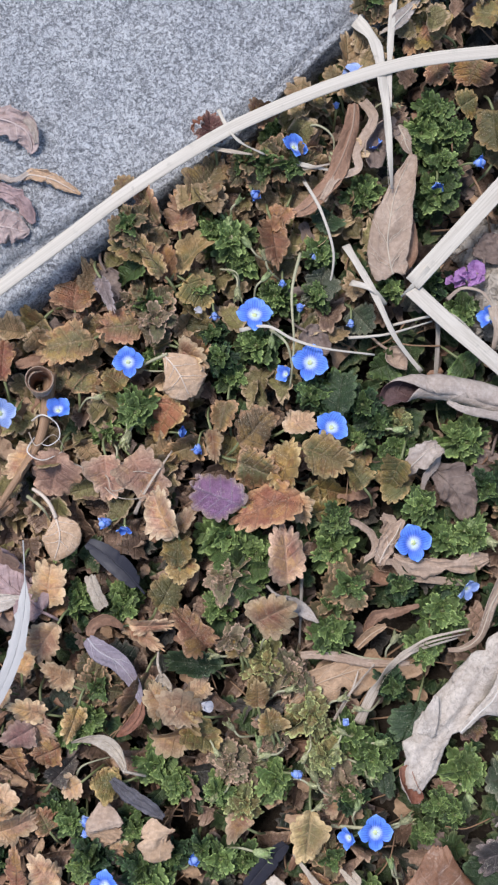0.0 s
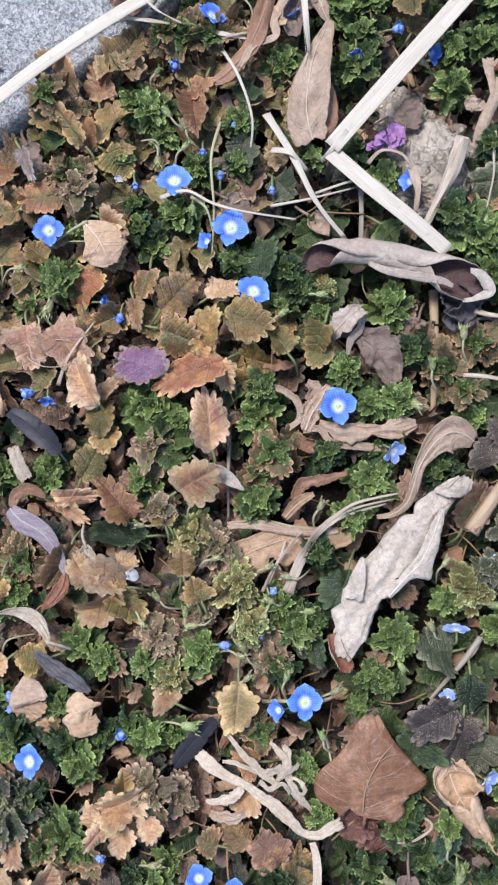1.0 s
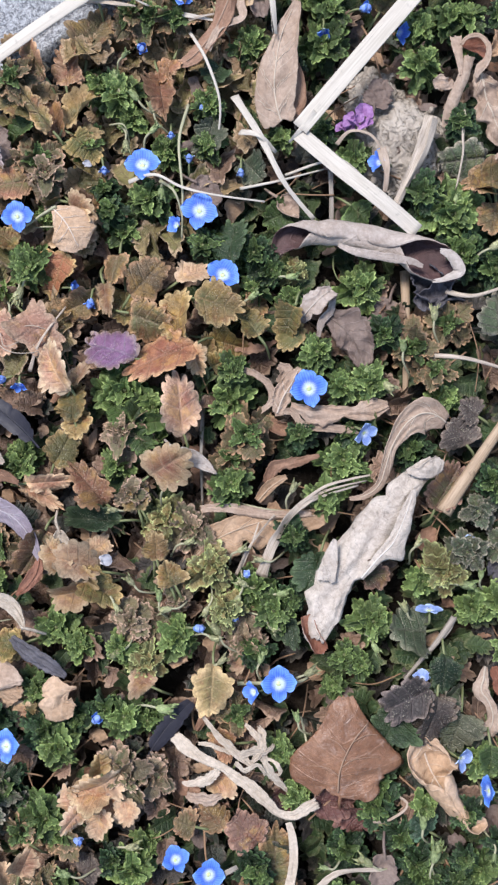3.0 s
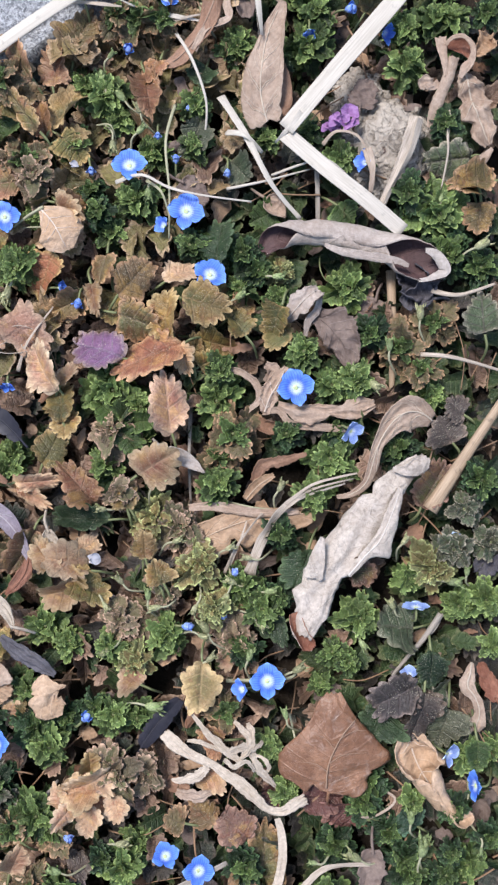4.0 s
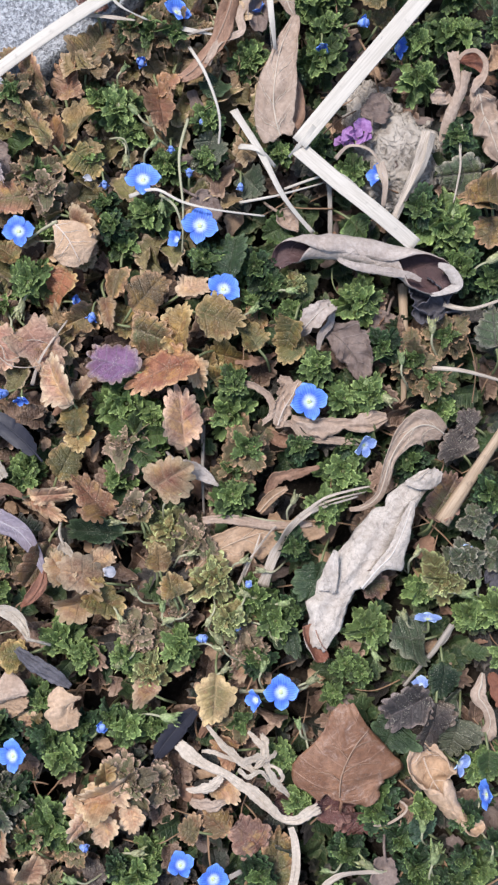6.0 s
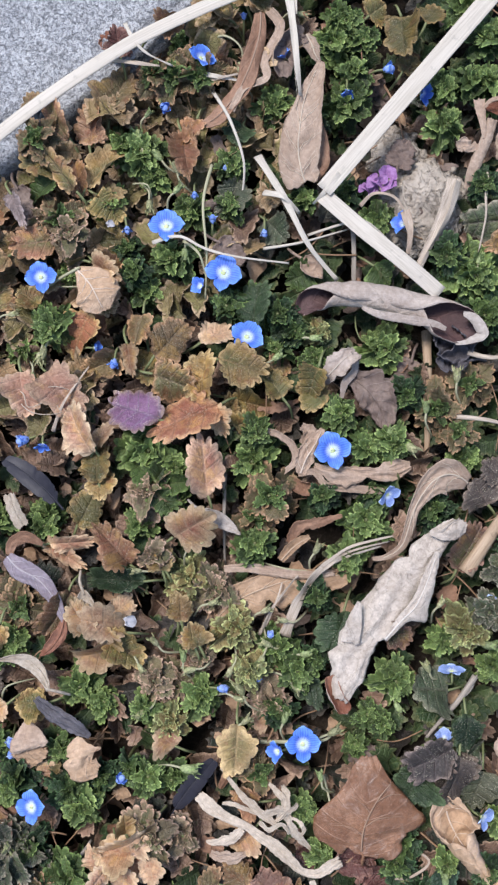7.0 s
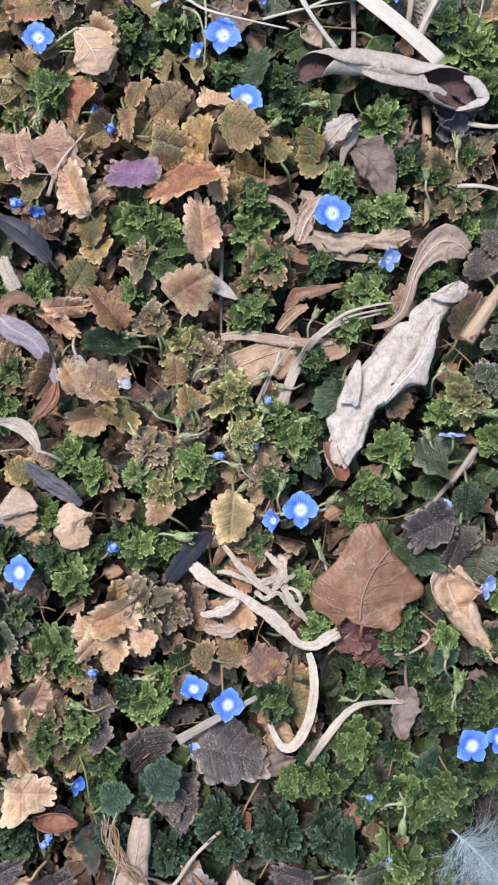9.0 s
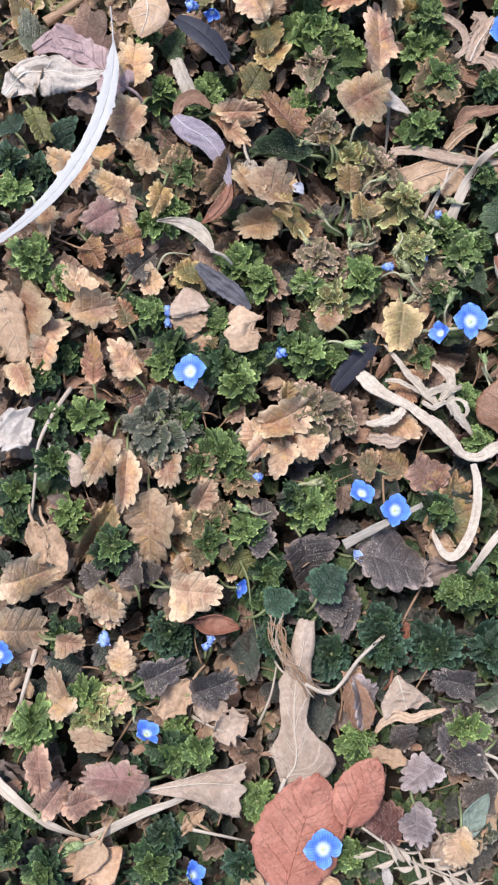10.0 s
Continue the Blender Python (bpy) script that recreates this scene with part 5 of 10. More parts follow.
sheet(wave, "strip", 'palebrown', 'brown', ((0.0112, -0.0051, 0.0120, 0.0005, 0.0007, 30, 0), (0.0149, -0.0046, 0.0128, 0.0008, 0.0008, 60, -20), (0.0176, -0.0075, 0.0128, 0.0008, 0.0008, 60, -20), (0.0234, -0.0082, 0.0125, 0.0008, 0.0012, 30, -20), (0.0315, -0.0090, 0.0118, 0.0005, 0.0007, 0, 0)), 1.0, 1.0, 1.2, 0.2, 0.06, (), 0, False)
sheet(wave, "curled_piece", 'brown', 'palebrown', ((0.0100, -0.0073, 0.0105, 0.0013, 0.0013, 60, 60), (0.0124, -0.0084, 0.0105, 0.0026, 0.0026, 110, 100), (0.0151, -0.0089, 0.0105, 0.0010, 0.0010, 40, 40)), 1.0, 0.8, 1.2, 0.15, 0.0, (), 0, False)

plate = dead_leaf(0.0077, -0.0330, 0.0105, 'tan', 'strips')
sheet(plate, "blade", 'tan', 'brown', ((-0.0097, -0.0413, 0.0095, 0.0013, 0.0018, 0, 0), (-0.0030, -0.0350, 0.0110, 0.0037, 0.0052, 10, -10), (0.0063, -0.0308, 0.0115, 0.0031, 0.0060, 20, -20), (0.0156, -0.0292, 0.0115, 0.0018, 0.0050, 30, -20), (0.0229, -0.0286, 0.0110, 0.0013, 0.0024, 20, 0)), 1.3, 1.0, 1.0, 0.16, 0.03, ((1, 0.42, 0.05, -0.6), (1, 0.72, 0.06, -0.4)), 4)
edge_strip = dead_leaf(0.0063, -0.0274, 0.0125, 'pinkpale', 'strips')
sheet(edge_strip, "blade", 'pinkpale', 'tan', ((-0.0059, -0.0273, 0.0120, 0.0007, 0.0008, 20, -10), (0.0010, -0.0269, 0.0128, 0.0010, 0.0013, 40, -30), (0.0103, -0.0284, 0.0128, 0.0008, 0.0013, 40, -30), (0.0198, -0.0279, 0.0122, 0.0005, 0.0008, 20, 0)), 1.0, 1.0, 1.0, 0.15, 0.05, (), 0, False)
knife = dead_leaf(0.0103, -0.0195, 0.0115, 'brown', 'curled')
sheet(knife, "blade", 'tan', 'brown', ((0.0074, -0.0255, 0.0105, 0.0010, 0.0008, 20, 0), (0.0103, -0.0222, 0.0115, 0.0018, 0.0010, 60, -10), (0.0140, -0.0198, 0.0115, 0.0007, 0.0005, 20, 0)), 1.0, 1.0, 1.0, 0.1, 0.0, (), 0)
sheet(knife, "toothed_margin", 'brown', 'rust', ((0.0095, -0.0214, 0.0115, 0.0010, 0.0007, 20, 0), (0.0115, -0.0178, 0.0125, 0.0018, 0.0012, 50, -20), (0.0162, -0.0162, 0.0125, 0.0010, 0.0013, 40, -20), (0.0216, -0.0148, 0.0115, 0.0004, 0.0004, 0, 0)), 1.0, 1.0, 1.2, 0.35, 0.0, (), 0, False)

shellback = dead_leaf(-0.0388, 0.0376, 0.0150, 'pinkpale', 'folded')
sheet(shellback, "blade", 'blush', 'tan', ((-0.0406, 0.0419, 0.0165, 0.0003, 0.0003, 0, 0), (-0.0388, 0.0401, 0.0178, 0.0029, 0.0018, -10, -10), (-0.0369, 0.0379, 0.0182, 0.0052, 0.0038, -25, -15), (-0.0356, 0.0357, 0.0182, 0.0058, 0.0048, -30, -15), (-0.0347, 0.0338, 0.0176, 0.0047, 0.0045, -30, -20), (-0.0338, 0.0321, 0.0165, 0.0016, 0.0018, -10, -10)), 1.5, 1.0, 0.6, 0.05, 0.0, ((-1, 0.4, 0.05, 0.12), (-1, 0.55, 0.05, 0.14), (-1, 0.7, 0.05, 0.14)), 3)
part("leaf_stalk", tube("leaf_stalk", [(-0.0006, 0.0042, 0.0025), (-0.0040, 0.0028, 0.0010), (-0.0085, 0.0008, -0.0020)], 0.0004, STRAW['palestem'], sides=5), shellback)

ridge = dead_leaf(-0.0501, -0.0671, 0.0130, 'blush', 'folded')
sheet(ridge, "blade", 'pinkpale', 'brown', ((-0.0506, -0.0624, 0.0150, 0.0007, 0.0010, 0, 0), (-0.0504, -0.0641, 0.0158, 0.0027, 0.0025, -10, -10), (-0.0502, -0.0660, 0.0164, 0.0040, 0.0040, -15, -15), (-0.0499, -0.0676, 0.0166, 0.0045, 0.0047, -10, -15), (-0.0497, -0.0683, 0.0162, 0.0037, 0.0042, 0, 0)), 1.3, 1.0, 0.6, 0.06, 0.0, (), 0, False)
sheet(ridge, "lower_half", 'tan', 'brown', ((-0.0497, -0.0675, 0.0152, 0.0037, 0.0040, 0, 0), (-0.0500, -0.0694, 0.0146, 0.0037, 0.0037, 10, 20), (-0.0505, -0.0715, 0.0138, 0.0025, 0.0030, 20, 30), (-0.0509, -0.0735, 0.0130, 0.0007, 0.0010, 0, 0)), 1.3, 1.0, 1.0, 0.14, 0.0, ((1, 0.5, 0.1, 0.2),), 0, False)
ridge_low = dead_leaf(-0.0378, -0.0695, 0.0130, 'blush', 'folded')
sheet(ridge_low, "blade", 'blush', 'brown', ((-0.0388, -0.0657, 0.0150, 0.0006, 0.0006, 0, 0), (-0.0389, -0.0674, 0.0160, 0.0030, 0.0022, -15, -20), (-0.0385, -0.0693, 0.0164, 0.0045, 0.0035, -20, -25), (-0.0378, -0.0710, 0.0162, 0.0045, 0.0047, -20, -30), (-0.0360, -0.0725, 0.0152, 0.0025, 0.0042, -10, -20), (-0.0342, -0.0732, 0.0144, 0.0007, 0.0017, 0, 0)), 1.3, 1.0, 1.2, 0.14, 0.0, ((-1, 0.75, 0.08, -0.5), (1, 0.45, 0.06, -0.3), (1, 0.7, 0.06, 0.25), (-1, 0.4, 0.05, 0.2)), 0, False)

horn = dead_leaf(0.0544, 0.0727, 0.0140, 'palebrown', 'tube')
sheet(horn, "rolled_stem", 'palebrown', 'brown', ((0.0502, 0.0618, 0.0130, 0.0008, 0.0008, -30, -30), (0.0514, 0.0662, 0.0150, 0.0017, 0.0017, -60, -60), (0.0530, 0.0702, 0.0160, 0.0017, 0.0017, -70, -70), (0.0543, 0.0734, 0.0165, 0.0018, 0.0018, -70, -70), (0.0553, 0.0771, 0.0168, 0.0014, 0.0014, -50, -50)), 1.0, 0.8, 0.7, 0.08, 0.0, (), 0, False)
sheet(horn, "strip", 'pinkpale', 'palebrown', ((0.0520, 0.0814, 0.0172, 0.0014, 0.0014, 0, 0), (0.0524, 0.0790, 0.0172, 0.0012, 0.0012, -20, -20), (0.0529, 0.0765, 0.0170, 0.0009, 0.0009, -30, -30), (0.0535, 0.0728, 0.0164, 0.0005, 0.0005, -20, -20)), 1.0, 1.0, 0.8, 0.10, 0.0, (), 0, False)
sheet(horn, "blade", 'rust', 'palebrown', ((0.0539, 0.0805, 0.0150, 0.0008, 0.0008, 20, 20), (0.0562, 0.0807, 0.0140, 0.0022, 0.0023, 70, 70), (0.0586, 0.0796, 0.0140, 0.0023, 0.0026, 80, 80), (0.0599, 0.0773, 0.0152, 0.0010, 0.0010, 40, 40)), 1.0, 1.0, 0.8, 0.10, 0.0, (), 0, False)
sheet(horn, "turned_edge", 'pinkpale', 'palebrown', ((0.0532, 0.0796, 0.0172, 0.0003, 0.0003, 0, 0), (0.0547, 0.0810, 0.0178, 0.0005, 0.0005, 0, -40), (0.0573, 0.0812, 0.0180, 0.0005, 0.0005, 0, -40), (0.0593, 0.0793, 0.0178, 0.0005, 0.0007, 0, -40), (0.0593, 0.0764, 0.0172, 0.0008, 0.0008, 0, -40), (0.0576, 0.0743, 0.0166, 0.0012, 0.0010, -20, -30), (0.0569, 0.0725, 0.0158, 0.0003, 0.0003, 0, 0)), 1.0, 1.0, 0.8, 0.16, 0.0, (), 0, False)
bit = dead_leaf(0.0498, 0.0714, 0.0140, 'pinkpale', 'crumpled')
sheet(bit, "blade", 'pinkpale', 'palebrown', ((0.0475, 0.0709, 0.0145, 0.0008, 0.0008, 30, 0), (0.0488, 0.0712, 0.0158, 0.0016, 0.0014, 60, 30), (0.0507, 0.0708, 0.0155, 0.0012, 0.0012, 20, -20), (0.0520, 0.0721, 0.0148, 0.0004, 0.0004, 0, 0)), 1.0, 1.0, 1.8, 0.3, 0.1, (), 0, False)
crinkle = dead_leaf(0.0610, 0.0657, 0.0130, 'palebrown', 'crumpled')
sheet(crinkle, "blade", 'palebrown', 'brown', ((0.0588, 0.0747, 0.0130, 0.0013, 0.0013, 0, 0), (0.0588, 0.0716, 0.0146, 0.0026, 0.0026, 30, -40), (0.0596, 0.0689, 0.0140, 0.0034, 0.0034, -20, -50), (0.0604, 0.0656, 0.0152, 0.0035, 0.0034, 30, -40), (0.0617, 0.0627, 0.0142, 0.0033, 0.0031, -20, -50), (0.0626, 0.0596, 0.0148, 0.0027, 0.0026, 20, -40), (0.0639, 0.0573, 0.0138, 0.0007, 0.0008, 0, 0)), 1.2, 1.0, 2.8, 0.26, 0.10, ((1, 0.35, 0.05, -0.4), (1, 0.65, 0.06, -0.5)), 2)
sheet(crinkle, "curled_tip", 'pinkpale', 'brown', ((0.0561, 0.0512, 0.0140, 0.0004, 0.0004, 0, 0), (0.0580, 0.0509, 0.0150, 0.0009, 0.0010, 10, -30), (0.0600, 0.0517, 0.0155, 0.0013, 0.0014, 10, -40), (0.0623, 0.0538, 0.0152, 0.0012, 0.0013, 10, -40), (0.0645, 0.0565, 0.0145, 0.0004, 0.0004, 0, 0)), 1.1, 1.0, 0.7, 0.06, 0.0, (), 0, False)
hung = dead_leaf(0.0603, -0.0713, 0.0130, 'palebrown', 'twisted')
sheet(hung, "blade", 'palebrown', 'brown', ((0.0597, -0.0628, 0.0130, 0.0005, 0.0005, 0, 0), (0.0590, -0.0652, 0.0142, 0.0012, 0.0013, 20, -30), (0.0584, -0.0679, 0.0146, 0.0017, 0.0021, 20, -40), (0.0602, -0.0705, 0.0146, 0.0012, 0.0013, 40, -40), (0.0612, -0.0739, 0.0142, 0.0012, 0.0013, 30, -40), (0.0606, -0.0769, 0.0138, 0.0020, 0.0017, 10, -20), (0.0605, -0.0786, 0.0132, 0.0010, 0.0013, 0, 0)), 1.1, 1.0, 1.6, 0.2, 0.06, (), 1)

kerb_curl = dead_leaf(-0.0762, 0.0930, 0.0142, 'rose', 'kerb')
sheet(kerb_curl, "blade", 'rose', 'mauvebrown', ((-0.0847, 0.0960, 0.0150, 0.0018, 0.0021, 10, 10), (-0.0805, 0.0950, 0.0158, 0.0029, 0.0034, 40, 20), (-0.0770, 0.0940, 0.0160, 0.0034, 0.0037, 60, 20), (-0.0740, 0.0921, 0.0158, 0.0031, 0.0034, 60, 10), (-0.0730, 0.0894, 0.0152, 0.0018, 0.0021, 30, 0), (-0.0734, 0.0877, 0.0146, 0.0005, 0.0005, 0, 0)), 1.2, 1.0, 2.6, 0.22, 0.06, ((-1, 0.5, 0.08, 0.3), (1, 0.6, 0.06, -0.4)), 2)
sheet(kerb_curl, "turned_edge", 'palepink', 'rose', ((-0.0769, 0.0960, 0.0156, 0.0004, 0.0004, 0, 0), (-0.0739, 0.0949, 0.0168, 0.0008, 0.0010, 30, -30), (-0.0720, 0.0923, 0.0168, 0.0008, 0.0012, 20, -40), (-0.0719, 0.0898, 0.0158, 0.0004, 0.0005, 0, 0)), 1.0, 1.0, 1.6, 0.2, 0.05, (), 0, False)
kerb_strip = dead_leaf(-0.0685, 0.0817, 0.0142, 'tan', 'kerb')
sheet(kerb_strip, "blade", 'blush', 'orange', ((-0.0749, 0.0815, 0.0148, 0.0004, 0.0004, 0, 0), (-0.0732, 0.0825, 0.0154, 0.0012, 0.0010, 20, -10), (-0.0700, 0.0821, 0.0156, 0.0016, 0.0014, 40, -20), (-0.0672, 0.0814, 0.0154, 0.0014, 0.0016, 30, -20), (-0.0643, 0.0800, 0.0150, 0.0010, 0.0012, 20, -10), (-0.0614, 0.0787, 0.0146, 0.0003, 0.0003, 0, 0)), 1.2, 1.0, 2.0, 0.30, 0.06, ((1, 0.45, 0.05, -0.5),), 2)
sheet(kerb_strip, "curled_end", 'palepink', 'pinkpale', ((-0.0842, 0.0828, 0.0148, 0.0007, 0.0007, -20, -20), (-0.0801, 0.0820, 0.0154, 0.0007, 0.0008, -30, -30), (-0.0768, 0.0812, 0.0156, 0.0005, 0.0007, -30, -30), (-0.0735, 0.0827, 0.0156, 0.0007, 0.0005, -20, -20)), 1.0, 1.0, 1.0, 0.2, 0.0, (), 0, False)
kerb_arch = dead_leaf(-0.0775, 0.0771, 0.0142, 'mauvebrown', 'kerb')
sheet(kerb_arch, "blade", 'mauvebrown', 'rust', ((-0.0827, 0.0786, 0.0150, 0.0013, 0.0013, 20, -20), (-0.0790, 0.0782, 0.0160, 0.0017, 0.0018, 40, -40), (-0.0757, 0.0766, 0.0164, 0.0018, 0.0020, 40, -50), (-0.0736, 0.0739, 0.0160, 0.0018, 0.0017, 20, -40), (-0.0719, 0.0713, 0.0150, 0.0005, 0.0005, 0, 0)), 1.0, 1.0, 2.4, 0.24, 0.06, ((-1, 0.5, 0.06, 0.4),), 2)
kerb_leaf = dead_leaf(-0.0779, 0.0701, 0.0142, 'rose', 'kerb')
sheet(kerb_leaf, "blade", 'rose', 'rust', ((-0.0837, 0.0709, 0.0148, 0.0021, 0.0021, 10, -10), (-0.0803, 0.0703, 0.0156, 0.0034, 0.0034, 30, -20), (-0.0771, 0.0699, 0.0158, 0.0037, 0.0034, 30, -30), (-0.0746, 0.0695, 0.0154, 0.0026, 0.0024, 20, -20), (-0.0729, 0.0695, 0.0146, 0.0005, 0.0005, 0, 0)), 1.3, 1.0, 2.4, 0.2, 0.04, ((1, 0.5, 0.06, -0.4),), 3)

sheath = dead_leaf(0.0094, 0.1187, 0.0150, 'pale', 'strips')
sheet(sheath, "blade", 'pale', 'palebrown', ((0.0094, 0.1182, 0.0185, 0.0007, 0.0007, 0, 0), (0.0112, 0.1208, 0.0180, 0.0018, 0.0016, 30, -20), (0.0136, 0.1237, 0.0170, 0.0012, 0.0012, 30, -20), (0.0160, 0.1269, 0.0160, 0.0003, 0.0003, 0, 0)), 1.2, 1.0, 0.9, 0.12, 0.05, (), 0)
spade = dead_leaf(-0.0635, -0.0013, 0.0140, 'blush', 'heart')
sheet(spade, "blade", 'blush', 'tan', ((-0.0640, 0.0034, 0.0160, 0.0004, 0.0004, 0, 0), (-0.0632, 0.0015, 0.0168, 0.0037, 0.0026, -15, -15), (-0.0626, -0.0007, 0.0172, 0.0050, 0.0042, -25, -25), (-0.0628, -0.0031, 0.0170, 0.0042, 0.0042, -25, -25), (-0.0635, -0.0053, 0.0164, 0.0022, 0.0026, -20, -20), (-0.0641, -0.0068, 0.0156, 0.0004, 0.0004, 0, 0)), 1.5, 1.0, 0.6, 0.04, 0.0, (), 3)
part("leaf_stalk", tube("leaf_stalk", [Vector(q) - spade.matrix_basis.translation for q in ((-0.0638, 0.0031, 0.0166), (-0.0650, 0.0059, 0.0170), (-0.0670, 0.0081, 0.0165), (-0.0698, 0.0095, 0.0145))], 0.0005, VEIN['blush'], sides=6), spade)
cream_strip = dead_leaf(-0.0541, -0.0142, 0.0135, 'cream', 'strips')
sheet(cream_strip, "blade", 'cream', 'palebrown', ((-0.0558, -0.0103, 0.0140, 0.0012, 0.0016, -20, -20), (-0.0544, -0.0138, 0.0148, 0.0016, 0.0018, -40, -30), (-0.0523, -0.0177, 0.0142, 0.0014, 0.0017, -20, -20)), 1.0, 1.0, 0.8, 0.15, 0.05, (), 0)

mauve_curl = dead_leaf(-0.0488, -0.0301, 0.0140, 'mauve', 'curled')
sheet(mauve_curl, "blade", 'mauve', 'brown', ((-0.0555, -0.0244, 0.0160, 0.0011, 0.0015, 0, -10), (-0.0527, -0.0271, 0.0170, 0.0027, 0.0027, 20, -30), (-0.0479, -0.0297, 0.0172, 0.0025, 0.0025, 40, -40), (-0.0444, -0.0340, 0.0168, 0.0016, 0.0020, 50, -40), (-0.0424, -0.0392, 0.0158, 0.0004, 0.0005, 0, 0)), 1.2, 1.0, 0.7, 0.06, 0.03, (), 2)
sheet(mauve_curl, "twisted_end", 'rust', 'brown', ((-0.0424, -0.0387, 0.0158, 0.0004, 0.0004, 0, 0), (-0.0432, -0.0421, 0.0156, 0.0015, 0.0017, -20, 50), (-0.0456, -0.0456, 0.0150, 0.0010, 0.0017, -20, 50), (-0.0482, -0.0475, 0.0140, 0.0002, 0.0002, 0, 0)), 1.0, 1.0, 0.7, 0.08, 0.03, (), 0)
sheet(mauve_curl, "arched_base", 'brown', 'rust', ((-0.0554, -0.0241, 0.0155, 0.0006, 0.0010, 0, 0), (-0.0543, -0.0214, 0.0165, 0.0012, 0.0015, 40, -30), (-0.0511, -0.0200, 0.0168, 0.0015, 0.0015, 40, -40), (-0.0475, -0.0216, 0.0158, 0.0004, 0.0005, 0, 0)), 1.0, 1.0, 0.7, 0.08, 0.03, (), 0, False)
wither = dead_leaf(-0.0422, -0.0614, 0.0125, 'charcoal', 'shrivelled')
sheet(wither, "blade", 'charcoal', 'greybrown', ((-0.0488, -0.0570, 0.0150, 0.0009, 0.0009, 30, 0), (-0.0449, -0.0604, 0.0152, 0.0019, 0.0022, 30, -50), (-0.0404, -0.0633, 0.0148, 0.0022, 0.0020, 40, -50), (-0.0365, -0.0661, 0.0135, 0.0005, 0.0006, 0, 0)), 1.0, 1.0, 2.0, 0.2, 0.16, (), 0, False)
pale_scrap = dead_leaf(-0.0835, -0.0158, 0.0140, 'bleached', 'crumpled')
sheet(pale_scrap, "blade", 'bleached', 'palebrown', ((-0.0931, -0.0219, 0.0150, 0.0012, 0.0012, -10, 0), (-0.0892, -0.0174, 0.0160, 0.0032, 0.0050, -20, -30), (-0.0831, -0.0161, 0.0165, 0.0037, 0.0055, -30, -20), (-0.0769, -0.0168, 0.0162, 0.0022, 0.0030, -20, -30), (-0.0706, -0.0153, 0.0160, 0.0002, 0.0004, 0, 0)), 1.3, 1.0, 2.0, 0.22, 0.02, ((1, 0.35, 0.05, -0.4),), 2)
plum_leaf = dead_leaf(-0.0815, -0.0087, 0.0130, 'mauvebrown', 'veined')
sheet(plum_leaf, "blade", 'mauvebrown', 'rust', ((-0.0875, -0.0109, 0.0140, 0.0012, 0.0012, 0, 0), (-0.0831, -0.0083, 0.0152, 0.0025, 0.0035, -40, 10), (-0.0781, -0.0086, 0.0156, 0.0047, 0.0042, -60, 0), (-0.0730, -0.0111, 0.0150, 0.0035, 0.0030, -40, 10), (-0.0693, -0.0124, 0.0140, 0.0007, 0.0007, 0, 0)), 1.3, 1.0, 1.0, 0.08, 0.0, (), 2)
crescent = dead_leaf(-0.0736, -0.1034, 0.0135, 'pinkpale', 'folded')
sheet(crescent, "blade", 'pinkpale', 'tan', ((-0.0753, -0.0999, 0.0150, 0.0006, 0.0007, -10, -10), (-0.0738, -0.1026, 0.0158, 0.0027, 0.0012, -40, -40), (-0.0730, -0.1054, 0.0155, 0.0022, 0.0012, -40, -40), (-0.0732, -0.1074, 0.0148, 0.0005, 0.0005, 0, 0)), 1.2, 1.0, 0.6, 0.04, 0.0, (), 0, False)
tall = dead_leaf(-0.0227, -0.1540, 0.0140, 'palebrown', 'rolled')
sheet(tall, "blade", 'palebrown', 'brown', ((-0.0249, -0.1698, 0.0145, 0.0002, 0.0002, 0, 0), (-0.0237, -0.1671, 0.0155, 0.0035, 0.0042, -10, -10), (-0.0223, -0.1641, 0.0160, 0.0077, 0.0084, -15, -20), (-0.0227, -0.1600, 0.0164, 0.0047, 0.0052, -20, -30), (-0.0232, -0.1563, 0.0166, 0.0029, 0.0031, -30, -30), (-0.0233, -0.1510, 0.0166, 0.0034, 0.0035, -30, -30), (-0.0231, -0.1468, 0.0166, 0.0033, 0.0035, -50, -40), (-0.0225, -0.1432, 0.0168, 0.0034, 0.0038, -90, -80), (-0.0219, -0.1389, 0.0170, 0.0036, 0.0041, -100, -100), (-0.0214, -0.1337, 0.0166, 0.0019, 0.0024, -60, -60)),
      1.4, 0.8, 0.8, 0.06, 0.0, ((1, 0.22, 0.06, 0.12), (-1, 0.64, 0.05, 0.2)), 4)
part("leaf_stalk", tube("leaf_stalk", [Vector(q) - tall.matrix_basis.translation for q in ((-0.0246, -0.1679, 0.0160), (-0.0253, -0.1706, 0.0150), (-0.0258, -0.1739, 0.0130))], 0.0005, VEIN['palebrown'], sides=5), tall)
bell = dead_leaf(0.0013, -0.1510, 0.0130, 'palebrown', 'folded')
sheet(bell, "blade", 'palebrown', 'darkplum', ((-0.0008, -0.1454, 0.0150, 0.0005, 0.0005, 0, 0), (-0.0004, -0.1470, 0.0162, 0.0017, 0.0025, -20, -30), (0.0003, -0.1491, 0.0166, 0.0037, 0.0045, -25, -30), (0.0009, -0.1513, 0.0164, 0.0052, 0.0052, -20, -25), (0.0014, -0.1526, 0.0158, 0.0055, 0.0050, 0, 0)), 1.4, 1.0, 1.1, 0.08, 0.0, (), 2)
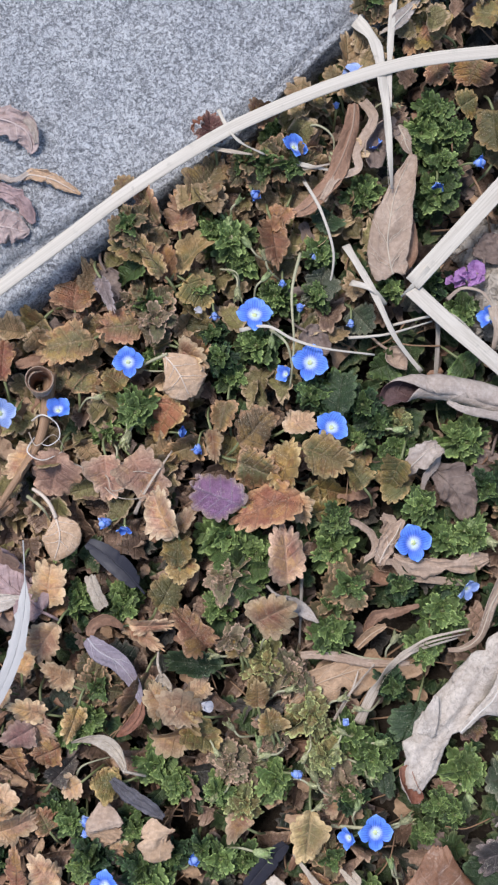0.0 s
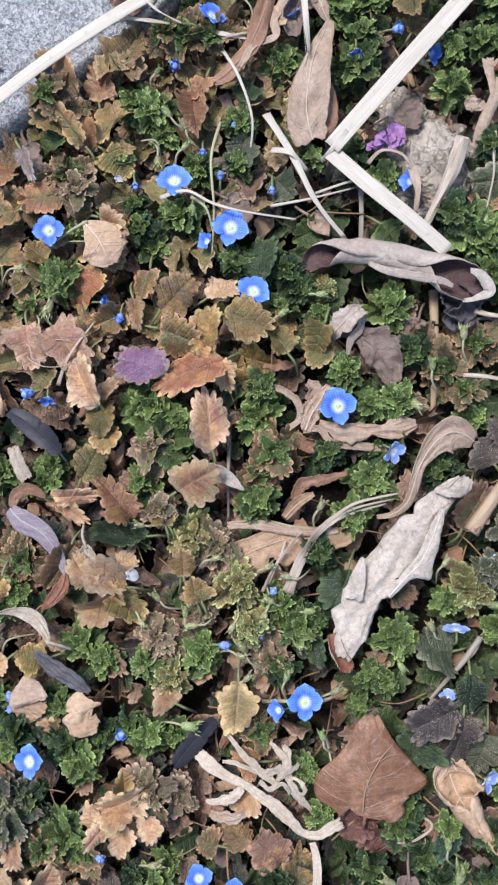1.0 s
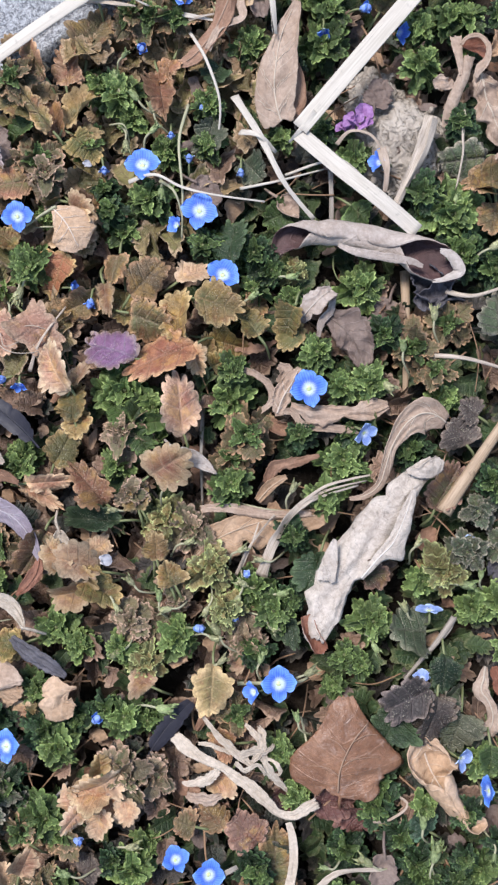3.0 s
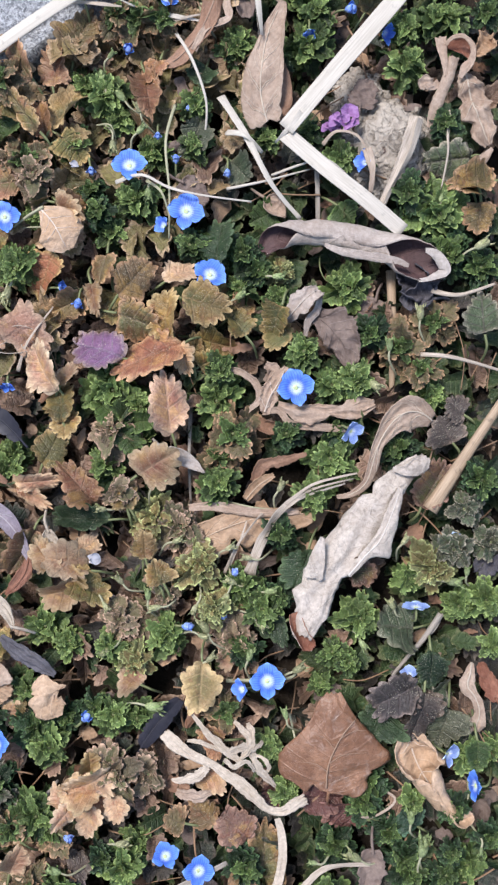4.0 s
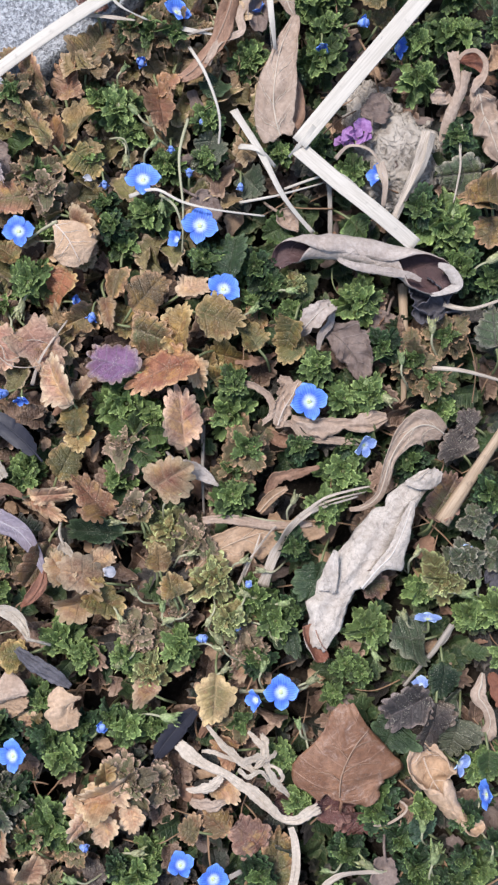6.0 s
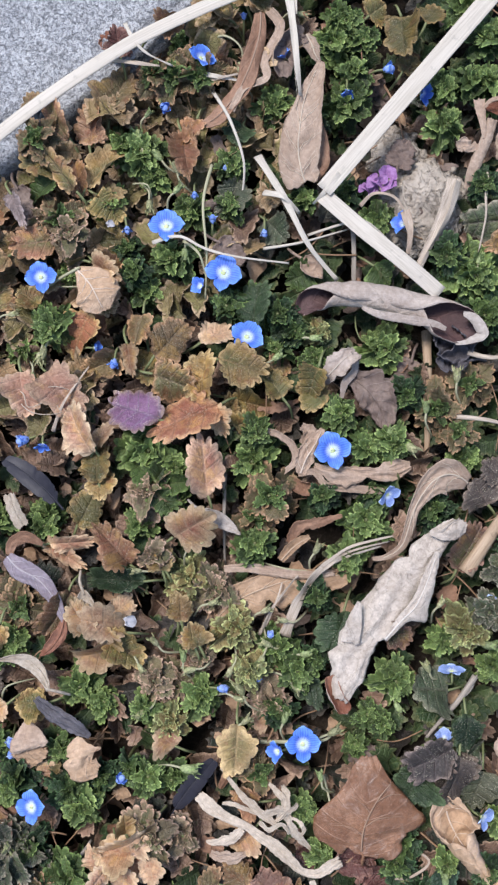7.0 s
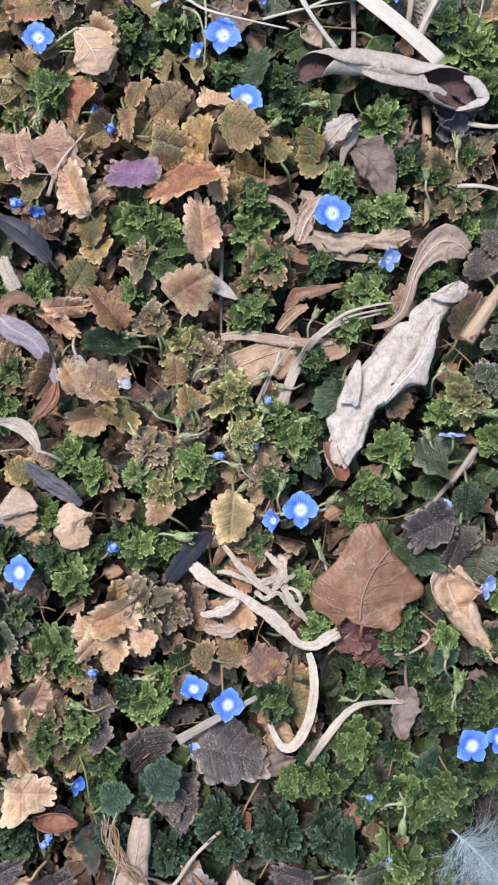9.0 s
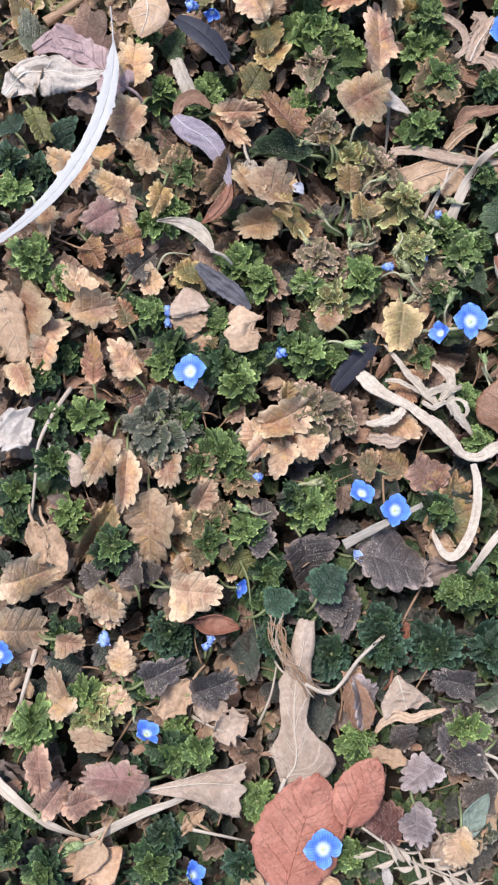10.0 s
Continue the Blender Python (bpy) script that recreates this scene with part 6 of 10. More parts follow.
sheet(bell, "turned_edge", 'blush', 'pinkpale', ((-0.0050, -0.1580, 0.0140, 0.0002, 0.0004, 0, 0), (-0.0034, -0.1555, 0.0152, 0.0009, 0.0010, 20, -20), (-0.0006, -0.1539, 0.0158, 0.0011, 0.0012, 30, -30), (0.0026, -0.1544, 0.0160, 0.0010, 0.0012, 20, -30), (0.0059, -0.1535, 0.0156, 0.0009, 0.0010, 10, -20), (0.0104, -0.1523, 0.0148, 0.0002, 0.0002, 0, 0)), 1.2, 1.0, 1.0, 0.18, 0.10, (), 0, False)
hanging = dead_leaf(-0.0093, -0.1519, 0.0130, 'brown', 'curled')
sheet(hanging, "blade", 'brown', 'pinkpale', ((-0.0120, -0.1451, 0.0140, 0.0006, 0.0007, 0, 0), (-0.0109, -0.1476, 0.0150, 0.0017, 0.0020, 20, 30), (-0.0095, -0.1509, 0.0150, 0.0032, 0.0035, 30, 50), (-0.0083, -0.1544, 0.0146, 0.0032, 0.0032, 40, 60), (-0.0070, -0.1577, 0.0138, 0.0010, 0.0010, 0, 0)), 1.6, 1.0, 1.2, 0.16, 0.0, (), 3)
skein = thing("tendril", pose(-0.0236, -0.1441, 0.0150), "matted brown leaf fibres wound over a dry leaf", "tendril", "dry straws")
rs = random.Random(12)
for k in range(18):
    run = [Vector(q) + Vector((rs.uniform(-1, 1), rs.uniform(-1, 1), rs.uniform(-0.3, 0.5))) * 0.0017 - skein.matrix_basis.translation for q in ((-0.0282, -0.1340, 0.0172), (-0.0276, -0.1378, 0.0176), (-0.0259, -0.1419, 0.0178), (-0.0229, -0.1455, 0.0180), (-0.0194, -0.1485, 0.0176))]
    part("fibre", tube("fibre", run, rs.choice((0.00010, 0.00014, 0.00022)), STRAW['twig'] if k % 3 else STRAW['palebrown'], sides=5), skein)
part("stalk", tube("stalk", [Vector(q) - skein.matrix_basis.translation for q in ((-0.0214, -0.1473, 0.0180), (-0.0164, -0.1492, 0.0176), (-0.0135, -0.1472, 0.0172), (-0.0102, -0.1423, 0.0172), (-0.0073, -0.1394, 0.0168), (-0.0041, -0.1367, 0.0158))], 0.00045, STRAW['palestraw'], sides=6), skein)
triangle = dead_leaf(-0.0407, -0.1716, 0.0130, 'palebrown', 'folded')
sheet(triangle, "blade", 'palebrown', 'brown', ((-0.0550, -0.1719, 0.0140, 0.0002, 0.0002, 0, 0), (-0.0474, -0.1703, 0.0148, 0.0012, 0.0027, 20, -10), (-0.0402, -0.1696, 0.0150, 0.0027, 0.0055, 20, -20), (-0.0330, -0.1700, 0.0145, 0.0052, 0.0080, 10, -20)), 1.4, 1.0, 1.0, 0.06, 0.0, (), 3)
leaf(-0.0517, -0.1280, -96, 0.0115, 0.0107, 'tn', 0.0150)

# ---- dry leaves ----
dry_leaf(-0.0454, -0.0547, 0.0150, 64, 0.0144, 0.0034, 120, 70, 20, 'lance', 'cream', 'curled', 0, 0.22)
dry_leaf(-0.0105, -0.0135, 0.0135, -124, 0.0103, 0.0035, 120, 60, 20, 'lance', 'pale', 'curled', 0)
dry_leaf(-0.0383, -0.0325, 0.0135, -170, 0.0079, 0.0044, 100, 30, 10, 'lance', 'cream', 'curled', 0)
dry_leaf(0.0119, 0.0453, 0.0125, -135, 0.0065, 0.0064, 160, 20, 0, 'lance', 'palebrown', 'folded', 0)
dry_leaf(-0.0552, 0.0617, 0.0120, -161, 0.0085, 0.0073, 140, 30, 10, 'torn', 'greybrown', 'crumpled', 0)
dry_leaf(-0.0079, 0.0491, 0.0125, -131, 0.0080, 0.0079, 60, 40, 0, 'torn', 'greybrown', 'crumpled', 0)
dry_leaf(0.0338, 0.0671, 0.0115, -21, 0.0072, 0.0093, 40, 20, 0, 'torn', 'greybrown', 'crumpled', 0)
dry_leaf(0.0453, 0.0299, 0.0105, -160, 0.0099, 0.0162, 200, 40, 40, 'torn', 'charcoal', 'shrivelled', 0)
dry_leaf(0.0512, 0.0219, 0.0105, 90, 0.0079, 0.0125, 180, 50, 40, 'torn', 'charcoal', 'shrivelled', 0)
dry_leaf(0.0383, 0.0221, 0.0085, 154, 0.0090, 0.0087, 80, 40, 0, 'torn', 'greybrown', 'crumpled', 0)
dry_leaf(-0.0091, -0.0591, 0.0085, 143, 0.0066, 0.0073, 90, 40, 10, 'torn', 'tan', 'crumpled', 0)
dry_leaf(0.0659, -0.0721, 0.0105, 23, 0.0099, 0.0053, 90, 40, 30, 'torn', 'rust', 'crumpled', 0)
dry_leaf(0.0652, 0.0836, 0.0115, 135, 0.0057, 0.0091, 150, 30, 30, 'torn', 'tan', 'crumpled', 0)
dry_leaf(0.0663, -0.0420, 0.0095, 64, 0.0059, 0.0088, 90, 40, 20, 'torn', 'charcoal', 'crumpled', 0)
dry_leaf(0.0370, -0.1056, 0.0125, 174, 0.0119, 0.0091, 80, 50, 20, 'torn', 'greybrown', 'folded', 0)
dry_leaf(0.0082, -0.1207, 0.0105, -9, 0.0076, 0.0108, 120, 60, 30, 'torn', 'tan', 'crumpled', 0)
dry_leaf(0.0094, -0.1254, 0.0115, 23, 0.0067, 0.0132, 200, 60, 40, 'torn', 'greybrown', 'shrivelled', 0)
dry_leaf(-0.0455, -0.1355, 0.0125, -96, 0.0101, 0.0057, 150, 30, 30, 'lance', 'rust', 'shrivelled', 0)
dry_leaf(0.0276, -0.1361, 0.0085, 77, 0.0053, 0.0085, 90, 50, 20, 'torn', 'brown', 'crumpled', 0)
dry_leaf(-0.0657, -0.1916, 0.0120, -43, 0.0100, 0.0084, 60, 20, 0, 'heart', 'orange', 'folded', 0)
dry_leaf(-0.0662, -0.1846, 0.0115, 125, 0.0085, 0.0080, 60, 20, 0, 'heart', 'tan', 'folded', 0)
dry_leaf(-0.0631, -0.1827, 0.0135, 147, 0.0100, 0.0066, 60, 20, 0, 'heart', 'tan', 'folded', 0)
dry_leaf(-0.0697, -0.0186, 0.0125, 112, 0.0106, 0.0086, 100, 50, 20, 'torn', 'greybrown', 'crumpled', 0)
dry_leaf(-0.0763, -0.1010, 0.0120, -136, 0.0075, 0.0074, -70, 40, 0, 'heart', 'white', 'folded', 0)
dry_leaf(-0.0814, -0.1155, 0.0135, -165, 0.0093, 0.0066, 150, 40, 30, 'torn', 'tan', 'twisted', 0)
dry_leaf(-0.0783, -0.1159, 0.0135, -157, 0.0110, 0.0066, 120, 40, 30, 'torn', 'tan', 'twisted', 0)
dry_leaf(-0.0455, -0.1489, 0.0125, 137, 0.0102, 0.0086, 60, 40, 10, 'torn', 'tan', 'crumpled', 0)
dry_leaf(-0.0377, -0.1550, 0.0115, 82, 0.0075, 0.0087, 60, 40, 10, 'torn', 'palebrown', 'crumpled', 0)
dry_leaf(-0.0478, -0.1503, 0.0120, -79, 0.0037, 0.0049, 120, 30, 10, 'heart', 'orange', 'curled', 0)
dry_leaf(-0.0902, -0.0931, 0.0125, -132, 0.0087, 0.0134, 50, 20, 10, 'torn', 'white', 'folded', 0)
dry_leaf(-0.0400, -0.1597, 0.0125, -62, 0.0082, 0.0089, 120, 30, 20, 'torn', 'palebrown', 'folded', 0)
dry_leaf(-0.0115, -0.1453, 0.0130, -109, 0.0034, 0.0071, 180, 30, 20, 'torn', 'orange', 'curled', 0)
dry_leaf(-0.0013, -0.1455, 0.0095, -17, 0.0119, 0.0073, 160, 60, 60, 'torn', 'rust', 'twisted', 0)
dry_leaf(-0.0427, -0.1797, 0.0105, 48, 0.0035, 0.0074, 70, 30, 10, 'torn', 'tan', 'crumpled', 0)
dry_leaf(-0.0063, -0.1623, 0.0125, -104, 0.0092, 0.0057, 60, 30, 10, 'torn', 'tan', 'crumpled', 0)
dry_leaf(-0.0240, -0.1917, 0.0150, -15, 0.0260, 0.0196, -40, 12, 0, 'serrate', 'red', 'serrate', 1)
dry_leaf(-0.0115, -0.1775, 0.0155, -25, 0.0161, 0.0113, -50, 12, 0, 'serrate', 'red', 'serrate', 1)
dry_leaf(-0.0296, -0.1930, 0.0095, -76, 0.0140, 0.0069, 90, 30, 0, 'torn', 'red', 'crumpled', 0)
dry_leaf(-0.0296, -0.1962, 0.0105, -25, 0.0080, 0.0062, 70, 30, 0, 'lance', 'pale', 'crumpled', 0)
dry_leaf(-0.0115, -0.1935, 0.0135, 44, 0.0074, 0.0055, 90, 60, 0, 'lance', 'orange', 'curled', 0)
dry_leaf(-0.0297, -0.1946, 0.0115, 12, 0.0073, 0.0055, 90, 30, 0, 'lance', 'tan', 'curled', 0)
dry_leaf(0.0199, -0.1815, 0.0115, -17, 0.0117, 0.0051, 60, 30, 0, 'torn', 'tan', 'crumpled', 0)
dry_leaf(0.0110, -0.1805, 0.0115, -151, 0.0083, 0.0102, 60, 30, 0, 'torn', 'palebrown', 'folded', 0)
dry_leaf(-0.0000, -0.1917, 0.0115, 17, 0.0050, 0.0023, 60, 30, 0, 'lance', 'pale', 'curled', 0)
dry_leaf(-0.0321, 0.0973, 0.0130, 126, 0.0048, 0.0059, 90, 60, 20, 'torn', 'rust', 'curled', 0)
dry_leaf(-0.0730, -0.0177, 0.0125, 36, 0.0048, 0.0074, 90, 30, 0, 'torn', 'white', 'crumpled', 0)
dry_leaf(0.0152, -0.1800, 0.0135, -30, 0.0110, 0.0056, 90, 30, 10, 'lance', 'greygreen', 'folded', 1)
dry_leaf(-0.0663, -0.0188, 0.0150, 53, 0.0213, 0.0125, -40, 20, 10, 'torn', 'mauvebrown', 'veined', 1)

# ---- straws ----
torn_straw = thing("straw", pose(0.0066, -0.0880, 0.0130), "torn pale straw with split ribbons tangled over dead leaves", "straw", "dry straws")
for top, knots, pleat in (
    ('chaff', ((-0.0112, -0.0791, 0.0135, 0.0010, 0.0013, 4, -4), (-0.0089, -0.0814, 0.0140, 0.0016, 0.0017, 9, -9), (-0.0056, -0.0839, 0.0144, 0.0014, 0.0013, 13, -13), (-0.0004, -0.0860, 0.0148, 0.0009, 0.0009, 13, -13), (0.0034, -0.0884, 0.0150, 0.0012, 0.0012, 9, -9), (0.0070, -0.0907, 0.0150, 0.0014, 0.0014, 4, -9), (0.0097, -0.0937, 0.0148, 0.0013, 0.0012, 4, -13), (0.0125, -0.0962, 0.0144, 0.0009, 0.0009, 0, -18), (0.0158, -0.0966, 0.0146, 0.0010, 0.0012, -9, 9), (0.0185, -0.0952, 0.0150, 0.0014, 0.0014, -4, 4), (0.0215, -0.0937, 0.0148, 0.0013, 0.0014, 0, 0)), 0.04),
    ('chaff', ((-0.0062, -0.0728, 0.0150, 0.0003, 0.0003, 0, 0), (-0.0034, -0.0759, 0.0156, 0.0005, 0.0005, 9, -9), (-0.0004, -0.0794, 0.0158, 0.0008, 0.0008, 13, -9), (0.0031, -0.0825, 0.0156, 0.0009, 0.0009, 4, -13), (0.0063, -0.0855, 0.0148, 0.0007, 0.0005, 0, 0)), 0.05),
    ('chaff', ((-0.0058, -0.0806, 0.0150, 0.0003, 0.0003, 0, 0), (-0.0029, -0.0807, 0.0156, 0.0005, 0.0005, 0, -13), (0.0001, -0.0819, 0.0154, 0.0004, 0.0004, 0, 0), (0.0026, -0.0831, 0.0150, 0.0003, 0.0003, 0, 0)), 0.0),
    ('chaff', ((-0.0095, -0.0901, 0.0130, 0.0003, 0.0004, 0, 0), (-0.0064, -0.0900, 0.0138, 0.0010, 0.0009, 9, -9), (-0.0034, -0.0889, 0.0142, 0.0013, 0.0012, 13, -13), (-0.0013, -0.0865, 0.0144, 0.0008, 0.0009, 0, 0)), 0.04),
    ('palebrown', ((-0.0086, -0.0932, 0.0120, 0.0007, 0.0007, 0, 0), (-0.0063, -0.0937, 0.0126, 0.0012, 0.0012, 9, -4), (-0.0029, -0.0940, 0.0126, 0.0012, 0.0012, 13, -9), (0.0006, -0.0930, 0.0118, 0.0004, 0.0004, 0, 0)), 0.06),
    ('chaff', ((0.0048, -0.0762, 0.0145, 0.0004, 0.0004, 0, 0), (0.0068, -0.0777, 0.0158, 0.0007, 0.0007, 18, -9), (0.0085, -0.0797, 0.0160, 0.0008, 0.0008, 22, -13), (0.0092, -0.0832, 0.0152, 0.0007, 0.0007, 0, 0)), 0.08),
    ('chaff', ((0.0080, -0.0766, 0.0145, 0.0003, 0.0004, 0, 0), (0.0088, -0.0784, 0.0160, 0.0009, 0.0009, 22, -18), (0.0085, -0.0816, 0.0162, 0.0009, 0.0010, 13, -22), (0.0066, -0.0845, 0.0152, 0.0005, 0.0005, 0, 0)), 0.10),
    ('cream', ((0.0030, -0.0839, 0.0150, 0.0007, 0.0007, 0, 0), (0.0065, -0.0819, 0.0160, 0.0010, 0.0009, 13, -18), (0.0099, -0.0818, 0.0160, 0.0008, 0.0007, 9, -9), (0.0115, -0.0807, 0.0150, 0.0003, 0.0003, 0, 0)), 0.08),
    ('cream', ((0.0089, -0.0833, 0.0150, 0.0007, 0.0007, 0, 0), (0.0104, -0.0864, 0.0150, 0.0009, 0.0010, 18, -13), (0.0122, -0.0891, 0.0144, 0.0009, 0.0008, 13, -13), (0.0149, -0.0917, 0.0134, 0.0003, 0.0003, 0, 0)), 0.10),
    ('chaff', ((0.0101, -0.0838, 0.0150, 0.0003, 0.0003, 0, 0), (0.0121, -0.0847, 0.0158, 0.0004, 0.0004, 9, 0), (0.0128, -0.0869, 0.0152, 0.0004, 0.0003, 9, 0), (0.0116, -0.0882, 0.0144, 0.0001, 0.0001, 0, 0)), 0.0),
    ('cream', ((0.0026, -0.0849, 0.0150, 0.0003, 0.0003, 0, 0), (0.0050, -0.0861, 0.0160, 0.0005, 0.0005, 13, 0), (0.0078, -0.0850, 0.0160, 0.0005, 0.0004, 13, 0), (0.0097, -0.0875, 0.0150, 0.0003, 0.0003, 0, 0)), 0.05)):
    sheet(torn_straw, "strip", top, 'cream', knots, 1.2, 1.0, 2.0, 0.34, pleat, (), 0, False)
sheet(torn_straw, "strip", 'chaff', 'cream', ((0.0149, -0.0982, 0.0146, 0.0006, 0.0007, 0, 0), (0.0158, -0.1017, 0.0146, 0.0009, 0.0009, 10, -10), (0.0161, -0.1061, 0.0144, 0.0010, 0.0010, 20, -20), (0.0154, -0.1112, 0.0144, 0.0011, 0.0010, 30, -20), (0.0138, -0.1156, 0.0146, 0.0011, 0.0011, 30, -30), (0.0115, -0.1187, 0.0148, 0.0010, 0.0011, 20, -40), (0.0090, -0.1186, 0.0148, 0.0009, 0.0009, 20, -30), (0.0072, -0.1159, 0.0144, 0.0006, 0.0007, 10, -10), (0.0061, -0.1132, 0.0136, 0.0005, 0.0005, 0, 0)), 1.2, 1.0, 0.8, 0.10, 0.03, (), 0, False)
straw('straw', 'straw', 0.0032, 0.16, (-0.0855, 0.0492, 0.0195), (-0.0655, 0.0654, 0.0195), (-0.0492, 0.0786, 0.0195), (-0.0329, 0.0899, 0.0195), (-0.0215, 0.0964, 0.0195), (-0.0024, 0.1050, 0.0195), (0.0167, 0.1110, 0.0195), (0.0437, 0.1148, 0.0195))
straw('straw', 'straw', 0.0009, 0.5, (-0.0097, 0.0846, 0.0135), (-0.0053, 0.0763, 0.0170), (-0.0020, 0.0664, 0.0170), (-0.0026, 0.0583, 0.0135))
straw('bent_grass', 'palestem', 0.0008, 0.6, (-0.0095, 0.0670, 0.0135), (-0.0113, 0.0572, 0.0170), (-0.0104, 0.0454, 0.0170), (-0.0108, 0.0356, 0.0135))
straw('bent_grass', 'straw', 0.0009, 0.4, (-0.0230, 0.0481, 0.0155), (-0.0166, 0.0488, 0.0190), (-0.0105, 0.0460, 0.0190), (-0.0031, 0.0442, 0.0190), (0.0085, 0.0436, 0.0155))
straw('bent_grass', 'palestem', 0.0008, 0.4, (-0.0160, 0.0488, 0.0145), (-0.0121, 0.0451, 0.0180), (-0.0105, 0.0400, 0.0145))
straw('straw', 'straw', 0.0021, 0.2, (0.0012, 0.0694, 0.0125), (0.0072, 0.0589, 0.0160), (0.0131, 0.0477, 0.0160), (0.0200, 0.0403, 0.0125))
straw('straw', 'straw', 0.0017, 0.3, (0.0026, 0.0605, 0.0135), (0.0071, 0.0586, 0.0170), (0.0110, 0.0557, 0.0135))
straw('straw', 'straw', 0.0008, 0.6, (0.0027, 0.0478, 0.0115), (0.0112, 0.0485, 0.0150), (0.0222, 0.0524, 0.0115))
straw('straw', 'straw', 0.0007, 0.6, (0.0132, 0.0513, 0.0105), (0.0217, 0.0533, 0.0140), (0.0269, 0.0536, 0.0140), (0.0348, 0.0477, 0.0105))
straw('straw', 'greystraw', 0.0018, 0.25, (0.0226, 0.0648, 0.0065), (0.0240, 0.0513, 0.0100), (0.0245, 0.0392, 0.0065))
straw('straw', 'straw', 0.0043, 0.045, (0.0547, 0.1052, 0.0185), (0.0421, 0.0903, 0.0185), (0.0277, 0.0734, 0.0182), (0.0164, 0.0601, 0.0172))
straw('straw', 'straw', 0.0016, 0.10, (0.0200, 0.0638, 0.0178), (0.0169, 0.0601, 0.0172), (0.0140, 0.0571, 0.0165))
straw('straw', 'straw', 0.0039, 0.045, (0.0159, 0.0595, 0.0165), (0.0254, 0.0514, 0.0166), (0.0346, 0.0442, 0.0164), (0.0437, 0.0369, 0.0150))
straw('straw', 'palestraw', 0.0034, 0.07, (0.0465, 0.0633, 0.0165), (0.0447, 0.0574, 0.0165), (0.0419, 0.0504, 0.0155), (0.0386, 0.0431, 0.0140))
straw('straw', 'greystraw', 0.0016, 0.10, (0.0474, 0.0625, 0.0170), (0.0455, 0.0554, 0.0168), (0.0415, 0.0478, 0.0155), (0.0391, 0.0426, 0.0140))
straw('straw', 'palebrown', 0.0009, 0.12, (0.0250, 0.0571, 0.0150), (0.0279, 0.0595, 0.0170), (0.0325, 0.0588, 0.0170), (0.0351, 0.0553, 0.0168), (0.0364, 0.0510, 0.0160))
straw('straw', 'palebrown', 0.0022, 0.07, (0.0351, 0.0556, 0.0168), (0.0364, 0.0508, 0.0165), (0.0362, 0.0459, 0.0145))
straw('straw', 'palestraw', 0.0029, 0.07, (0.0082, -0.0428, 0.0125), (0.0110, -0.0350, 0.0145), (0.0141, -0.0294, 0.0150), (0.0183, -0.0255, 0.0150), (0.0233, -0.0225, 0.0145))
straw('straw', 'palestraw', 0.0009, 0.1, (0.0165, -0.0264, 0.0152), (0.0225, -0.0220, 0.0156), (0.0284, -0.0202, 0.0154), (0.0331, -0.0192, 0.0145))
straw('straw', 'palestraw', 0.0008, 0.1, (0.0175, -0.0263, 0.0150), (0.0232, -0.0228, 0.0152), (0.0323, -0.0205, 0.0142))
straw('straw', 'greystraw', 0.0009, 0.1, (0.0161, -0.0271, 0.0148), (0.0220, -0.0242, 0.0150), (0.0305, -0.0216, 0.0138))
straw('straw', 'palestraw', 0.0008, 0.2, (0.0024, -0.0427, 0.0115), (0.0053, -0.0363, 0.0135), (0.0100, -0.0299, 0.0140), (0.0113, -0.0286, 0.0135))
straw('straw', 'palestraw', 0.0007, 0.2, (0.0037, -0.0408, 0.0115), (0.0063, -0.0345, 0.0138), (0.0076, -0.0303, 0.0130))
straw('straw', 'straw', 0.0010, 0.12, (-0.0299, 0.0993, 0.0155), (-0.0273, 0.0936, 0.0195), (-0.0242, 0.0905, 0.0195), (-0.0186, 0.0889, 0.0165))
straw('straw', 'palestraw', 0.0012, 0.12, (-0.0334, 0.0902, 0.0165), (-0.0269, 0.0890, 0.0178), (-0.0216, 0.0887, 0.0170))
straw('straw', 'straw', 0.0013, 0.1, (-0.0139, 0.0882, 0.0150), (-0.0088, 0.0869, 0.0158), (-0.0029, 0.0864, 0.0145))
straw('straw', 'palestraw', 0.0008, 0.12, (-0.0099, 0.0862, 0.0150), (-0.0062, 0.0868, 0.0160), (-0.0020, 0.0880, 0.0150))
straw('straw', 'straw', 0.0031, 0.10, (0.0012, 0.1209, 0.0165), (0.0056, 0.1147, 0.0190), (0.0078, 0.1051, 0.0192), (0.0093, 0.0948, 0.0192), (0.0108, 0.0816, 0.0180))
straw('straw', 'straw', 0.0020, 0.10, (0.0101, 0.1299, 0.0165), (0.0093, 0.1198, 0.0185), (0.0091, 0.1104, 0.0190), (0.0095, 0.1001, 0.0188))
straw('straw', 'palestraw', 0.0010, 0.12, (0.0069, 0.1182, 0.0160), (0.0089, 0.1187, 0.0180), (0.0141, 0.1216, 0.0160))
straw('stick', 'stick', 0.0025, 0.6, (0.0420, 0.0293, 0.0065), (0.0419, 0.0139, 0.0100), (0.0421, -0.0033, 0.0065))
straw('straw', 'palestraw', 0.0013, 0.5, (0.0459, 0.0087, 0.0115), (0.0548, 0.0077, 0.0150), (0.0678, 0.0047, 0.0115))
straw('stick', 'stick', 0.0039, 0.7, (0.0499, -0.0276, 0.0140), (0.0575, -0.0162, 0.0140), (0.0693, 0.0015, 0.0140))
straw('straw', 'palestraw', 0.0009, 0.4, (-0.0461, 0.0044, 0.0125), (-0.0430, 0.0109, 0.0160), (-0.0379, 0.0196, 0.0125))
straw('straw', 'greystraw', 0.0011, 0.5, (-0.0060, -0.0036, 0.0055), (-0.0061, -0.0156, 0.0090), (-0.0059, -0.0268, 0.0055))
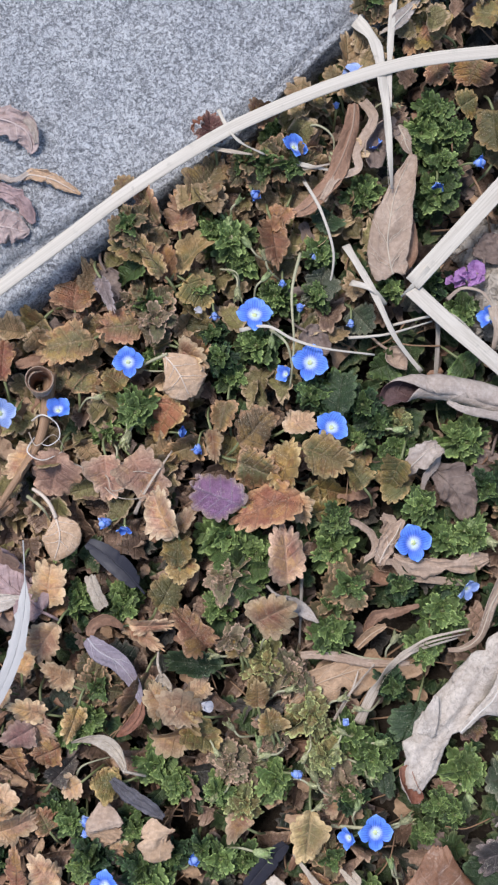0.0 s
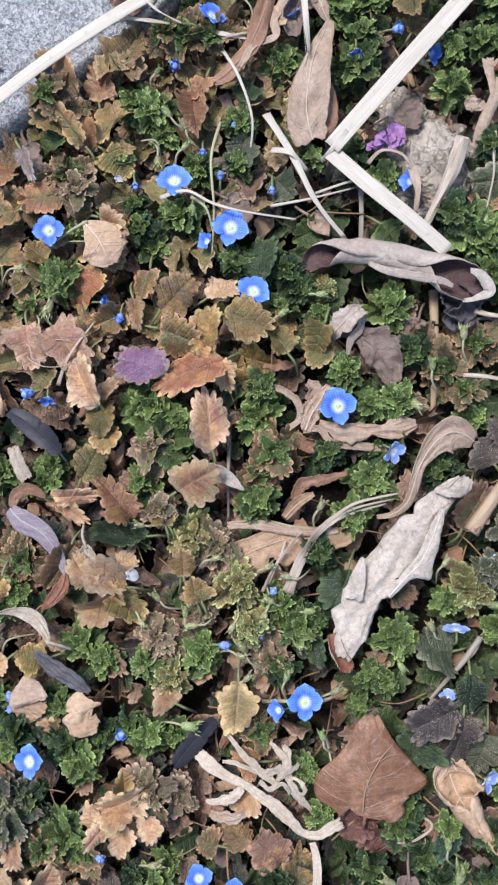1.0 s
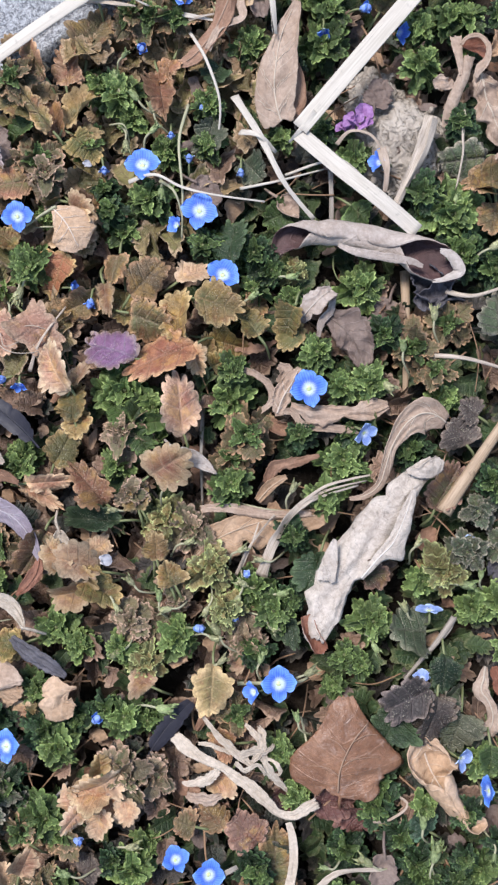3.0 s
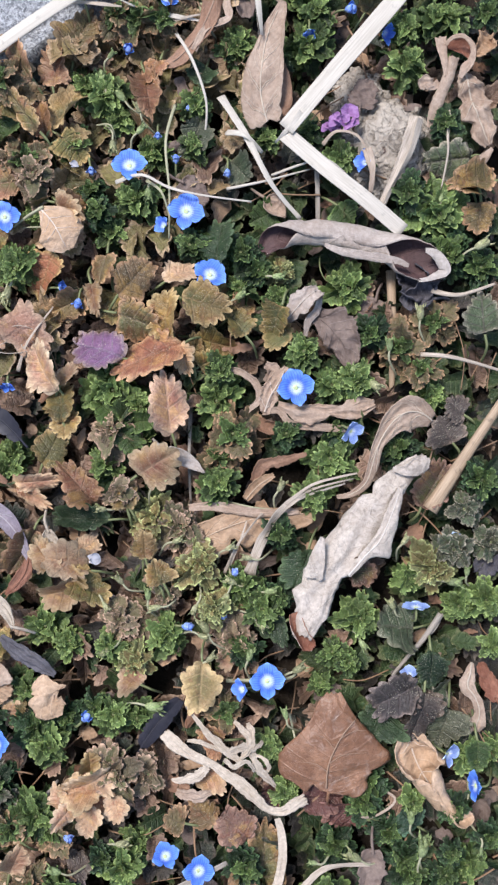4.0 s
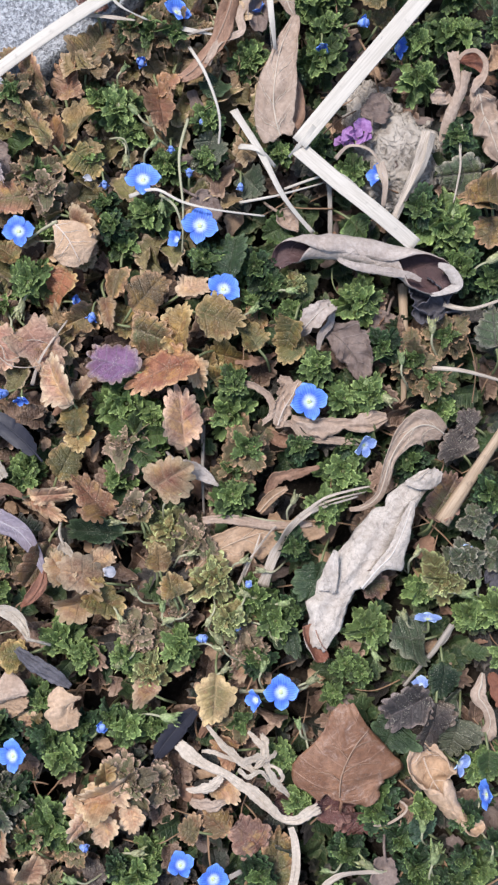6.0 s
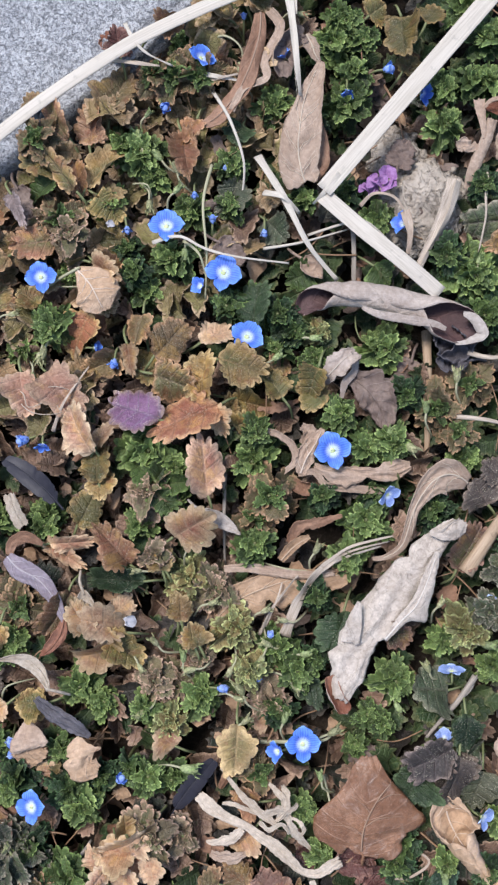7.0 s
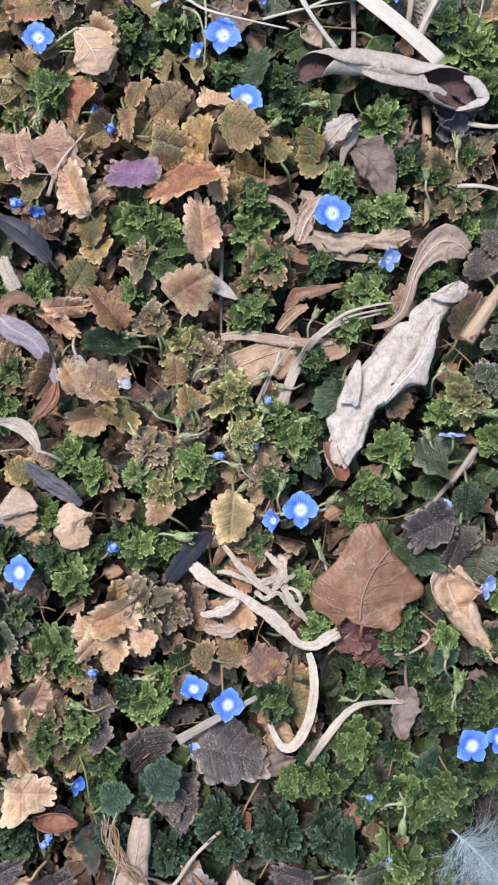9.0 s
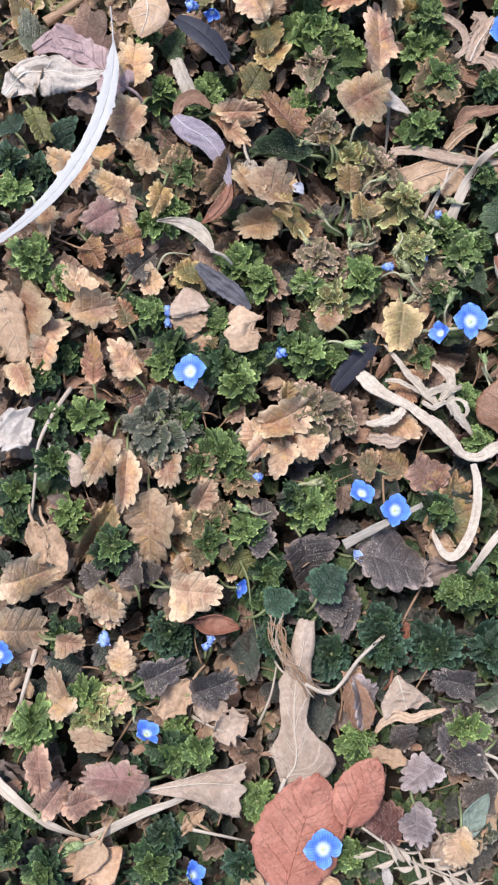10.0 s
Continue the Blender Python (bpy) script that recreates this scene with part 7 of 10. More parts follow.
straw('bent_grass', 'palestem', 0.0005, 0.7, (0.0019, -0.0257, 0.0095), (0.0091, -0.0272, 0.0130), (0.0195, -0.0282, 0.0095))
straw('tendril', 'stem', 0.0004, 0.9, (0.0250, 0.0332, 0.0065), (0.0248, 0.0292, 0.0100), (0.0264, 0.0262, 0.0100), (0.0294, 0.0265, 0.0065))
straw('straw', 'palestraw', 0.0020, 0.07, (0.0149, -0.1229, 0.0138), (0.0205, -0.1148, 0.0138), (0.0248, -0.1104, 0.0138), (0.0292, -0.1091, 0.0138), (0.0362, -0.1088, 0.0138))
straw('straw', 'greystraw', 0.0024, 0.07, (-0.0138, -0.1174, 0.0158), (-0.0058, -0.1128, 0.0158), (0.0034, -0.1078, 0.0158))
straw('straw', 'palebrown', 0.0008, 0.4, (0.0345, -0.0912, 0.0085), (0.0421, -0.0943, 0.0120), (0.0383, -0.0981, 0.0120), (0.0345, -0.0988, 0.0120), (0.0447, -0.0999, 0.0085))
straw('straw', 'palestraw', 0.0026, 0.07, (-0.0890, -0.1699, 0.0095), (-0.0828, -0.1739, 0.0130), (-0.0747, -0.1796, 0.0130), (-0.0657, -0.1837, 0.0095))
straw('straw', 'palestraw', 0.0024, 0.07, (-0.0654, -0.1832, 0.0105), (-0.0550, -0.1767, 0.0140), (-0.0479, -0.1739, 0.0140), (-0.0422, -0.1717, 0.0105))
straw('straw', 'palestraw', 0.0009, 0.4, (-0.0482, -0.1808, 0.0085), (-0.0390, -0.1812, 0.0120), (-0.0315, -0.1837, 0.0085))
straw('twig', 'palestraw', 0.0011, 0.7, (-0.0754, -0.0854, 0.0105), (-0.0790, -0.0926, 0.0140), (-0.0813, -0.0989, 0.0140), (-0.0816, -0.1063, 0.0140), (-0.0825, -0.1161, 0.0105))
straw('straw', 'palestraw', 0.0008, 0.4, (-0.0451, -0.1567, 0.0095), (-0.0395, -0.1586, 0.0130), (-0.0319, -0.1615, 0.0095))
straw('straw', 'palestraw', 0.0007, 0.6, (-0.0189, -0.1496, 0.0105), (-0.0146, -0.1491, 0.0140), (-0.0110, -0.1451, 0.0140), (-0.0051, -0.1375, 0.0105))
straw('tendril', 'stem', 0.0005, 0.8, (-0.0383, -0.1184, 0.0085), (-0.0346, -0.1251, 0.0120), (-0.0332, -0.1319, 0.0120), (-0.0307, -0.1417, 0.0085))
straw('tendril', 'stem', 0.0004, 0.8, (-0.0324, -0.1328, 0.0095), (-0.0281, -0.1291, 0.0130), (-0.0249, -0.1315, 0.0130), (-0.0255, -0.1339, 0.0095))
straw('tendril', 'palebrown', 0.0011, 0.6, (-0.0283, -0.1349, 0.0065), (-0.0263, -0.1423, 0.0100), (-0.0205, -0.1478, 0.0100), (-0.0142, -0.1496, 0.0065))
straw('twig', 'twig', 0.0034, 0.8, (-0.0670, 0.0368, 0.0140), (-0.0675, 0.0289, 0.0140), (-0.0694, 0.0195, 0.0140), (-0.0787, 0.0034, 0.0140))
straw('bent_grass', 'palestem', 0.0009, 0.7, (-0.0722, 0.0075, 0.0095), (-0.0678, 0.0050, 0.0130), (-0.0663, 0.0018, 0.0095))
straw('straw', 'palebrown', 0.0012, 0.7, (-0.0688, 0.0149, 0.0065), (-0.0642, 0.0184, 0.0100), (-0.0599, 0.0098, 0.0065))
straw('tendril', 'straw', 0.0007, 0.7, (-0.0638, 0.0168, 0.0085), (-0.0584, 0.0146, 0.0120), (-0.0517, 0.0136, 0.0085))
straw('bent_grass', 'palestem', 0.0007, 0.7, (-0.0122, 0.0961, 0.0115), (-0.0070, 0.0967, 0.0150), (-0.0029, 0.0938, 0.0150), (-0.0027, 0.0892, 0.0115))
straw('bent_grass', 'palestem', 0.0005, 0.7, (-0.0282, 0.0629, 0.0115), (-0.0243, 0.0616, 0.0150), (-0.0234, 0.0583, 0.0115))
straw('bent_grass', 'palestem', 0.0005, 0.7, (-0.0346, 0.0387, 0.0105), (-0.0425, 0.0380, 0.0140), (-0.0458, 0.0386, 0.0105))
straw('bent_grass', 'palestem', 0.0010, 0.7, (0.0029, -0.0681, 0.0095), (0.0171, -0.0667, 0.0130), (0.0196, -0.0648, 0.0095))
straw('bent_grass', 'palestem', 0.0006, 0.7, (0.0178, -0.0756, 0.0095), (0.0191, -0.0820, 0.0130), (0.0178, -0.0833, 0.0095))
straw('dead_stalk', 'greystraw', 0.0008, 0.7, (0.0471, -0.0606, 0.0075), (0.0517, -0.0554, 0.0110), (0.0549, -0.0502, 0.0075))
straw('twig', 'greystraw', 0.0013, 0.6, (-0.0430, -0.0969, 0.0075), (-0.0393, -0.0948, 0.0110), (-0.0369, -0.0921, 0.0075))
straw('twig', 'greystraw', 0.0015, 0.6, (-0.0818, -0.0736, 0.0075), (-0.0782, -0.0709, 0.0110), (-0.0758, -0.0688, 0.0075))
straw('twig', 'twig', 0.0010, 0.6, (-0.0941, -0.0183, 0.0055), (-0.0909, -0.0299, 0.0090), (-0.0887, -0.0349, 0.0055))
straw('twig', 'twig', 0.0028, 0.7, (-0.0857, -0.0033, 0.0120), (-0.0821, -0.0004, 0.0120), (-0.0748, 0.0055, 0.0120))
straw('straw', 'palestem', 0.0010, 0.6, (-0.0446, -0.1660, 0.0085), (-0.0457, -0.1684, 0.0120), (-0.0480, -0.1715, 0.0085))
straw('straw', 'palestraw', 0.0010, 0.5, (-0.0131, -0.1817, 0.0095), (-0.0072, -0.1744, 0.0130), (-0.0012, -0.1682, 0.0095))
straw('straw', 'palestem', 0.0006, 0.6, (-0.0581, -0.0586, 0.0095), (-0.0558, -0.0547, 0.0130), (-0.0502, -0.0537, 0.0095))
straw('twig', 'twig', 0.0004, 0.8, (-0.0791, -0.0520, 0.0085), (-0.0740, -0.0543, 0.0120), (-0.0629, -0.0510, 0.0085))
straw('tendril', 'palestraw', 0.0007, 0.8, (-0.0302, -0.1583, 0.0085), (-0.0280, -0.1509, 0.0120), (-0.0265, -0.1435, 0.0085))
straw('tendril', 'palestraw', 0.0006, 0.8, (-0.0284, -0.1411, 0.0085), (-0.0257, -0.1459, 0.0120), (-0.0181, -0.1487, 0.0120), (-0.0142, -0.1517, 0.0085))
straw('tendril', 'palestraw', 0.0005, 0.8, (-0.0273, -0.1374, 0.0085), (-0.0233, -0.1446, 0.0120), (-0.0181, -0.1493, 0.0085))
straw('straw', 'palestraw', 0.0012, 0.5, (-0.0800, -0.1429, 0.0085), (-0.0818, -0.1526, 0.0120), (-0.0828, -0.1563, 0.0085))
straw('straw', 'palestem', 0.0008, 0.5, (-0.0871, -0.1648, 0.0085), (-0.0844, -0.1599, 0.0120), (-0.0829, -0.1551, 0.0085))
straw('straw', 'palestem', 0.0004, 0.5, (0.0160, -0.1625, 0.0105), (0.0199, -0.1649, 0.0140), (0.0250, -0.1684, 0.0105))
straw('tendril', 'white', 0.0004, 0.8, (-0.0710, 0.0254, 0.0130), (-0.0678, 0.0268, 0.0165), (-0.0645, 0.0249, 0.0165), (-0.0637, 0.0217, 0.0165), (-0.0663, 0.0197, 0.0165), (-0.0696, 0.0208, 0.0130))
straw('tendril', 'white', 0.0004, 0.8, (-0.0702, 0.0215, 0.0130), (-0.0710, 0.0182, 0.0165), (-0.0674, 0.0163, 0.0165), (-0.0636, 0.0184, 0.0130))
straw('tendril', 'palestraw', 0.0003, 0.8, (-0.0716, 0.0227, 0.0130), (-0.0689, 0.0196, 0.0165), (-0.0651, 0.0223, 0.0165), (-0.0630, 0.0191, 0.0130))
straw('tendril', 'palestraw', 0.0003, 0.8, (-0.0564, 0.0148, 0.0125), (-0.0524, 0.0130, 0.0160), (-0.0510, 0.0098, 0.0160), (-0.0458, 0.0113, 0.0160), (-0.0431, 0.0087, 0.0125))
straw('tendril', 'palestraw', 0.0003, 0.8, (-0.0552, 0.0174, 0.0125), (-0.0511, 0.0137, 0.0160), (-0.0446, 0.0146, 0.0160), (-0.0393, 0.0128, 0.0125))
straw('tendril', 'palestraw', 0.0003, 0.8, (-0.0472, 0.0151, 0.0125), (-0.0444, 0.0100, 0.0160), (-0.0423, 0.0062, 0.0125))
straw('tendril', 'palestraw', 0.0003, 0.8, (-0.0552, 0.0127, 0.0130), (-0.0506, 0.0088, 0.0165), (-0.0454, 0.0082, 0.0165), (-0.0403, 0.0102, 0.0130))

# ---- flowers ----
flower(-0.0485, 0.0397, 0.0165, 0.0071, 0, 8, 1, 0)
flower(-0.0197, 0.0516, 0.0165, 0.0082, 90, 20, 1, 0)
flower(-0.0065, 0.0411, 0.0165, 0.0084, 0, 5, 1, 0)
flower(-0.0010, 0.0263, 0.0165, 0.0079, 60, 12, 1, 0)
flower(0.0188, 0.0004, 0.0165, 0.0086, 0, 5, 1, 0)
flower(0.0124, -0.0665, 0.0165, 0.0080, 0, 8, 1, 0)
flower(-0.0491, -0.0812, 0.0165, 0.0075, 180, 20, 1, 0)
flower(-0.0121, 0.0907, 0.0165, 0.0069, 30, 38, 0.85, 0)
flower(0.0314, -0.0096, 0.0165, 0.0062, -40, 45, 0.8, 0.6)
flower(0.0533, -0.0826, 0.0165, 0.0064, -20, 45, 0.8, 0.6)
flower(0.0070, -0.0690, 0.0135, 0.0059, 180, 45, 0.7, 0)
flower(-0.0069, 0.0663, 0.0135, 0.0041, 0, 60, 0.35, 0)
flower(0.0219, 0.0848, 0.0135, 0.0051, -90, 70, 0.45, 0)
flower(0.0308, 0.0896, 0.0135, 0.0048, 0, 60, 0.4, 0)
flower(0.0392, 0.0841, 0.0135, 0.0063, -30, 55, 0.6, 0)
flower(0.0356, 0.0534, 0.0135, 0.0066, 180, 50, 0.6, 0)
flower(0.0074, 0.0921, 0.0135, 0.0054, 120, 50, 0.5, 0.3)
flower(-0.0211, 0.0809, 0.0135, 0.0044, -60, 55, 0.4, 0.2)
flower(-0.0292, 0.0521, 0.0135, 0.0035, -80, 70, 0.4, 0.5)
flower(-0.0135, 0.0603, 0.0135, 0.0032, -90, 60, 0.3, 0.3)
flower(0.0463, -0.0498, 0.0165, 0.0064, 90, 78, 1, 0.8)
flower(0.0453, -0.0661, 0.0135, 0.0055, 100, 55, 0.6, 0.5)
flower(0.0562, -0.0349, 0.0135, 0.0046, 120, 60, 0.5, 0.7)
flower(-0.0519, 0.0025, 0.0135, 0.0053, 200, 60, 0.3, 0.3)
flower(-0.0483, 0.0015, 0.0135, 0.0047, -90, 60, 0.5, 0)
flower(-0.0068, -0.0547, 0.0135, 0.0047, 0, 62, 0.25, 0.4)
flower(0.0016, -0.0514, 0.0135, 0.0040, -60, 60, 0.3, 0.5)
flower(0.0050, -0.0427, 0.0135, 0.0037, 90, 30, 0.2, 0.7)
flower(-0.0299, -0.0763, 0.0135, 0.0046, 45, 65, 0.4, 0.2)
flower(-0.0547, -0.0695, 0.0135, 0.0037, -90, 60, 0.3, 0.5)
flower(-0.0092, 0.0534, 0.0135, 0.0038, 90, 60, 0.4, 0.4)
flower(0.0029, 0.0516, 0.0135, 0.0035, -90, 70, 0.3, 0.8)
flower(-0.0023, 0.1014, 0.0135, 0.0029, 90, 40, 0.3, 0.7)
flower(-0.0365, 0.0239, 0.0135, 0.0041, 0, 65, 0.5, 0)
flower(-0.0318, 0.0210, 0.0135, 0.0044, -100, 70, 0.4, 0.3)
flower(-0.0117, 0.0385, 0.0135, 0.0054, 180, 40, 0.6, 0)
flower(-0.0776, 0.0267, 0.0165, 0.0074, 0, 40, 0.9, 0.5)
flower(-0.0642, 0.0278, 0.0165, 0.0068, 80, 35, 0.8, 0)
flower(0.0019, 0.1079, 0.0165, 0.0074, 100, 30, 0.9, 0.4)
flower(-0.0106, -0.1062, 0.0165, 0.0065, 60, 38, 0.85, 0)
flower(-0.0031, -0.1093, 0.0165, 0.0073, 0, 15, 0.95, 0)
flower(0.0506, -0.1175, 0.0165, 0.0078, 0, 8, 1, 0)
flower(0.0567, -0.1159, 0.0165, 0.0065, 0, 20, 1, 0)
flower(0.0333, -0.1433, 0.0135, 0.0051, -90, 70, 0.35, 0)
flower(-0.0107, -0.1208, 0.0135, 0.0051, 60, 60, 0.5, 0.5)
flower(-0.0365, -0.1278, 0.0135, 0.0048, 0, 50, 0.7, 0.3)
flower(-0.0339, -0.1031, 0.0135, 0.0039, -20, 65, 0.4, 0.9)
flower(0.0282, -0.1298, 0.0135, 0.0030, 0, 50, 0.4, 0)
flower(-0.0419, -0.1400, 0.0135, 0.0036, 90, 60, 0.3, 0.7)
flower(-0.0159, -0.1821, 0.0165, 0.0082, 0, 5, 1, 0)
flower(-0.0548, -0.1594, 0.0165, 0.0065, 60, 55, 0.8, 0.2)
flower(-0.0649, -0.1388, 0.0135, 0.0058, -90, 62, 0.3, 0.5)
flower(-0.0868, -0.1437, 0.0165, 0.0062, 0, 30, 0.8, 0)
flower(-0.0548, -0.0685, 0.0135, 0.0045, 90, 60, 0.25, 0.6)
flower(-0.0437, -0.1896, 0.0135, 0.0067, 45, 50, 0.6, 0)
flower(-0.0428, -0.1414, 0.0135, 0.0032, 90, 50, 0.3, 0.7)
flower(0.0598, -0.0899, 0.0165, 0.0067, 180, 76, 1, 0.1)

# ---- calyces ----
bud(-0.0029, 0.0879, 10, 0.0043, 'tn')
bud(-0.0258, 0.0711, 17, 0.0059, 'b')
bud(-0.0252, 0.0775, -39, 0.0036, 'b')
bud(-0.0174, 0.0645, 19, 0.0047, 'p')
bud(-0.0184, 0.0598, -44, 0.0045, 'b')
bud(-0.0240, 0.0585, -175, 0.0052, 'p')
bud(-0.0156, 0.0473, -178, 0.0049, 'b')
bud(0.0148, -0.0236, -29, 0.0047, 'p')
bud(-0.0136, -0.0225, -45, 0.0048, 'p')
bud(-0.0246, -0.0277, 90, 0.0041, 'p')
bud(-0.0207, -0.0450, 43, 0.0046, 'p')
bud(-0.0150, -0.0488, 1, 0.0047, 'b')
bud(-0.0157, -0.0727, -97, 0.0068, 'b')
bud(0.0182, -0.0650, -60, 0.0054, 'p')
bud(0.0354, 0.0024, -127, 0.0060, 'p')
bud(0.0525, 0.0437, -0, 0.0041, 'b')
bud(-0.0235, -0.0597, 124, 0.0048, 'p')
bud(-0.0477, 0.0240, 163, 0.0058, 'p')
bud(-0.0506, 0.0181, -173, 0.0041, 'b')
bud(0.0336, -0.0573, -147, 0.0044, 'b')
bud(0.0170, -0.0758, 15, 0.0041, 'b')
bud(0.0133, 0.0264, -90, 0.0048, 'b')
bud(0.0048, 0.0211, -56, 0.0049, 'b')
bud(0.0477, 0.0162, -0, 0.0055, 'p')
bud(-0.0011, -0.0563, 27, 0.0060, 'p')
bud(-0.0036, -0.0564, -108, 0.0043, 'p')
bud(0.0406, 0.0090, 0, 0.0048, 'b')
bud(0.0315, 0.0037, -31, 0.0040, 'b')
bud(-0.0623, 0.0415, -64, 0.0045, 'p')
bud(-0.0566, 0.0312, -78, 0.0042, 'p')
bud(-0.0488, 0.0229, 171, 0.0049, 'p')
bud(0.0100, 0.1024, -106, 0.0044, 'tn')
bud(-0.0210, 0.0675, 42, 0.0054, 'b')
bud(0.0477, -0.1069, -12, 0.0073, 'b')
bud(0.0341, -0.1077, 59, 0.0062, 'p')
bud(0.0343, -0.1310, -77, 0.0040, 'b')
bud(0.0362, -0.1340, 171, 0.0058, 'b')
bud(-0.0345, -0.1110, 70, 0.0056, 'b')
bud(-0.0222, -0.1044, -79, 0.0053, 'p')
bud(0.0454, -0.0995, 0, 0.0052, 'g')
bud(0.0241, -0.1084, 80, 0.0034, 'b')
bud(0.0534, -0.0441, -92, 0.0061, 'b')
bud(0.0583, -0.0428, -0, 0.0041, 'b')
bud(0.0433, -0.0357, -36, 0.0042, 'p')
bud(0.0417, -0.0506, 27, 0.0045, 'p')
bud(0.0479, -0.1057, -9, 0.0061, 'b')
bud(0.0615, -0.1043, 173, 0.0034, 'b')
bud(0.0570, -0.0954, 123, 0.0049, 'p')
bud(0.0602, 0.0330, -63, 0.0062, 'p')
bud(-0.0575, -0.1561, 3, 0.0031, 'b')
bud(-0.0854, -0.0449, -146, 0.0031, 'b')
bud(-0.0666, -0.1830, 102, 0.0063, 'b')
bud(0.0027, -0.0371, -61, 0.0043, 'p')
bud(0.0053, -0.0448, 64, 0.0045, 'p')
bud(0.0091, -0.0390, 81, 0.0041, 'p')
bud(0.0034, -0.0467, 160, 0.0057, 'p')
bud(-0.0037, -0.0494, 154, 0.0045, 'p')
bud(0.0117, -0.0467, -81, 0.0048, 'q')
bud(0.0098, -0.0531, -134, 0.0047, 'p')
bud(-0.0096, -0.0353, -71, 0.0043, 'p')
bud(-0.0120, -0.0501, 99, 0.0048, 'p')
bud(0.0080, -0.0626, -16, 0.0049, 'q')
bud(-0.0016, -0.0627, -51, 0.0043, 'p')
bud(-0.0256, -0.0489, -148, 0.0039, 'p')

# ---- scalloped leaves ----
leaf(-0.0458, 0.0492, 98, 0.0107, 0.0080, 'rb')
leaf(-0.0378, 0.0499, -98, 0.0088, 0.0080, 'ol')
leaf(-0.0242, 0.0240, -179, 0.0093, 0.0079, 'ol')
leaf(-0.0050, 0.0128, -106, 0.0096, 0.0079, 'yo')
leaf(-0.0042, 0.0056, -63, 0.0059, 0.0079, 'ol')
leaf(-0.0049, 0.0056, 0, 0.0079, 0.0053, 'yl')
leaf(-0.0302, 0.0226, 117, 0.0103, 0.0086, 'bo')
leaf(-0.0351, -0.0039, -179, 0.0079, 0.0072, 'yl')
leaf(-0.0467, -0.0217, -85, 0.0112, 0.0047, 'tb')
leaf(-0.0487, -0.0210, -123, 0.0119, 0.0047, 'tb')
leaf(-0.0327, -0.0379, -61, 0.0067, 0.0052, 'tn')
leaf(-0.0097, -0.0422, -121, 0.0061, 0.0065, 'ol')
leaf(-0.0166, -0.0688, 53, 0.0063, 0.0072, 'tb')
leaf(-0.0497, -0.0755, -84, 0.0065, 0.0078, 'tn')
leaf(-0.0465, -0.0729, -63, 0.0029, 0.0065, 'ol')
leaf(-0.0461, -0.0587, 100, 0.0079, 0.0078, 'yo')
leaf(0.0049, 0.0188, -56, 0.0048, 0.0066, 'bo')
leaf(0.0404, 0.1009, -35, 0.0058, 0.0080, 'ol')
leaf(0.0351, 0.0900, -44, 0.0057, 0.0067, 'ol')
leaf(0.0270, 0.1036, -56, 0.0049, 0.0080, 'ol')
leaf(0.0590, 0.0484, 56, 0.0048, 0.0079, 'tb')
leaf(0.0470, -0.0553, 91, 0.0104, 0.0130, 'gy')
leaf(0.0470, -0.0643, -100, 0.0072, 0.0086, 'dg')
leaf(0.0548, -0.0732, 164, 0.0093, 0.0103, 'gy')
leaf(0.0405, -0.0733, 146, 0.0093, 0.0104, 'dg')
leaf(0.0199, -0.0952, -86, 0.0104, 0.0080, 'rk')
leaf(0.0483, -0.0268, -29, 0.0120, 0.0086, 'bd')
leaf(0.0562, -0.0124, 31, 0.0076, 0.0105, 'dk')
leaf(0.0588, -0.0058, 50, 0.0060, 0.0079, 'dk')
leaf(0.0222, -0.0368, 154, 0.0116, 0.0091, 'dg')
leaf(0.0314, -0.0425, -78, 0.0067, 0.0078, 'bd')
leaf(0.0171, -0.0536, 107, 0.0068, 0.0091, 'dg')
leaf(0.0339, 0.0045, 143, 0.0066, 0.0066, 'dg')
leaf(-0.0364, 0.0425, -78, 0.0068, 0.0066, 'rb')
leaf(-0.0419, -0.0327, 149, 0.0123, 0.0092, 'rb')
leaf(0.0030, -0.0814, 79, 0.0066, 0.0078, 'rb')
leaf(0.0017, -0.0878, 135, 0.0073, 0.0078, 'tb')
leaf(0.0054, -0.0634, 57, 0.0047, 0.0078, 'tb')
leaf(-0.0496, 0.0338, 58, 0.0063, 0.0066, 'ol')
leaf(-0.0022, 0.0777, 154, 0.0060, 0.0080, 'dg')
leaf(0.0033, 0.0548, -135, 0.0075, 0.0080, 'gy')
leaf(0.0140, 0.0428, 117, 0.0059, 0.0079, 'g')
leaf(0.0285, 0.0443, -135, 0.0056, 0.0093, 'g')
leaf(-0.0224, 0.0966, -63, 0.0060, 0.0067, 'rb', 0.0165)
leaf(-0.0102, -0.1200, -100, 0.0173, 0.0145, 'dp')
leaf(-0.0229, -0.1158, -158, 0.0109, 0.0120, 'dp')
leaf(-0.0093, -0.1343, 69, 0.0068, 0.0101, 'dp')
leaf(-0.0337, -0.1122, -63, 0.0056, 0.0076, 'dk')
leaf(0.0079, -0.1042, 46, 0.0089, 0.0095, 'bd')
leaf(-0.0518, -0.1174, -8, 0.0075, 0.0075, 'tn')
leaf(-0.0498, -0.1211, -146, 0.0059, 0.0069, 'tn')
leaf(0.0223, -0.1499, -45, 0.0070, 0.0088, 'dk')
leaf(0.0228, -0.1389, -162, 0.0084, 0.0088, 'kg')
leaf(0.0172, -0.1371, -58, 0.0059, 0.0076, 'kg')
leaf(0.0002, -0.1018, 40, 0.0081, 0.0076, 'od')
leaf(-0.0061, -0.1006, 64, 0.0057, 0.0076, 'od')
leaf(-0.0520, -0.1347, -53, 0.0062, 0.0075, 'tb')
leaf(0.0398, -0.1213, -123, 0.0045, 0.0076, 'kg')
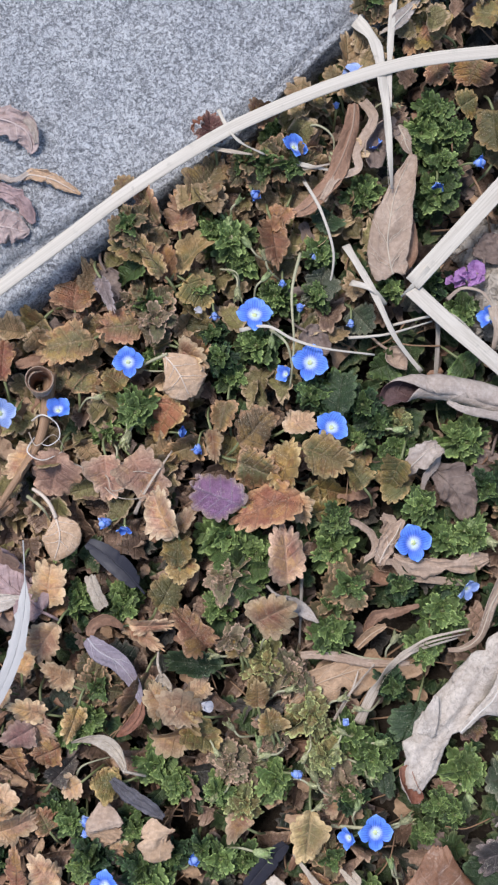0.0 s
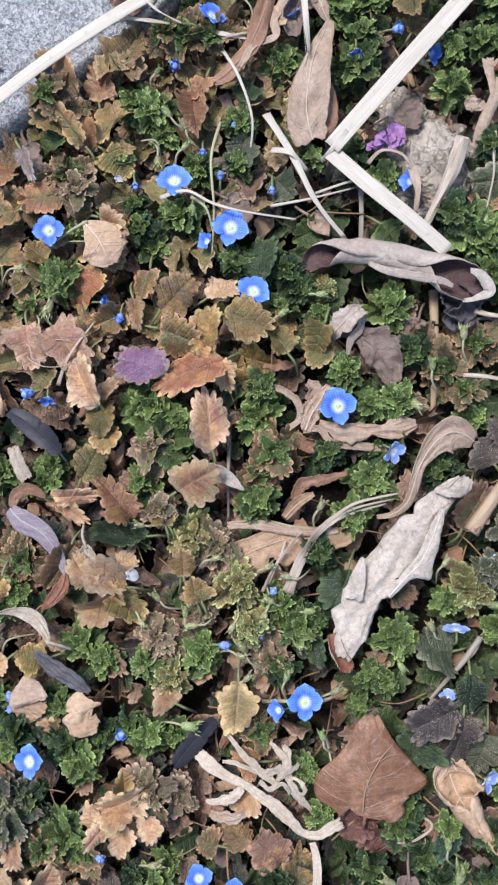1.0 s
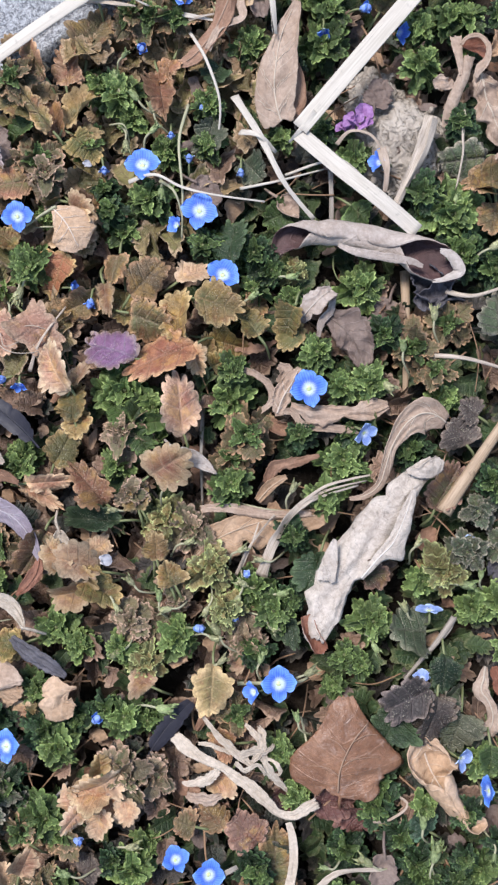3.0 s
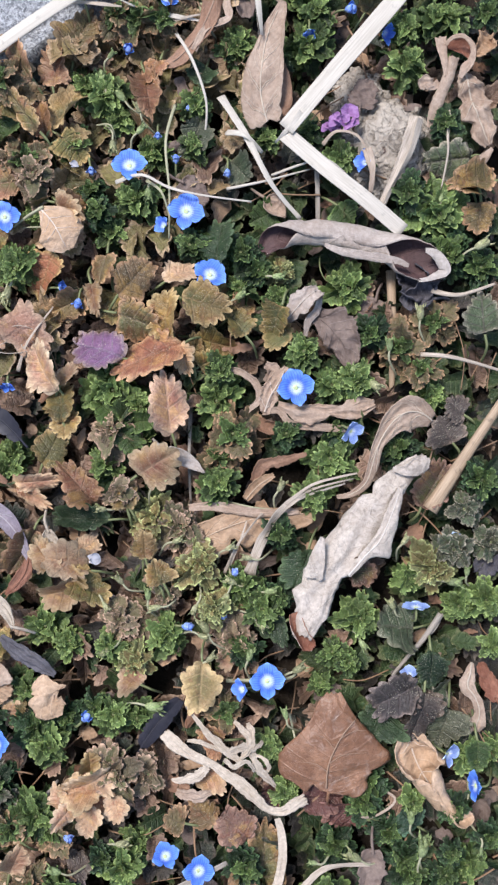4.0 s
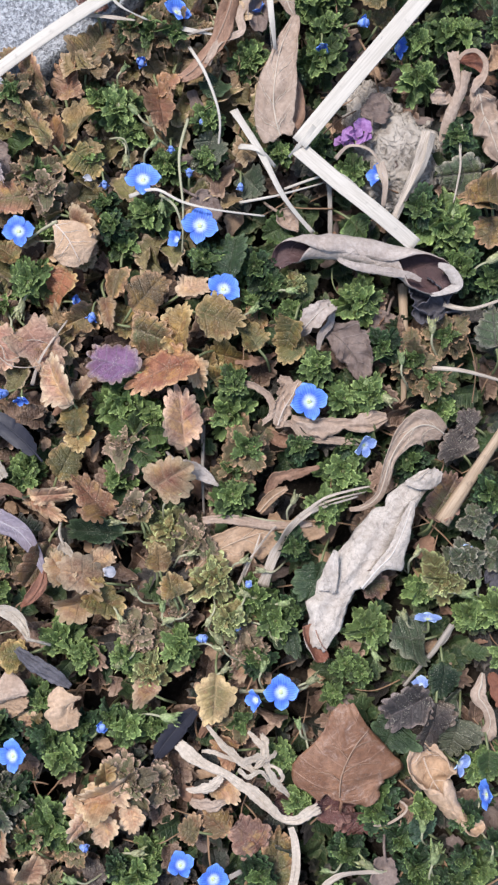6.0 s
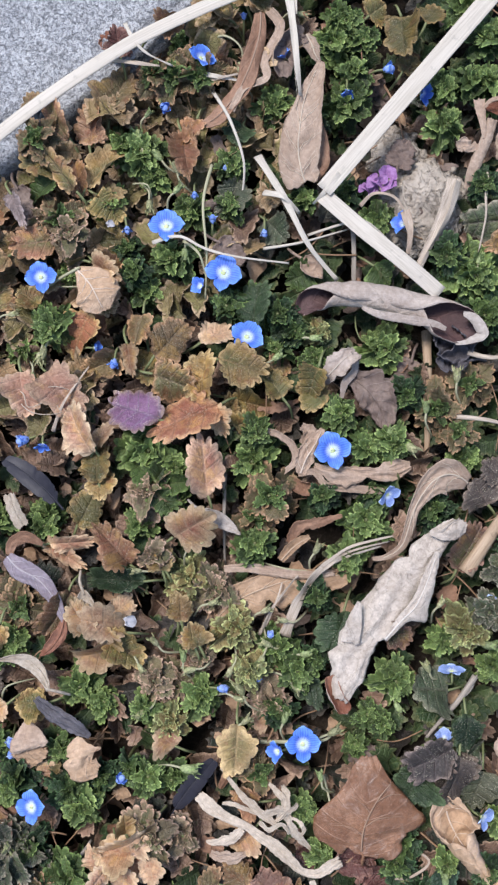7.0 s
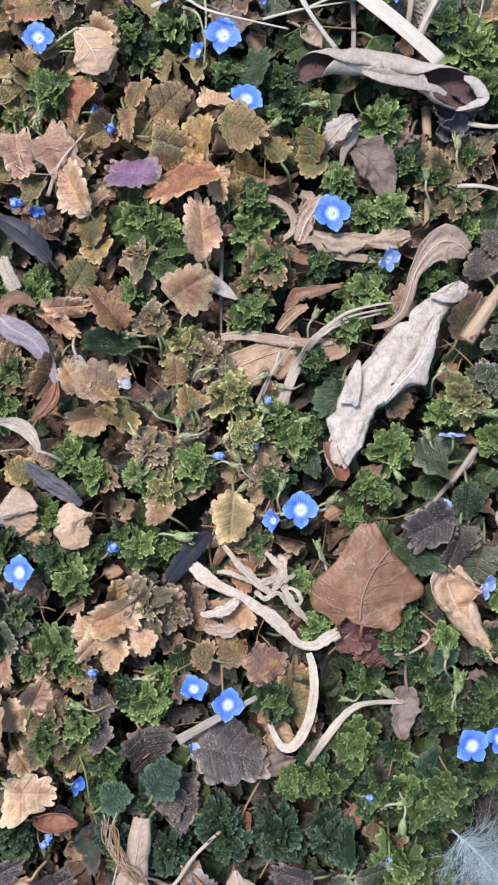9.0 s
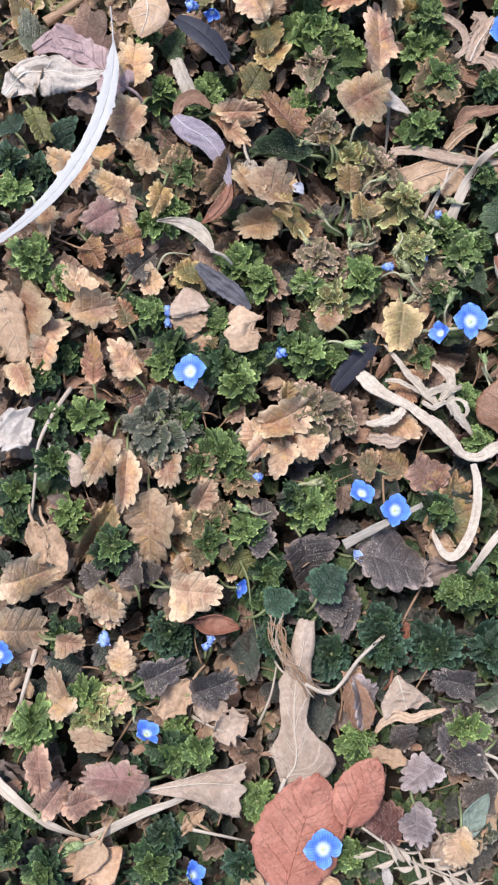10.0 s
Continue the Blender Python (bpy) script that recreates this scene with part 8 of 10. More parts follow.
leaf(0.0474, -0.1012, 46, 0.0054, 0.0077, 'kg')
leaf(-0.0888, -0.1385, -94, 0.0116, 0.0112, 'tn', 0.0150)
leaf(-0.0568, -0.1076, -177, 0.0168, 0.0106, 'tn')
leaf(-0.0641, -0.1104, 153, 0.0157, 0.0077, 'br')
leaf(-0.0609, -0.1484, 3, 0.0079, 0.0067, 'tn')
leaf(-0.0664, -0.1595, 177, 0.0054, 0.0098, 'tn')
leaf(-0.0708, -0.1560, 59, 0.0066, 0.0068, 'tn')
leaf(-0.0649, -0.1534, -93, 0.0068, 0.0068, 'tn')
leaf(-0.0722, -0.1536, 32, 0.0077, 0.0068, 'tn')
leaf(-0.0588, -0.1287, 12, 0.0075, 0.0082, 'dk')
leaf(-0.0540, -0.1273, 48, 0.0053, 0.0074, 'dk')
leaf(-0.0663, -0.1278, 48, 0.0052, 0.0074, 'dk')
leaf(0.0164, -0.1508, -77, 0.0065, 0.0090, 'dk')
leaf(0.0235, -0.1729, 74, 0.0081, 0.0090, 'dk')
leaf(0.0128, -0.1608, 48, 0.0053, 0.0077, 'dp')
leaf(0.0218, -0.1593, -144, 0.0045, 0.0077, 'dk')
leaf(-0.0873, -0.0626, 174, 0.0179, 0.0118, 'to')
leaf(-0.0745, -0.0695, 25, 0.0068, 0.0075, 'tb')
leaf(-0.0639, -0.0803, -146, 0.0073, 0.0075, 'rb')
leaf(-0.0631, -0.0714, 25, 0.0068, 0.0063, 'rb')
leaf(-0.0698, -0.0175, 55, 0.0208, 0.0153, 'rm')
leaf(-0.0608, -0.0182, 81, 0.0117, 0.0077, 'rb')
leaf(-0.0714, -0.0346, -10, 0.0054, 0.0063, 'to')
leaf(-0.0617, -0.0508, 116, 0.0068, 0.0078, 'rb')
leaf(-0.0562, -0.0594, 120, 0.0057, 0.0070, 'tn')
leaf(-0.0473, -0.0589, 88, 0.0070, 0.0070, 'yo')
leaf(-0.0742, -0.0516, -146, 0.0074, 0.0075, 'rb')
leaf(-0.0637, -0.0599, -41, 0.0072, 0.0063, 'dk')
leaf(-0.0918, -0.0075, -76, 0.0077, 0.0101, 'gy')
leaf(-0.0934, -0.0023, -71, 0.0052, 0.0101, 'bo')
leaf(-0.0820, -0.0250, -151, 0.0057, 0.0076, 'kg')
leaf(-0.0905, -0.0295, 36, 0.0046, 0.0075, 'kg')
leaf(0.0034, -0.1807, 63, 0.0101, 0.0089, 'rk')
leaf(-0.0354, -0.1241, 78, 0.0052, 0.0063, 'tb')
leaf(-0.0468, -0.1221, 56, 0.0062, 0.0062, 'rb')
leaf(-0.0587, -0.0838, 176, 0.0102, 0.0075, 'bd')
leaf(-0.0394, -0.1193, -132, 0.0088, 0.0075, 'mo')
leaf(-0.0187, -0.1334, -48, 0.0098, 0.0101, 'dp')
leaf(-0.0625, 0.0519, 2, 0.0080, 0.0100, 'rb')
leaf(-0.0569, 0.0454, 106, 0.0137, 0.0107, 'bo')
leaf(-0.0544, 0.0495, 131, 0.0085, 0.0080, 'bo')
leaf(-0.0604, 0.0319, -7, 0.0081, 0.0096, 'bo')
leaf(-0.0632, 0.0345, 66, 0.0060, 0.0080, 'bo')
leaf(-0.0779, 0.0339, 6, 0.0107, 0.0067, 'rr')
leaf(-0.0692, 0.0503, 129, 0.0067, 0.0107, 'ol')
leaf(-0.0639, 0.0184, 168, 0.0110, 0.0120, 'rm')
leaf(-0.0706, 0.0195, 148, 0.0096, 0.0080, 'tb')
leaf(-0.0722, -0.0085, 164, 0.0084, 0.0100, 'tb')
leaf(0.0232, 0.1207, 61, 0.0078, 0.0120, 'ol')
leaf(0.0192, 0.1206, 24, 0.0072, 0.0094, 'ol')
leaf(0.0314, 0.1156, 156, 0.0060, 0.0107, 'rb')
leaf(0.0351, 0.1238, 65, 0.0060, 0.0107, 'ol')
leaf(0.0056, 0.1268, -164, 0.0055, 0.0067, 'bo', 0.0165)
leaf(0.0138, 0.1204, -115, 0.0060, 0.0094, 'rb')
leaf(0.0208, 0.1139, -167, 0.0068, 0.0067, 'rb')
leaf(-0.0378, 0.0439, -116, 0.0095, 0.0082, 'to', 0.0135)
leaf(-0.0364, 0.0399, -138, 0.0071, 0.0066, 'tb')
leaf(-0.0489, 0.0791, 62, 0.0054, 0.0067, 'br', 0.0165)
leaf(-0.0069, 0.1021, 60, 0.0063, 0.0067, 'ol')
leaf(-0.0017, 0.1050, 19, 0.0070, 0.0062, 'br')
leaf(-0.0349, 0.0459, -143, 0.0075, 0.0074, 'to')
leaf(-0.0364, 0.0439, -138, 0.0090, 0.0080, 'to', 0.0130)

# leaves that lie uppermost
leaf(-0.0337, 0.0768, -19, 0.0133, 0.0089, 'br', 0.0142)
leaf(-0.0425, 0.0721, 28, 0.0105, 0.0065, 'rd', 0.0142)
leaf(-0.0379, 0.0702, -0, 0.0108, 0.0076, 'rd', 0.0142)
leaf(-0.0457, 0.0635, 54, 0.0099, 0.0065, 'ol', 0.0142)
leaf(-0.0457, 0.0635, 125, 0.0081, 0.0068, 'g', 0.0142)
leaf(-0.0404, 0.0595, 32, 0.0125, 0.0059, 'br', 0.0142)
leaf(-0.0398, 0.0589, 12, 0.0098, 0.0055, 'rb', 0.0142)
leaf(-0.0385, 0.0615, -44, 0.0117, 0.0076, 'ty', 0.0142)
leaf(-0.0365, 0.0596, -135, 0.0084, 0.0079, 'yo', 0.0142)
leaf(-0.0365, 0.0589, -78, 0.0067, 0.0059, 'ty', 0.0142)
leaf(-0.0560, 0.0595, -155, 0.0089, 0.0037, 'gt', 0.0142)
leaf(-0.0168, 0.0753, -169, 0.0129, 0.0063, 'rb', 0.0142)
leaf(-0.0307, 0.0906, 10, 0.0078, 0.0062, 'rk', 0.0150)
leaf(-0.0376, 0.0325, 154, 0.0103, 0.0098, 'yr', 0.0142)
leaf(-0.0251, 0.0325, 168, 0.0088, 0.0079, 'od', 0.0142)
leaf(-0.0290, 0.0253, -170, 0.0080, 0.0042, 'to', 0.0142)
leaf(-0.0224, 0.0220, -43, 0.0110, 0.0092, 'od', 0.0142)
leaf(-0.0118, 0.0254, -67, 0.0082, 0.0065, 'tn', 0.0142)
leaf(-0.0232, 0.0180, -110, 0.0112, 0.0107, 'od', 0.0142)
leaf(-0.0117, 0.0115, -9, 0.0121, 0.0079, 'yl', 0.0142)
leaf(-0.0077, 0.0212, -111, 0.0121, 0.0084, 'yl', 0.0142)
leaf(-0.0209, 0.0071, 68, 0.0132, 0.0110, 'pu', 0.0142)
leaf(-0.0069, 0.0109, 113, 0.0180, 0.0100, 'rr', 0.0142)
leaf(-0.0360, -0.0001, 28, 0.0129, 0.0092, 'tr', 0.0142)
leaf(-0.0360, 0.0008, -34, 0.0064, 0.0055, 'tn', 0.0142)
leaf(-0.0273, -0.0268, 42, 0.0129, 0.0079, 'rb', 0.0142)
leaf(-0.0181, -0.0201, -63, 0.0119, 0.0113, 'to', 0.0142)
leaf(-0.0096, -0.0105, 7, 0.0146, 0.0086, 'rv', 0.0142)
leaf(-0.0240, -0.0303, 86, 0.0142, 0.0068, 'dg', 0.0142)
leaf(-0.0166, -0.0389, -7, 0.0066, 0.0060, 'yl', 0.0142)
leaf(-0.0113, -0.0450, 17, 0.0053, 0.0068, 'yl', 0.0142)
leaf(-0.0201, -0.0279, 8, 0.0056, 0.0060, 'yl', 0.0142)
leaf(-0.0285, -0.0419, 75, 0.0127, 0.0076, 'tn', 0.0142)
leaf(-0.0298, -0.0455, 104, 0.0112, 0.0081, 'to', 0.0142)
leaf(-0.0334, -0.0429, -123, 0.0107, 0.0092, 'yo', 0.0142)
leaf(-0.0353, -0.0075, 4, 0.0093, 0.0073, 'yo', 0.0142)
leaf(-0.0401, -0.0172, -29, 0.0090, 0.0081, 'ol', 0.0142)
leaf(-0.0230, -0.0861, 125, 0.0123, 0.0094, 'tn', 0.0142)
leaf(-0.0282, -0.0930, -135, 0.0081, 0.0072, 'to', 0.0142)
leaf(-0.0334, -0.0976, 22, 0.0071, 0.0065, 'tb', 0.0142)
leaf(0.0465, -0.0674, 116, 0.0123, 0.0094, 'dp', 0.0142)
leaf(0.0485, -0.0687, 163, 0.0113, 0.0094, 'dk', 0.0142)
leaf(0.0358, -0.0998, 76, 0.0125, 0.0081, 'rk', 0.0100)
leaf(0.0106, -0.0943, -77, 0.0087, 0.0068, 'rk', 0.0090)
leaf(0.0007, 0.0291, -4, 0.0111, 0.0081, 'dg', 0.0142)
leaf(0.0346, 0.1030, -172, 0.0116, 0.0094, 'ol', 0.0142)
leaf(0.0604, 0.0959, 91, 0.0092, 0.0060, 'g', 0.0142)
leaf(0.0615, 0.0472, 95, 0.0066, 0.0081, 'od', 0.0142)
leaf(0.0179, 0.0110, 55, 0.0090, 0.0072, 'ol', 0.0142)
leaf(0.0074, 0.0123, 32, 0.0076, 0.0079, 'ol', 0.0142)
leaf(0.0159, 0.0202, 157, 0.0086, 0.0072, 'yo', 0.0142)
leaf(-0.0006, 0.0188, -51, 0.0085, 0.0079, 'ol', 0.0142)
leaf(-0.0234, 0.0861, 40, 0.0052, 0.0052, 'rb', 0.0142)
leaf(-0.0035, 0.0637, 161, 0.0098, 0.0072, 'gy', 0.0142)
leaf(-0.0128, 0.0782, 149, 0.0077, 0.0079, 'rb', 0.0142)
leaf(-0.0480, 0.0186, -143, 0.0132, 0.0118, 'rv', 0.0142)
leaf(-0.0533, 0.0185, -172, 0.0106, 0.0092, 'rv', 0.0142)
leaf(-0.0877, -0.1290, -75, 0.0125, 0.0105, 'tn', 0.0142)
leaf(-0.0695, -0.1311, -109, 0.0094, 0.0065, 'tn', 0.0142)
leaf(-0.0651, -0.0954, 162, 0.0124, 0.0077, 'tr', 0.0142)
leaf(-0.0620, -0.0986, 177, 0.0137, 0.0065, 'tr', 0.0142)
leaf(-0.0467, -0.1118, -22, 0.0081, 0.0070, 'tb', 0.0142)
leaf(-0.0761, -0.1724, 7, 0.0112, 0.0057, 'rm', 0.0142)
leaf(-0.0720, -0.1756, -79, 0.0084, 0.0070, 'rm', 0.0142)
leaf(-0.0762, -0.1769, -35, 0.0077, 0.0065, 'rm', 0.0142)
leaf(-0.0539, -0.1692, 89, 0.0144, 0.0077, 'rp', 0.0142)
leaf(-0.0583, -0.0362, 56, 0.0092, 0.0057, 'to', 0.0142)
leaf(-0.0642, -0.0428, 70, 0.0095, 0.0065, 'to', 0.0142)
leaf(-0.0672, -0.0453, 124, 0.0086, 0.0077, 'rp', 0.0142)
leaf(-0.0664, -0.0401, -178, 0.0107, 0.0077, 'tr', 0.0142)
leaf(-0.0569, -0.0395, 158, 0.0084, 0.0065, 'yl', 0.0142)
leaf(-0.0628, -0.0218, 146, 0.0099, 0.0077, 'tb', 0.0142)
leaf(-0.0663, -0.0174, -7, 0.0106, 0.0077, 'to', 0.0142)
leaf(-0.0869, -0.0249, -153, 0.0089, 0.0045, 'mo', 0.0142)
leaf(-0.0770, -0.0375, 64, 0.0070, 0.0057, 'to', 0.0142)
leaf(-0.0749, -0.0343, 174, 0.0082, 0.0065, 'tb', 0.0142)
leaf(-0.0823, -0.0455, -176, 0.0076, 0.0045, 'to', 0.0142)
leaf(-0.0713, -0.0654, 55, 0.0087, 0.0075, 'tn', 0.0142)
leaf(-0.0754, -0.0703, -69, 0.0102, 0.0077, 'tb', 0.0142)
leaf(-0.0702, -0.0852, 3, 0.0114, 0.0052, 'rd', 0.0142)
leaf(-0.0609, -0.0832, 37, 0.0096, 0.0077, 'tb', 0.0142)
leaf(-0.0024, -0.0629, 176, 0.0117, 0.0094, 'ty', 0.0142)
leaf(0.0117, -0.1165, -4, 0.0163, 0.0120, 'od', 0.0065)
leaf(0.0169, -0.1468, 83, 0.0100, 0.0080, 'dp', 0.0142)
leaf(0.0094, -0.1637, 130, 0.0102, 0.0085, 'gt', 0.0142)
leaf(0.0043, -0.1730, -173, 0.0095, 0.0070, 'gt', 0.0142)
leaf(-0.0104, -0.1460, -161, 0.0119, 0.0072, 'gt', 0.0142)
leaf(0.0145, -0.1773, 170, 0.0088, 0.0065, 'tn', 0.0142)
leaf(-0.0006, -0.1566, -138, 0.0067, 0.0065, 'dk', 0.0142)
leaf(0.0197, -0.1612, 117, 0.0084, 0.0075, 'dp', 0.0142)
leaf(-0.0836, -0.0755, -68, 0.0077, 0.0075, 'tb', 0.0142)
leaf(-0.0564, -0.1490, -61, 0.0108, 0.0075, 'dp', 0.0142)
leaf(-0.0454, -0.1510, -68, 0.0104, 0.0082, 'dp', 0.0142)
leaf(-0.0296, -0.1200, 41, 0.0079, 0.0070, 'dp', 0.0142)
leaf(-0.0192, -0.1294, -32, 0.0089, 0.0087, 'kg', 0.0142)
leaf(-0.0303, -0.1323, -57, 0.0072, 0.0075, 'kg', 0.0142)

leaf(-0.0551, -0.0923, 178, 0.0100, 0.0067, 'k', 0.0146)
leaf(-0.0560, -0.0916, 108, 0.0080, 0.0060, 'k', 0.0140)
leaf(-0.0543, -0.0912, -112, 0.0080, 0.0060, 'k', 0.0140)
leaf(-0.0552, -0.0898, 15, 0.0057, 0.0047, 'k', 0.0140)
leaf(-0.0562, -0.0928, 142, 0.0072, 0.0055, 'k', 0.0134)
leaf(-0.0540, -0.0927, -146, 0.0075, 0.0055, 'k', 0.0134)
leaf(-0.0539, -0.0987, 190, 0.0082, 0.0065, 'tr', 0.0115)

leaf(-0.0250, -0.0916, 100, 0.0102, 0.0089, 'to', 0.0152)
leaf(-0.0278, -0.0947, 172, 0.0079, 0.0066, 'tn', 0.0148)
leaf(-0.0230, -0.0931, -165, 0.0066, 0.0061, 'tn', 0.0150)
leaf(-0.0316, -0.0947, 130, 0.0077, 0.0059, 'tr', 0.0142)
leaf(-0.0276, -0.0877, 10, 0.0056, 0.0054, 'ty', 0.0146)
leaf(-0.0439, -0.1046, 40, 0.0066, 0.0059, 'tb', 0.0142)

leaf(-0.0087, 0.0112, -160, 0.0080, 0.0062, 'to', 0.0150)
leaf(-0.0155, -0.0393, 5, 0.0064, 0.0067, 'yl', 0.0155)
leaf(-0.0124, -0.0451, 12, 0.0062, 0.0064, 'yl', 0.0152)
leaf(-0.0195, -0.0276, 20, 0.0062, 0.0059, 'yl', 0.0150)
leaf(-0.0221, -0.0071, 48, 0.0080, 0.0064, 'g', 0.0135)
leaf(-0.0218, -0.0068, -28, 0.0072, 0.0059, 'g', 0.0135)
leaf(-0.0213, -0.0076, -85, 0.0075, 0.0059, 'g', 0.0132)
leaf(-0.0218, -0.0087, -140, 0.0072, 0.0057, 'g', 0.0130)
leaf(-0.0364, -0.0415, 35, 0.0080, 0.0064, 'to', 0.0150)
leaf(-0.0345, -0.0420, -120, 0.0072, 0.0062, 'ty', 0.0146)

leaf(0.0234, -0.1457, 2, 0.0108, 0.0083, 'kg', 0.0142)
leaf(0.0255, -0.1461, -78, 0.0073, 0.0060, 'k', 0.0146)
leaf(0.0245, -0.1462, 140, 0.0083, 0.0070, 'k', 0.0140)
leaf(0.0274, -0.1518, -170, 0.0080, 0.0053, 'tr', 0.0128)
leaf(0.0398, -0.1578, 88, 0.0098, 0.0060, 'tn', 0.0142)
leaf(0.0375, -0.1573, -14, 0.0075, 0.0063, 'k', 0.0136)
leaf(0.0358, -0.1659, 92, 0.0095, 0.0063, 'ol', 0.0128)
straw('bent_grass', 'palestraw', 0.0009, 0.7, (0.0170, -0.1609, 0.0135), (0.0202, -0.1642, 0.0150), (0.0240, -0.1687, 0.0150), (0.0274, -0.1733, 0.0145), (0.0306, -0.1766, 0.0130))
straw('bent_grass', 'palestraw', 0.0008, 0.7, (0.0173, -0.1611, 0.0135), (0.0230, -0.1629, 0.0152), (0.0289, -0.1653, 0.0152), (0.0335, -0.1673, 0.0148), (0.0401, -0.1711, 0.0135))

leaf(0.0597, 0.0550, 98, 0.0109, 0.0094, 'k', 0.0118)
leaf(0.0655, 0.0489, 97, 0.0109, 0.0083, 'od', 0.0142)
leaf(0.0623, 0.0449, 172, 0.0081, 0.0078, 'od', 0.0134)
leaf(0.0626, 0.0124, 6, 0.0104, 0.0086, 'k', 0.0142)
leaf(0.0477, -0.0684, 168, 0.0109, 0.0096, 'dk', 0.0125)
leaf(0.0503, -0.0601, 176, 0.0086, 0.0078, 'dg', 0.0142)
leaf(0.0604, -0.0796, 178, 0.0070, 0.0070, 'g', 0.0142)
straw('bent_grass', 'palestraw', 0.0008, 0.7, (0.0547, 0.0652, 0.0150), (0.0539, 0.0592, 0.0160), (0.0539, 0.0547, 0.0160), (0.0525, 0.0466, 0.0150))
straw('straw', 'palestraw', 0.0014, 0.5, (0.0508, 0.0237, 0.0120), (0.0542, 0.0225, 0.0135), (0.0581, 0.0225, 0.0140), (0.0653, 0.0250, 0.0135))
straw('dead_stalk', 'greystraw', 0.0016, 0.8, (0.0530, -0.0520, 0.0110), (0.0487, -0.0579, 0.0115), (0.0450, -0.0621, 0.0115), (0.0417, -0.0665, 0.0105))

leaf(-0.0675, -0.1302, -140, 0.0090, 0.0065, 'tn', 0.0146)
leaf(-0.0755, -0.1403, -100, 0.0065, 0.0055, 'tb', 0.0136)
leaf(-0.0873, -0.0805, -150, 0.0087, 0.0072, 'to', 0.0140)
leaf(-0.0796, -0.0750, 160, 0.0082, 0.0067, 'tb', 0.0140)
leaf(-0.0774, -0.0648, 10, 0.0067, 0.0057, 'rv', 0.0140)

# ---- shoots ----
shoot(0.0319, -0.1728, 0.0125, 'kg')
shoot(0.0362, -0.1463, 0.0125, 'g')
shoot(0.0391, -0.1291, 0.0125, 'g')
shoot(-0.0260, 0.0698, 0.0119, 'b')
shoot(-0.0230, 0.0651, 0.0080, 'b')
shoot(-0.0307, 0.0715, 0.0080, 'g')
shoot(-0.0182, 0.0869, 0.0133, 'o')
shoot(-0.0233, 0.0880, 0.0093, 'o')
shoot(-0.0122, 0.0867, 0.0093, 'o')
shoot(-0.0170, 0.0968, 0.0053, 'g')
shoot(-0.0493, 0.0710, 0.0093, 'o', 0.0175)
shoot(-0.0444, 0.0536, 0.0119, 'o')
shoot(-0.0423, 0.0503, 0.0106, 'ob')
shoot(-0.0490, 0.0543, 0.0093, 'ob')
shoot(0.0183, 0.0970, 0.0120, 'b')
shoot(0.0216, 0.1017, 0.0093, 'g')
shoot(0.0217, 0.0821, 0.0119, 'g')
shoot(0.0259, 0.0970, 0.0080, 'g')
shoot(0.0243, 0.0896, 0.0080, 'g')
shoot(0.0144, 0.0781, 0.0080, 'd')
shoot(0.0051, 0.0814, 0.0093, 'g')
shoot(0.0449, 0.0863, 0.0093, 'g')
shoot(0.0455, 0.0773, 0.0106, 'b')
shoot(0.0548, 0.0870, 0.0106, 'g')
shoot(0.0548, 0.0971, 0.0106, 'g')
shoot(0.0502, 0.1046, 0.0106, 'g')
shoot(0.0297, 0.0547, 0.0092, 'g')
shoot(0.0521, 0.0415, 0.0151, 'b')
shoot(0.0469, 0.0461, 0.0105, 'd')
shoot(0.0535, 0.0622, 0.0079, 'd')
shoot(0.0125, 0.0599, 0.0079, 'g')
shoot(0.0218, 0.0613, 0.0079, 'd')
shoot(-0.0047, 0.0665, 0.0080, 'g')
shoot(-0.0152, 0.0571, 0.0093, 'g')
shoot(-0.0047, 0.0572, 0.0079, 'g')
shoot(-0.0191, 0.0451, 0.0106, 'g')
shoot(-0.0243, 0.0377, 0.0092, 'g')
shoot(-0.0058, 0.0339, 0.0092, 'd')
shoot(0.0008, 0.0339, 0.0119, 'g')
shoot(0.0101, 0.0280, 0.0092, 'd')
shoot(0.0160, 0.0280, 0.0066, 'y')
shoot(0.0061, 0.0320, 0.0079, 'd')
shoot(0.0314, 0.0242, 0.0118, 'b')
shoot(0.0154, 0.0221, 0.0079, 'g')
shoot(0.0059, 0.0240, 0.0079, 'g')
shoot(0.0207, 0.0090, 0.0092, 'g')
shoot(0.0272, 0.0012, 0.0092, 'g')
shoot(0.0331, 0.0018, 0.0091, 'b')
shoot(0.0436, 0.0104, 0.0105, 'o')
shoot(0.0364, 0.0130, 0.0085, 'd')
shoot(0.0481, 0.0052, 0.0078, 'o')
shoot(0.0508, -0.0013, 0.0091, 'b')
shoot(0.0547, 0.0323, 0.0118, 'd')
shoot(0.0514, 0.0164, 0.0105, 'o')
shoot(0.0273, -0.0158, 0.0130, 'g')
shoot(0.0228, -0.0250, 0.0091, 'b')
shoot(0.0286, -0.0093, 0.0078, 'd')
shoot(0.0423, -0.0131, 0.0104, 'd')
shoot(0.0168, -0.0100, 0.0078, 'd')
shoot(0.0004, -0.0023, 0.0131, 'b')
shoot(0.0010, 0.0042, 0.0079, 'g')
shoot(-0.0466, 0.0283, 0.0106, 'g')
shoot(-0.0538, 0.0230, 0.0079, 'b')
shoot(-0.0238, 0.0001, 0.0151, 'b')
shoot(-0.0172, -0.0038, 0.0092, 'b')
shoot(-0.0237, -0.0090, 0.0118, 'ob')
shoot(-0.0256, -0.0169, 0.0092, 'b')
shoot(-0.0185, -0.0116, 0.0092, 'b')
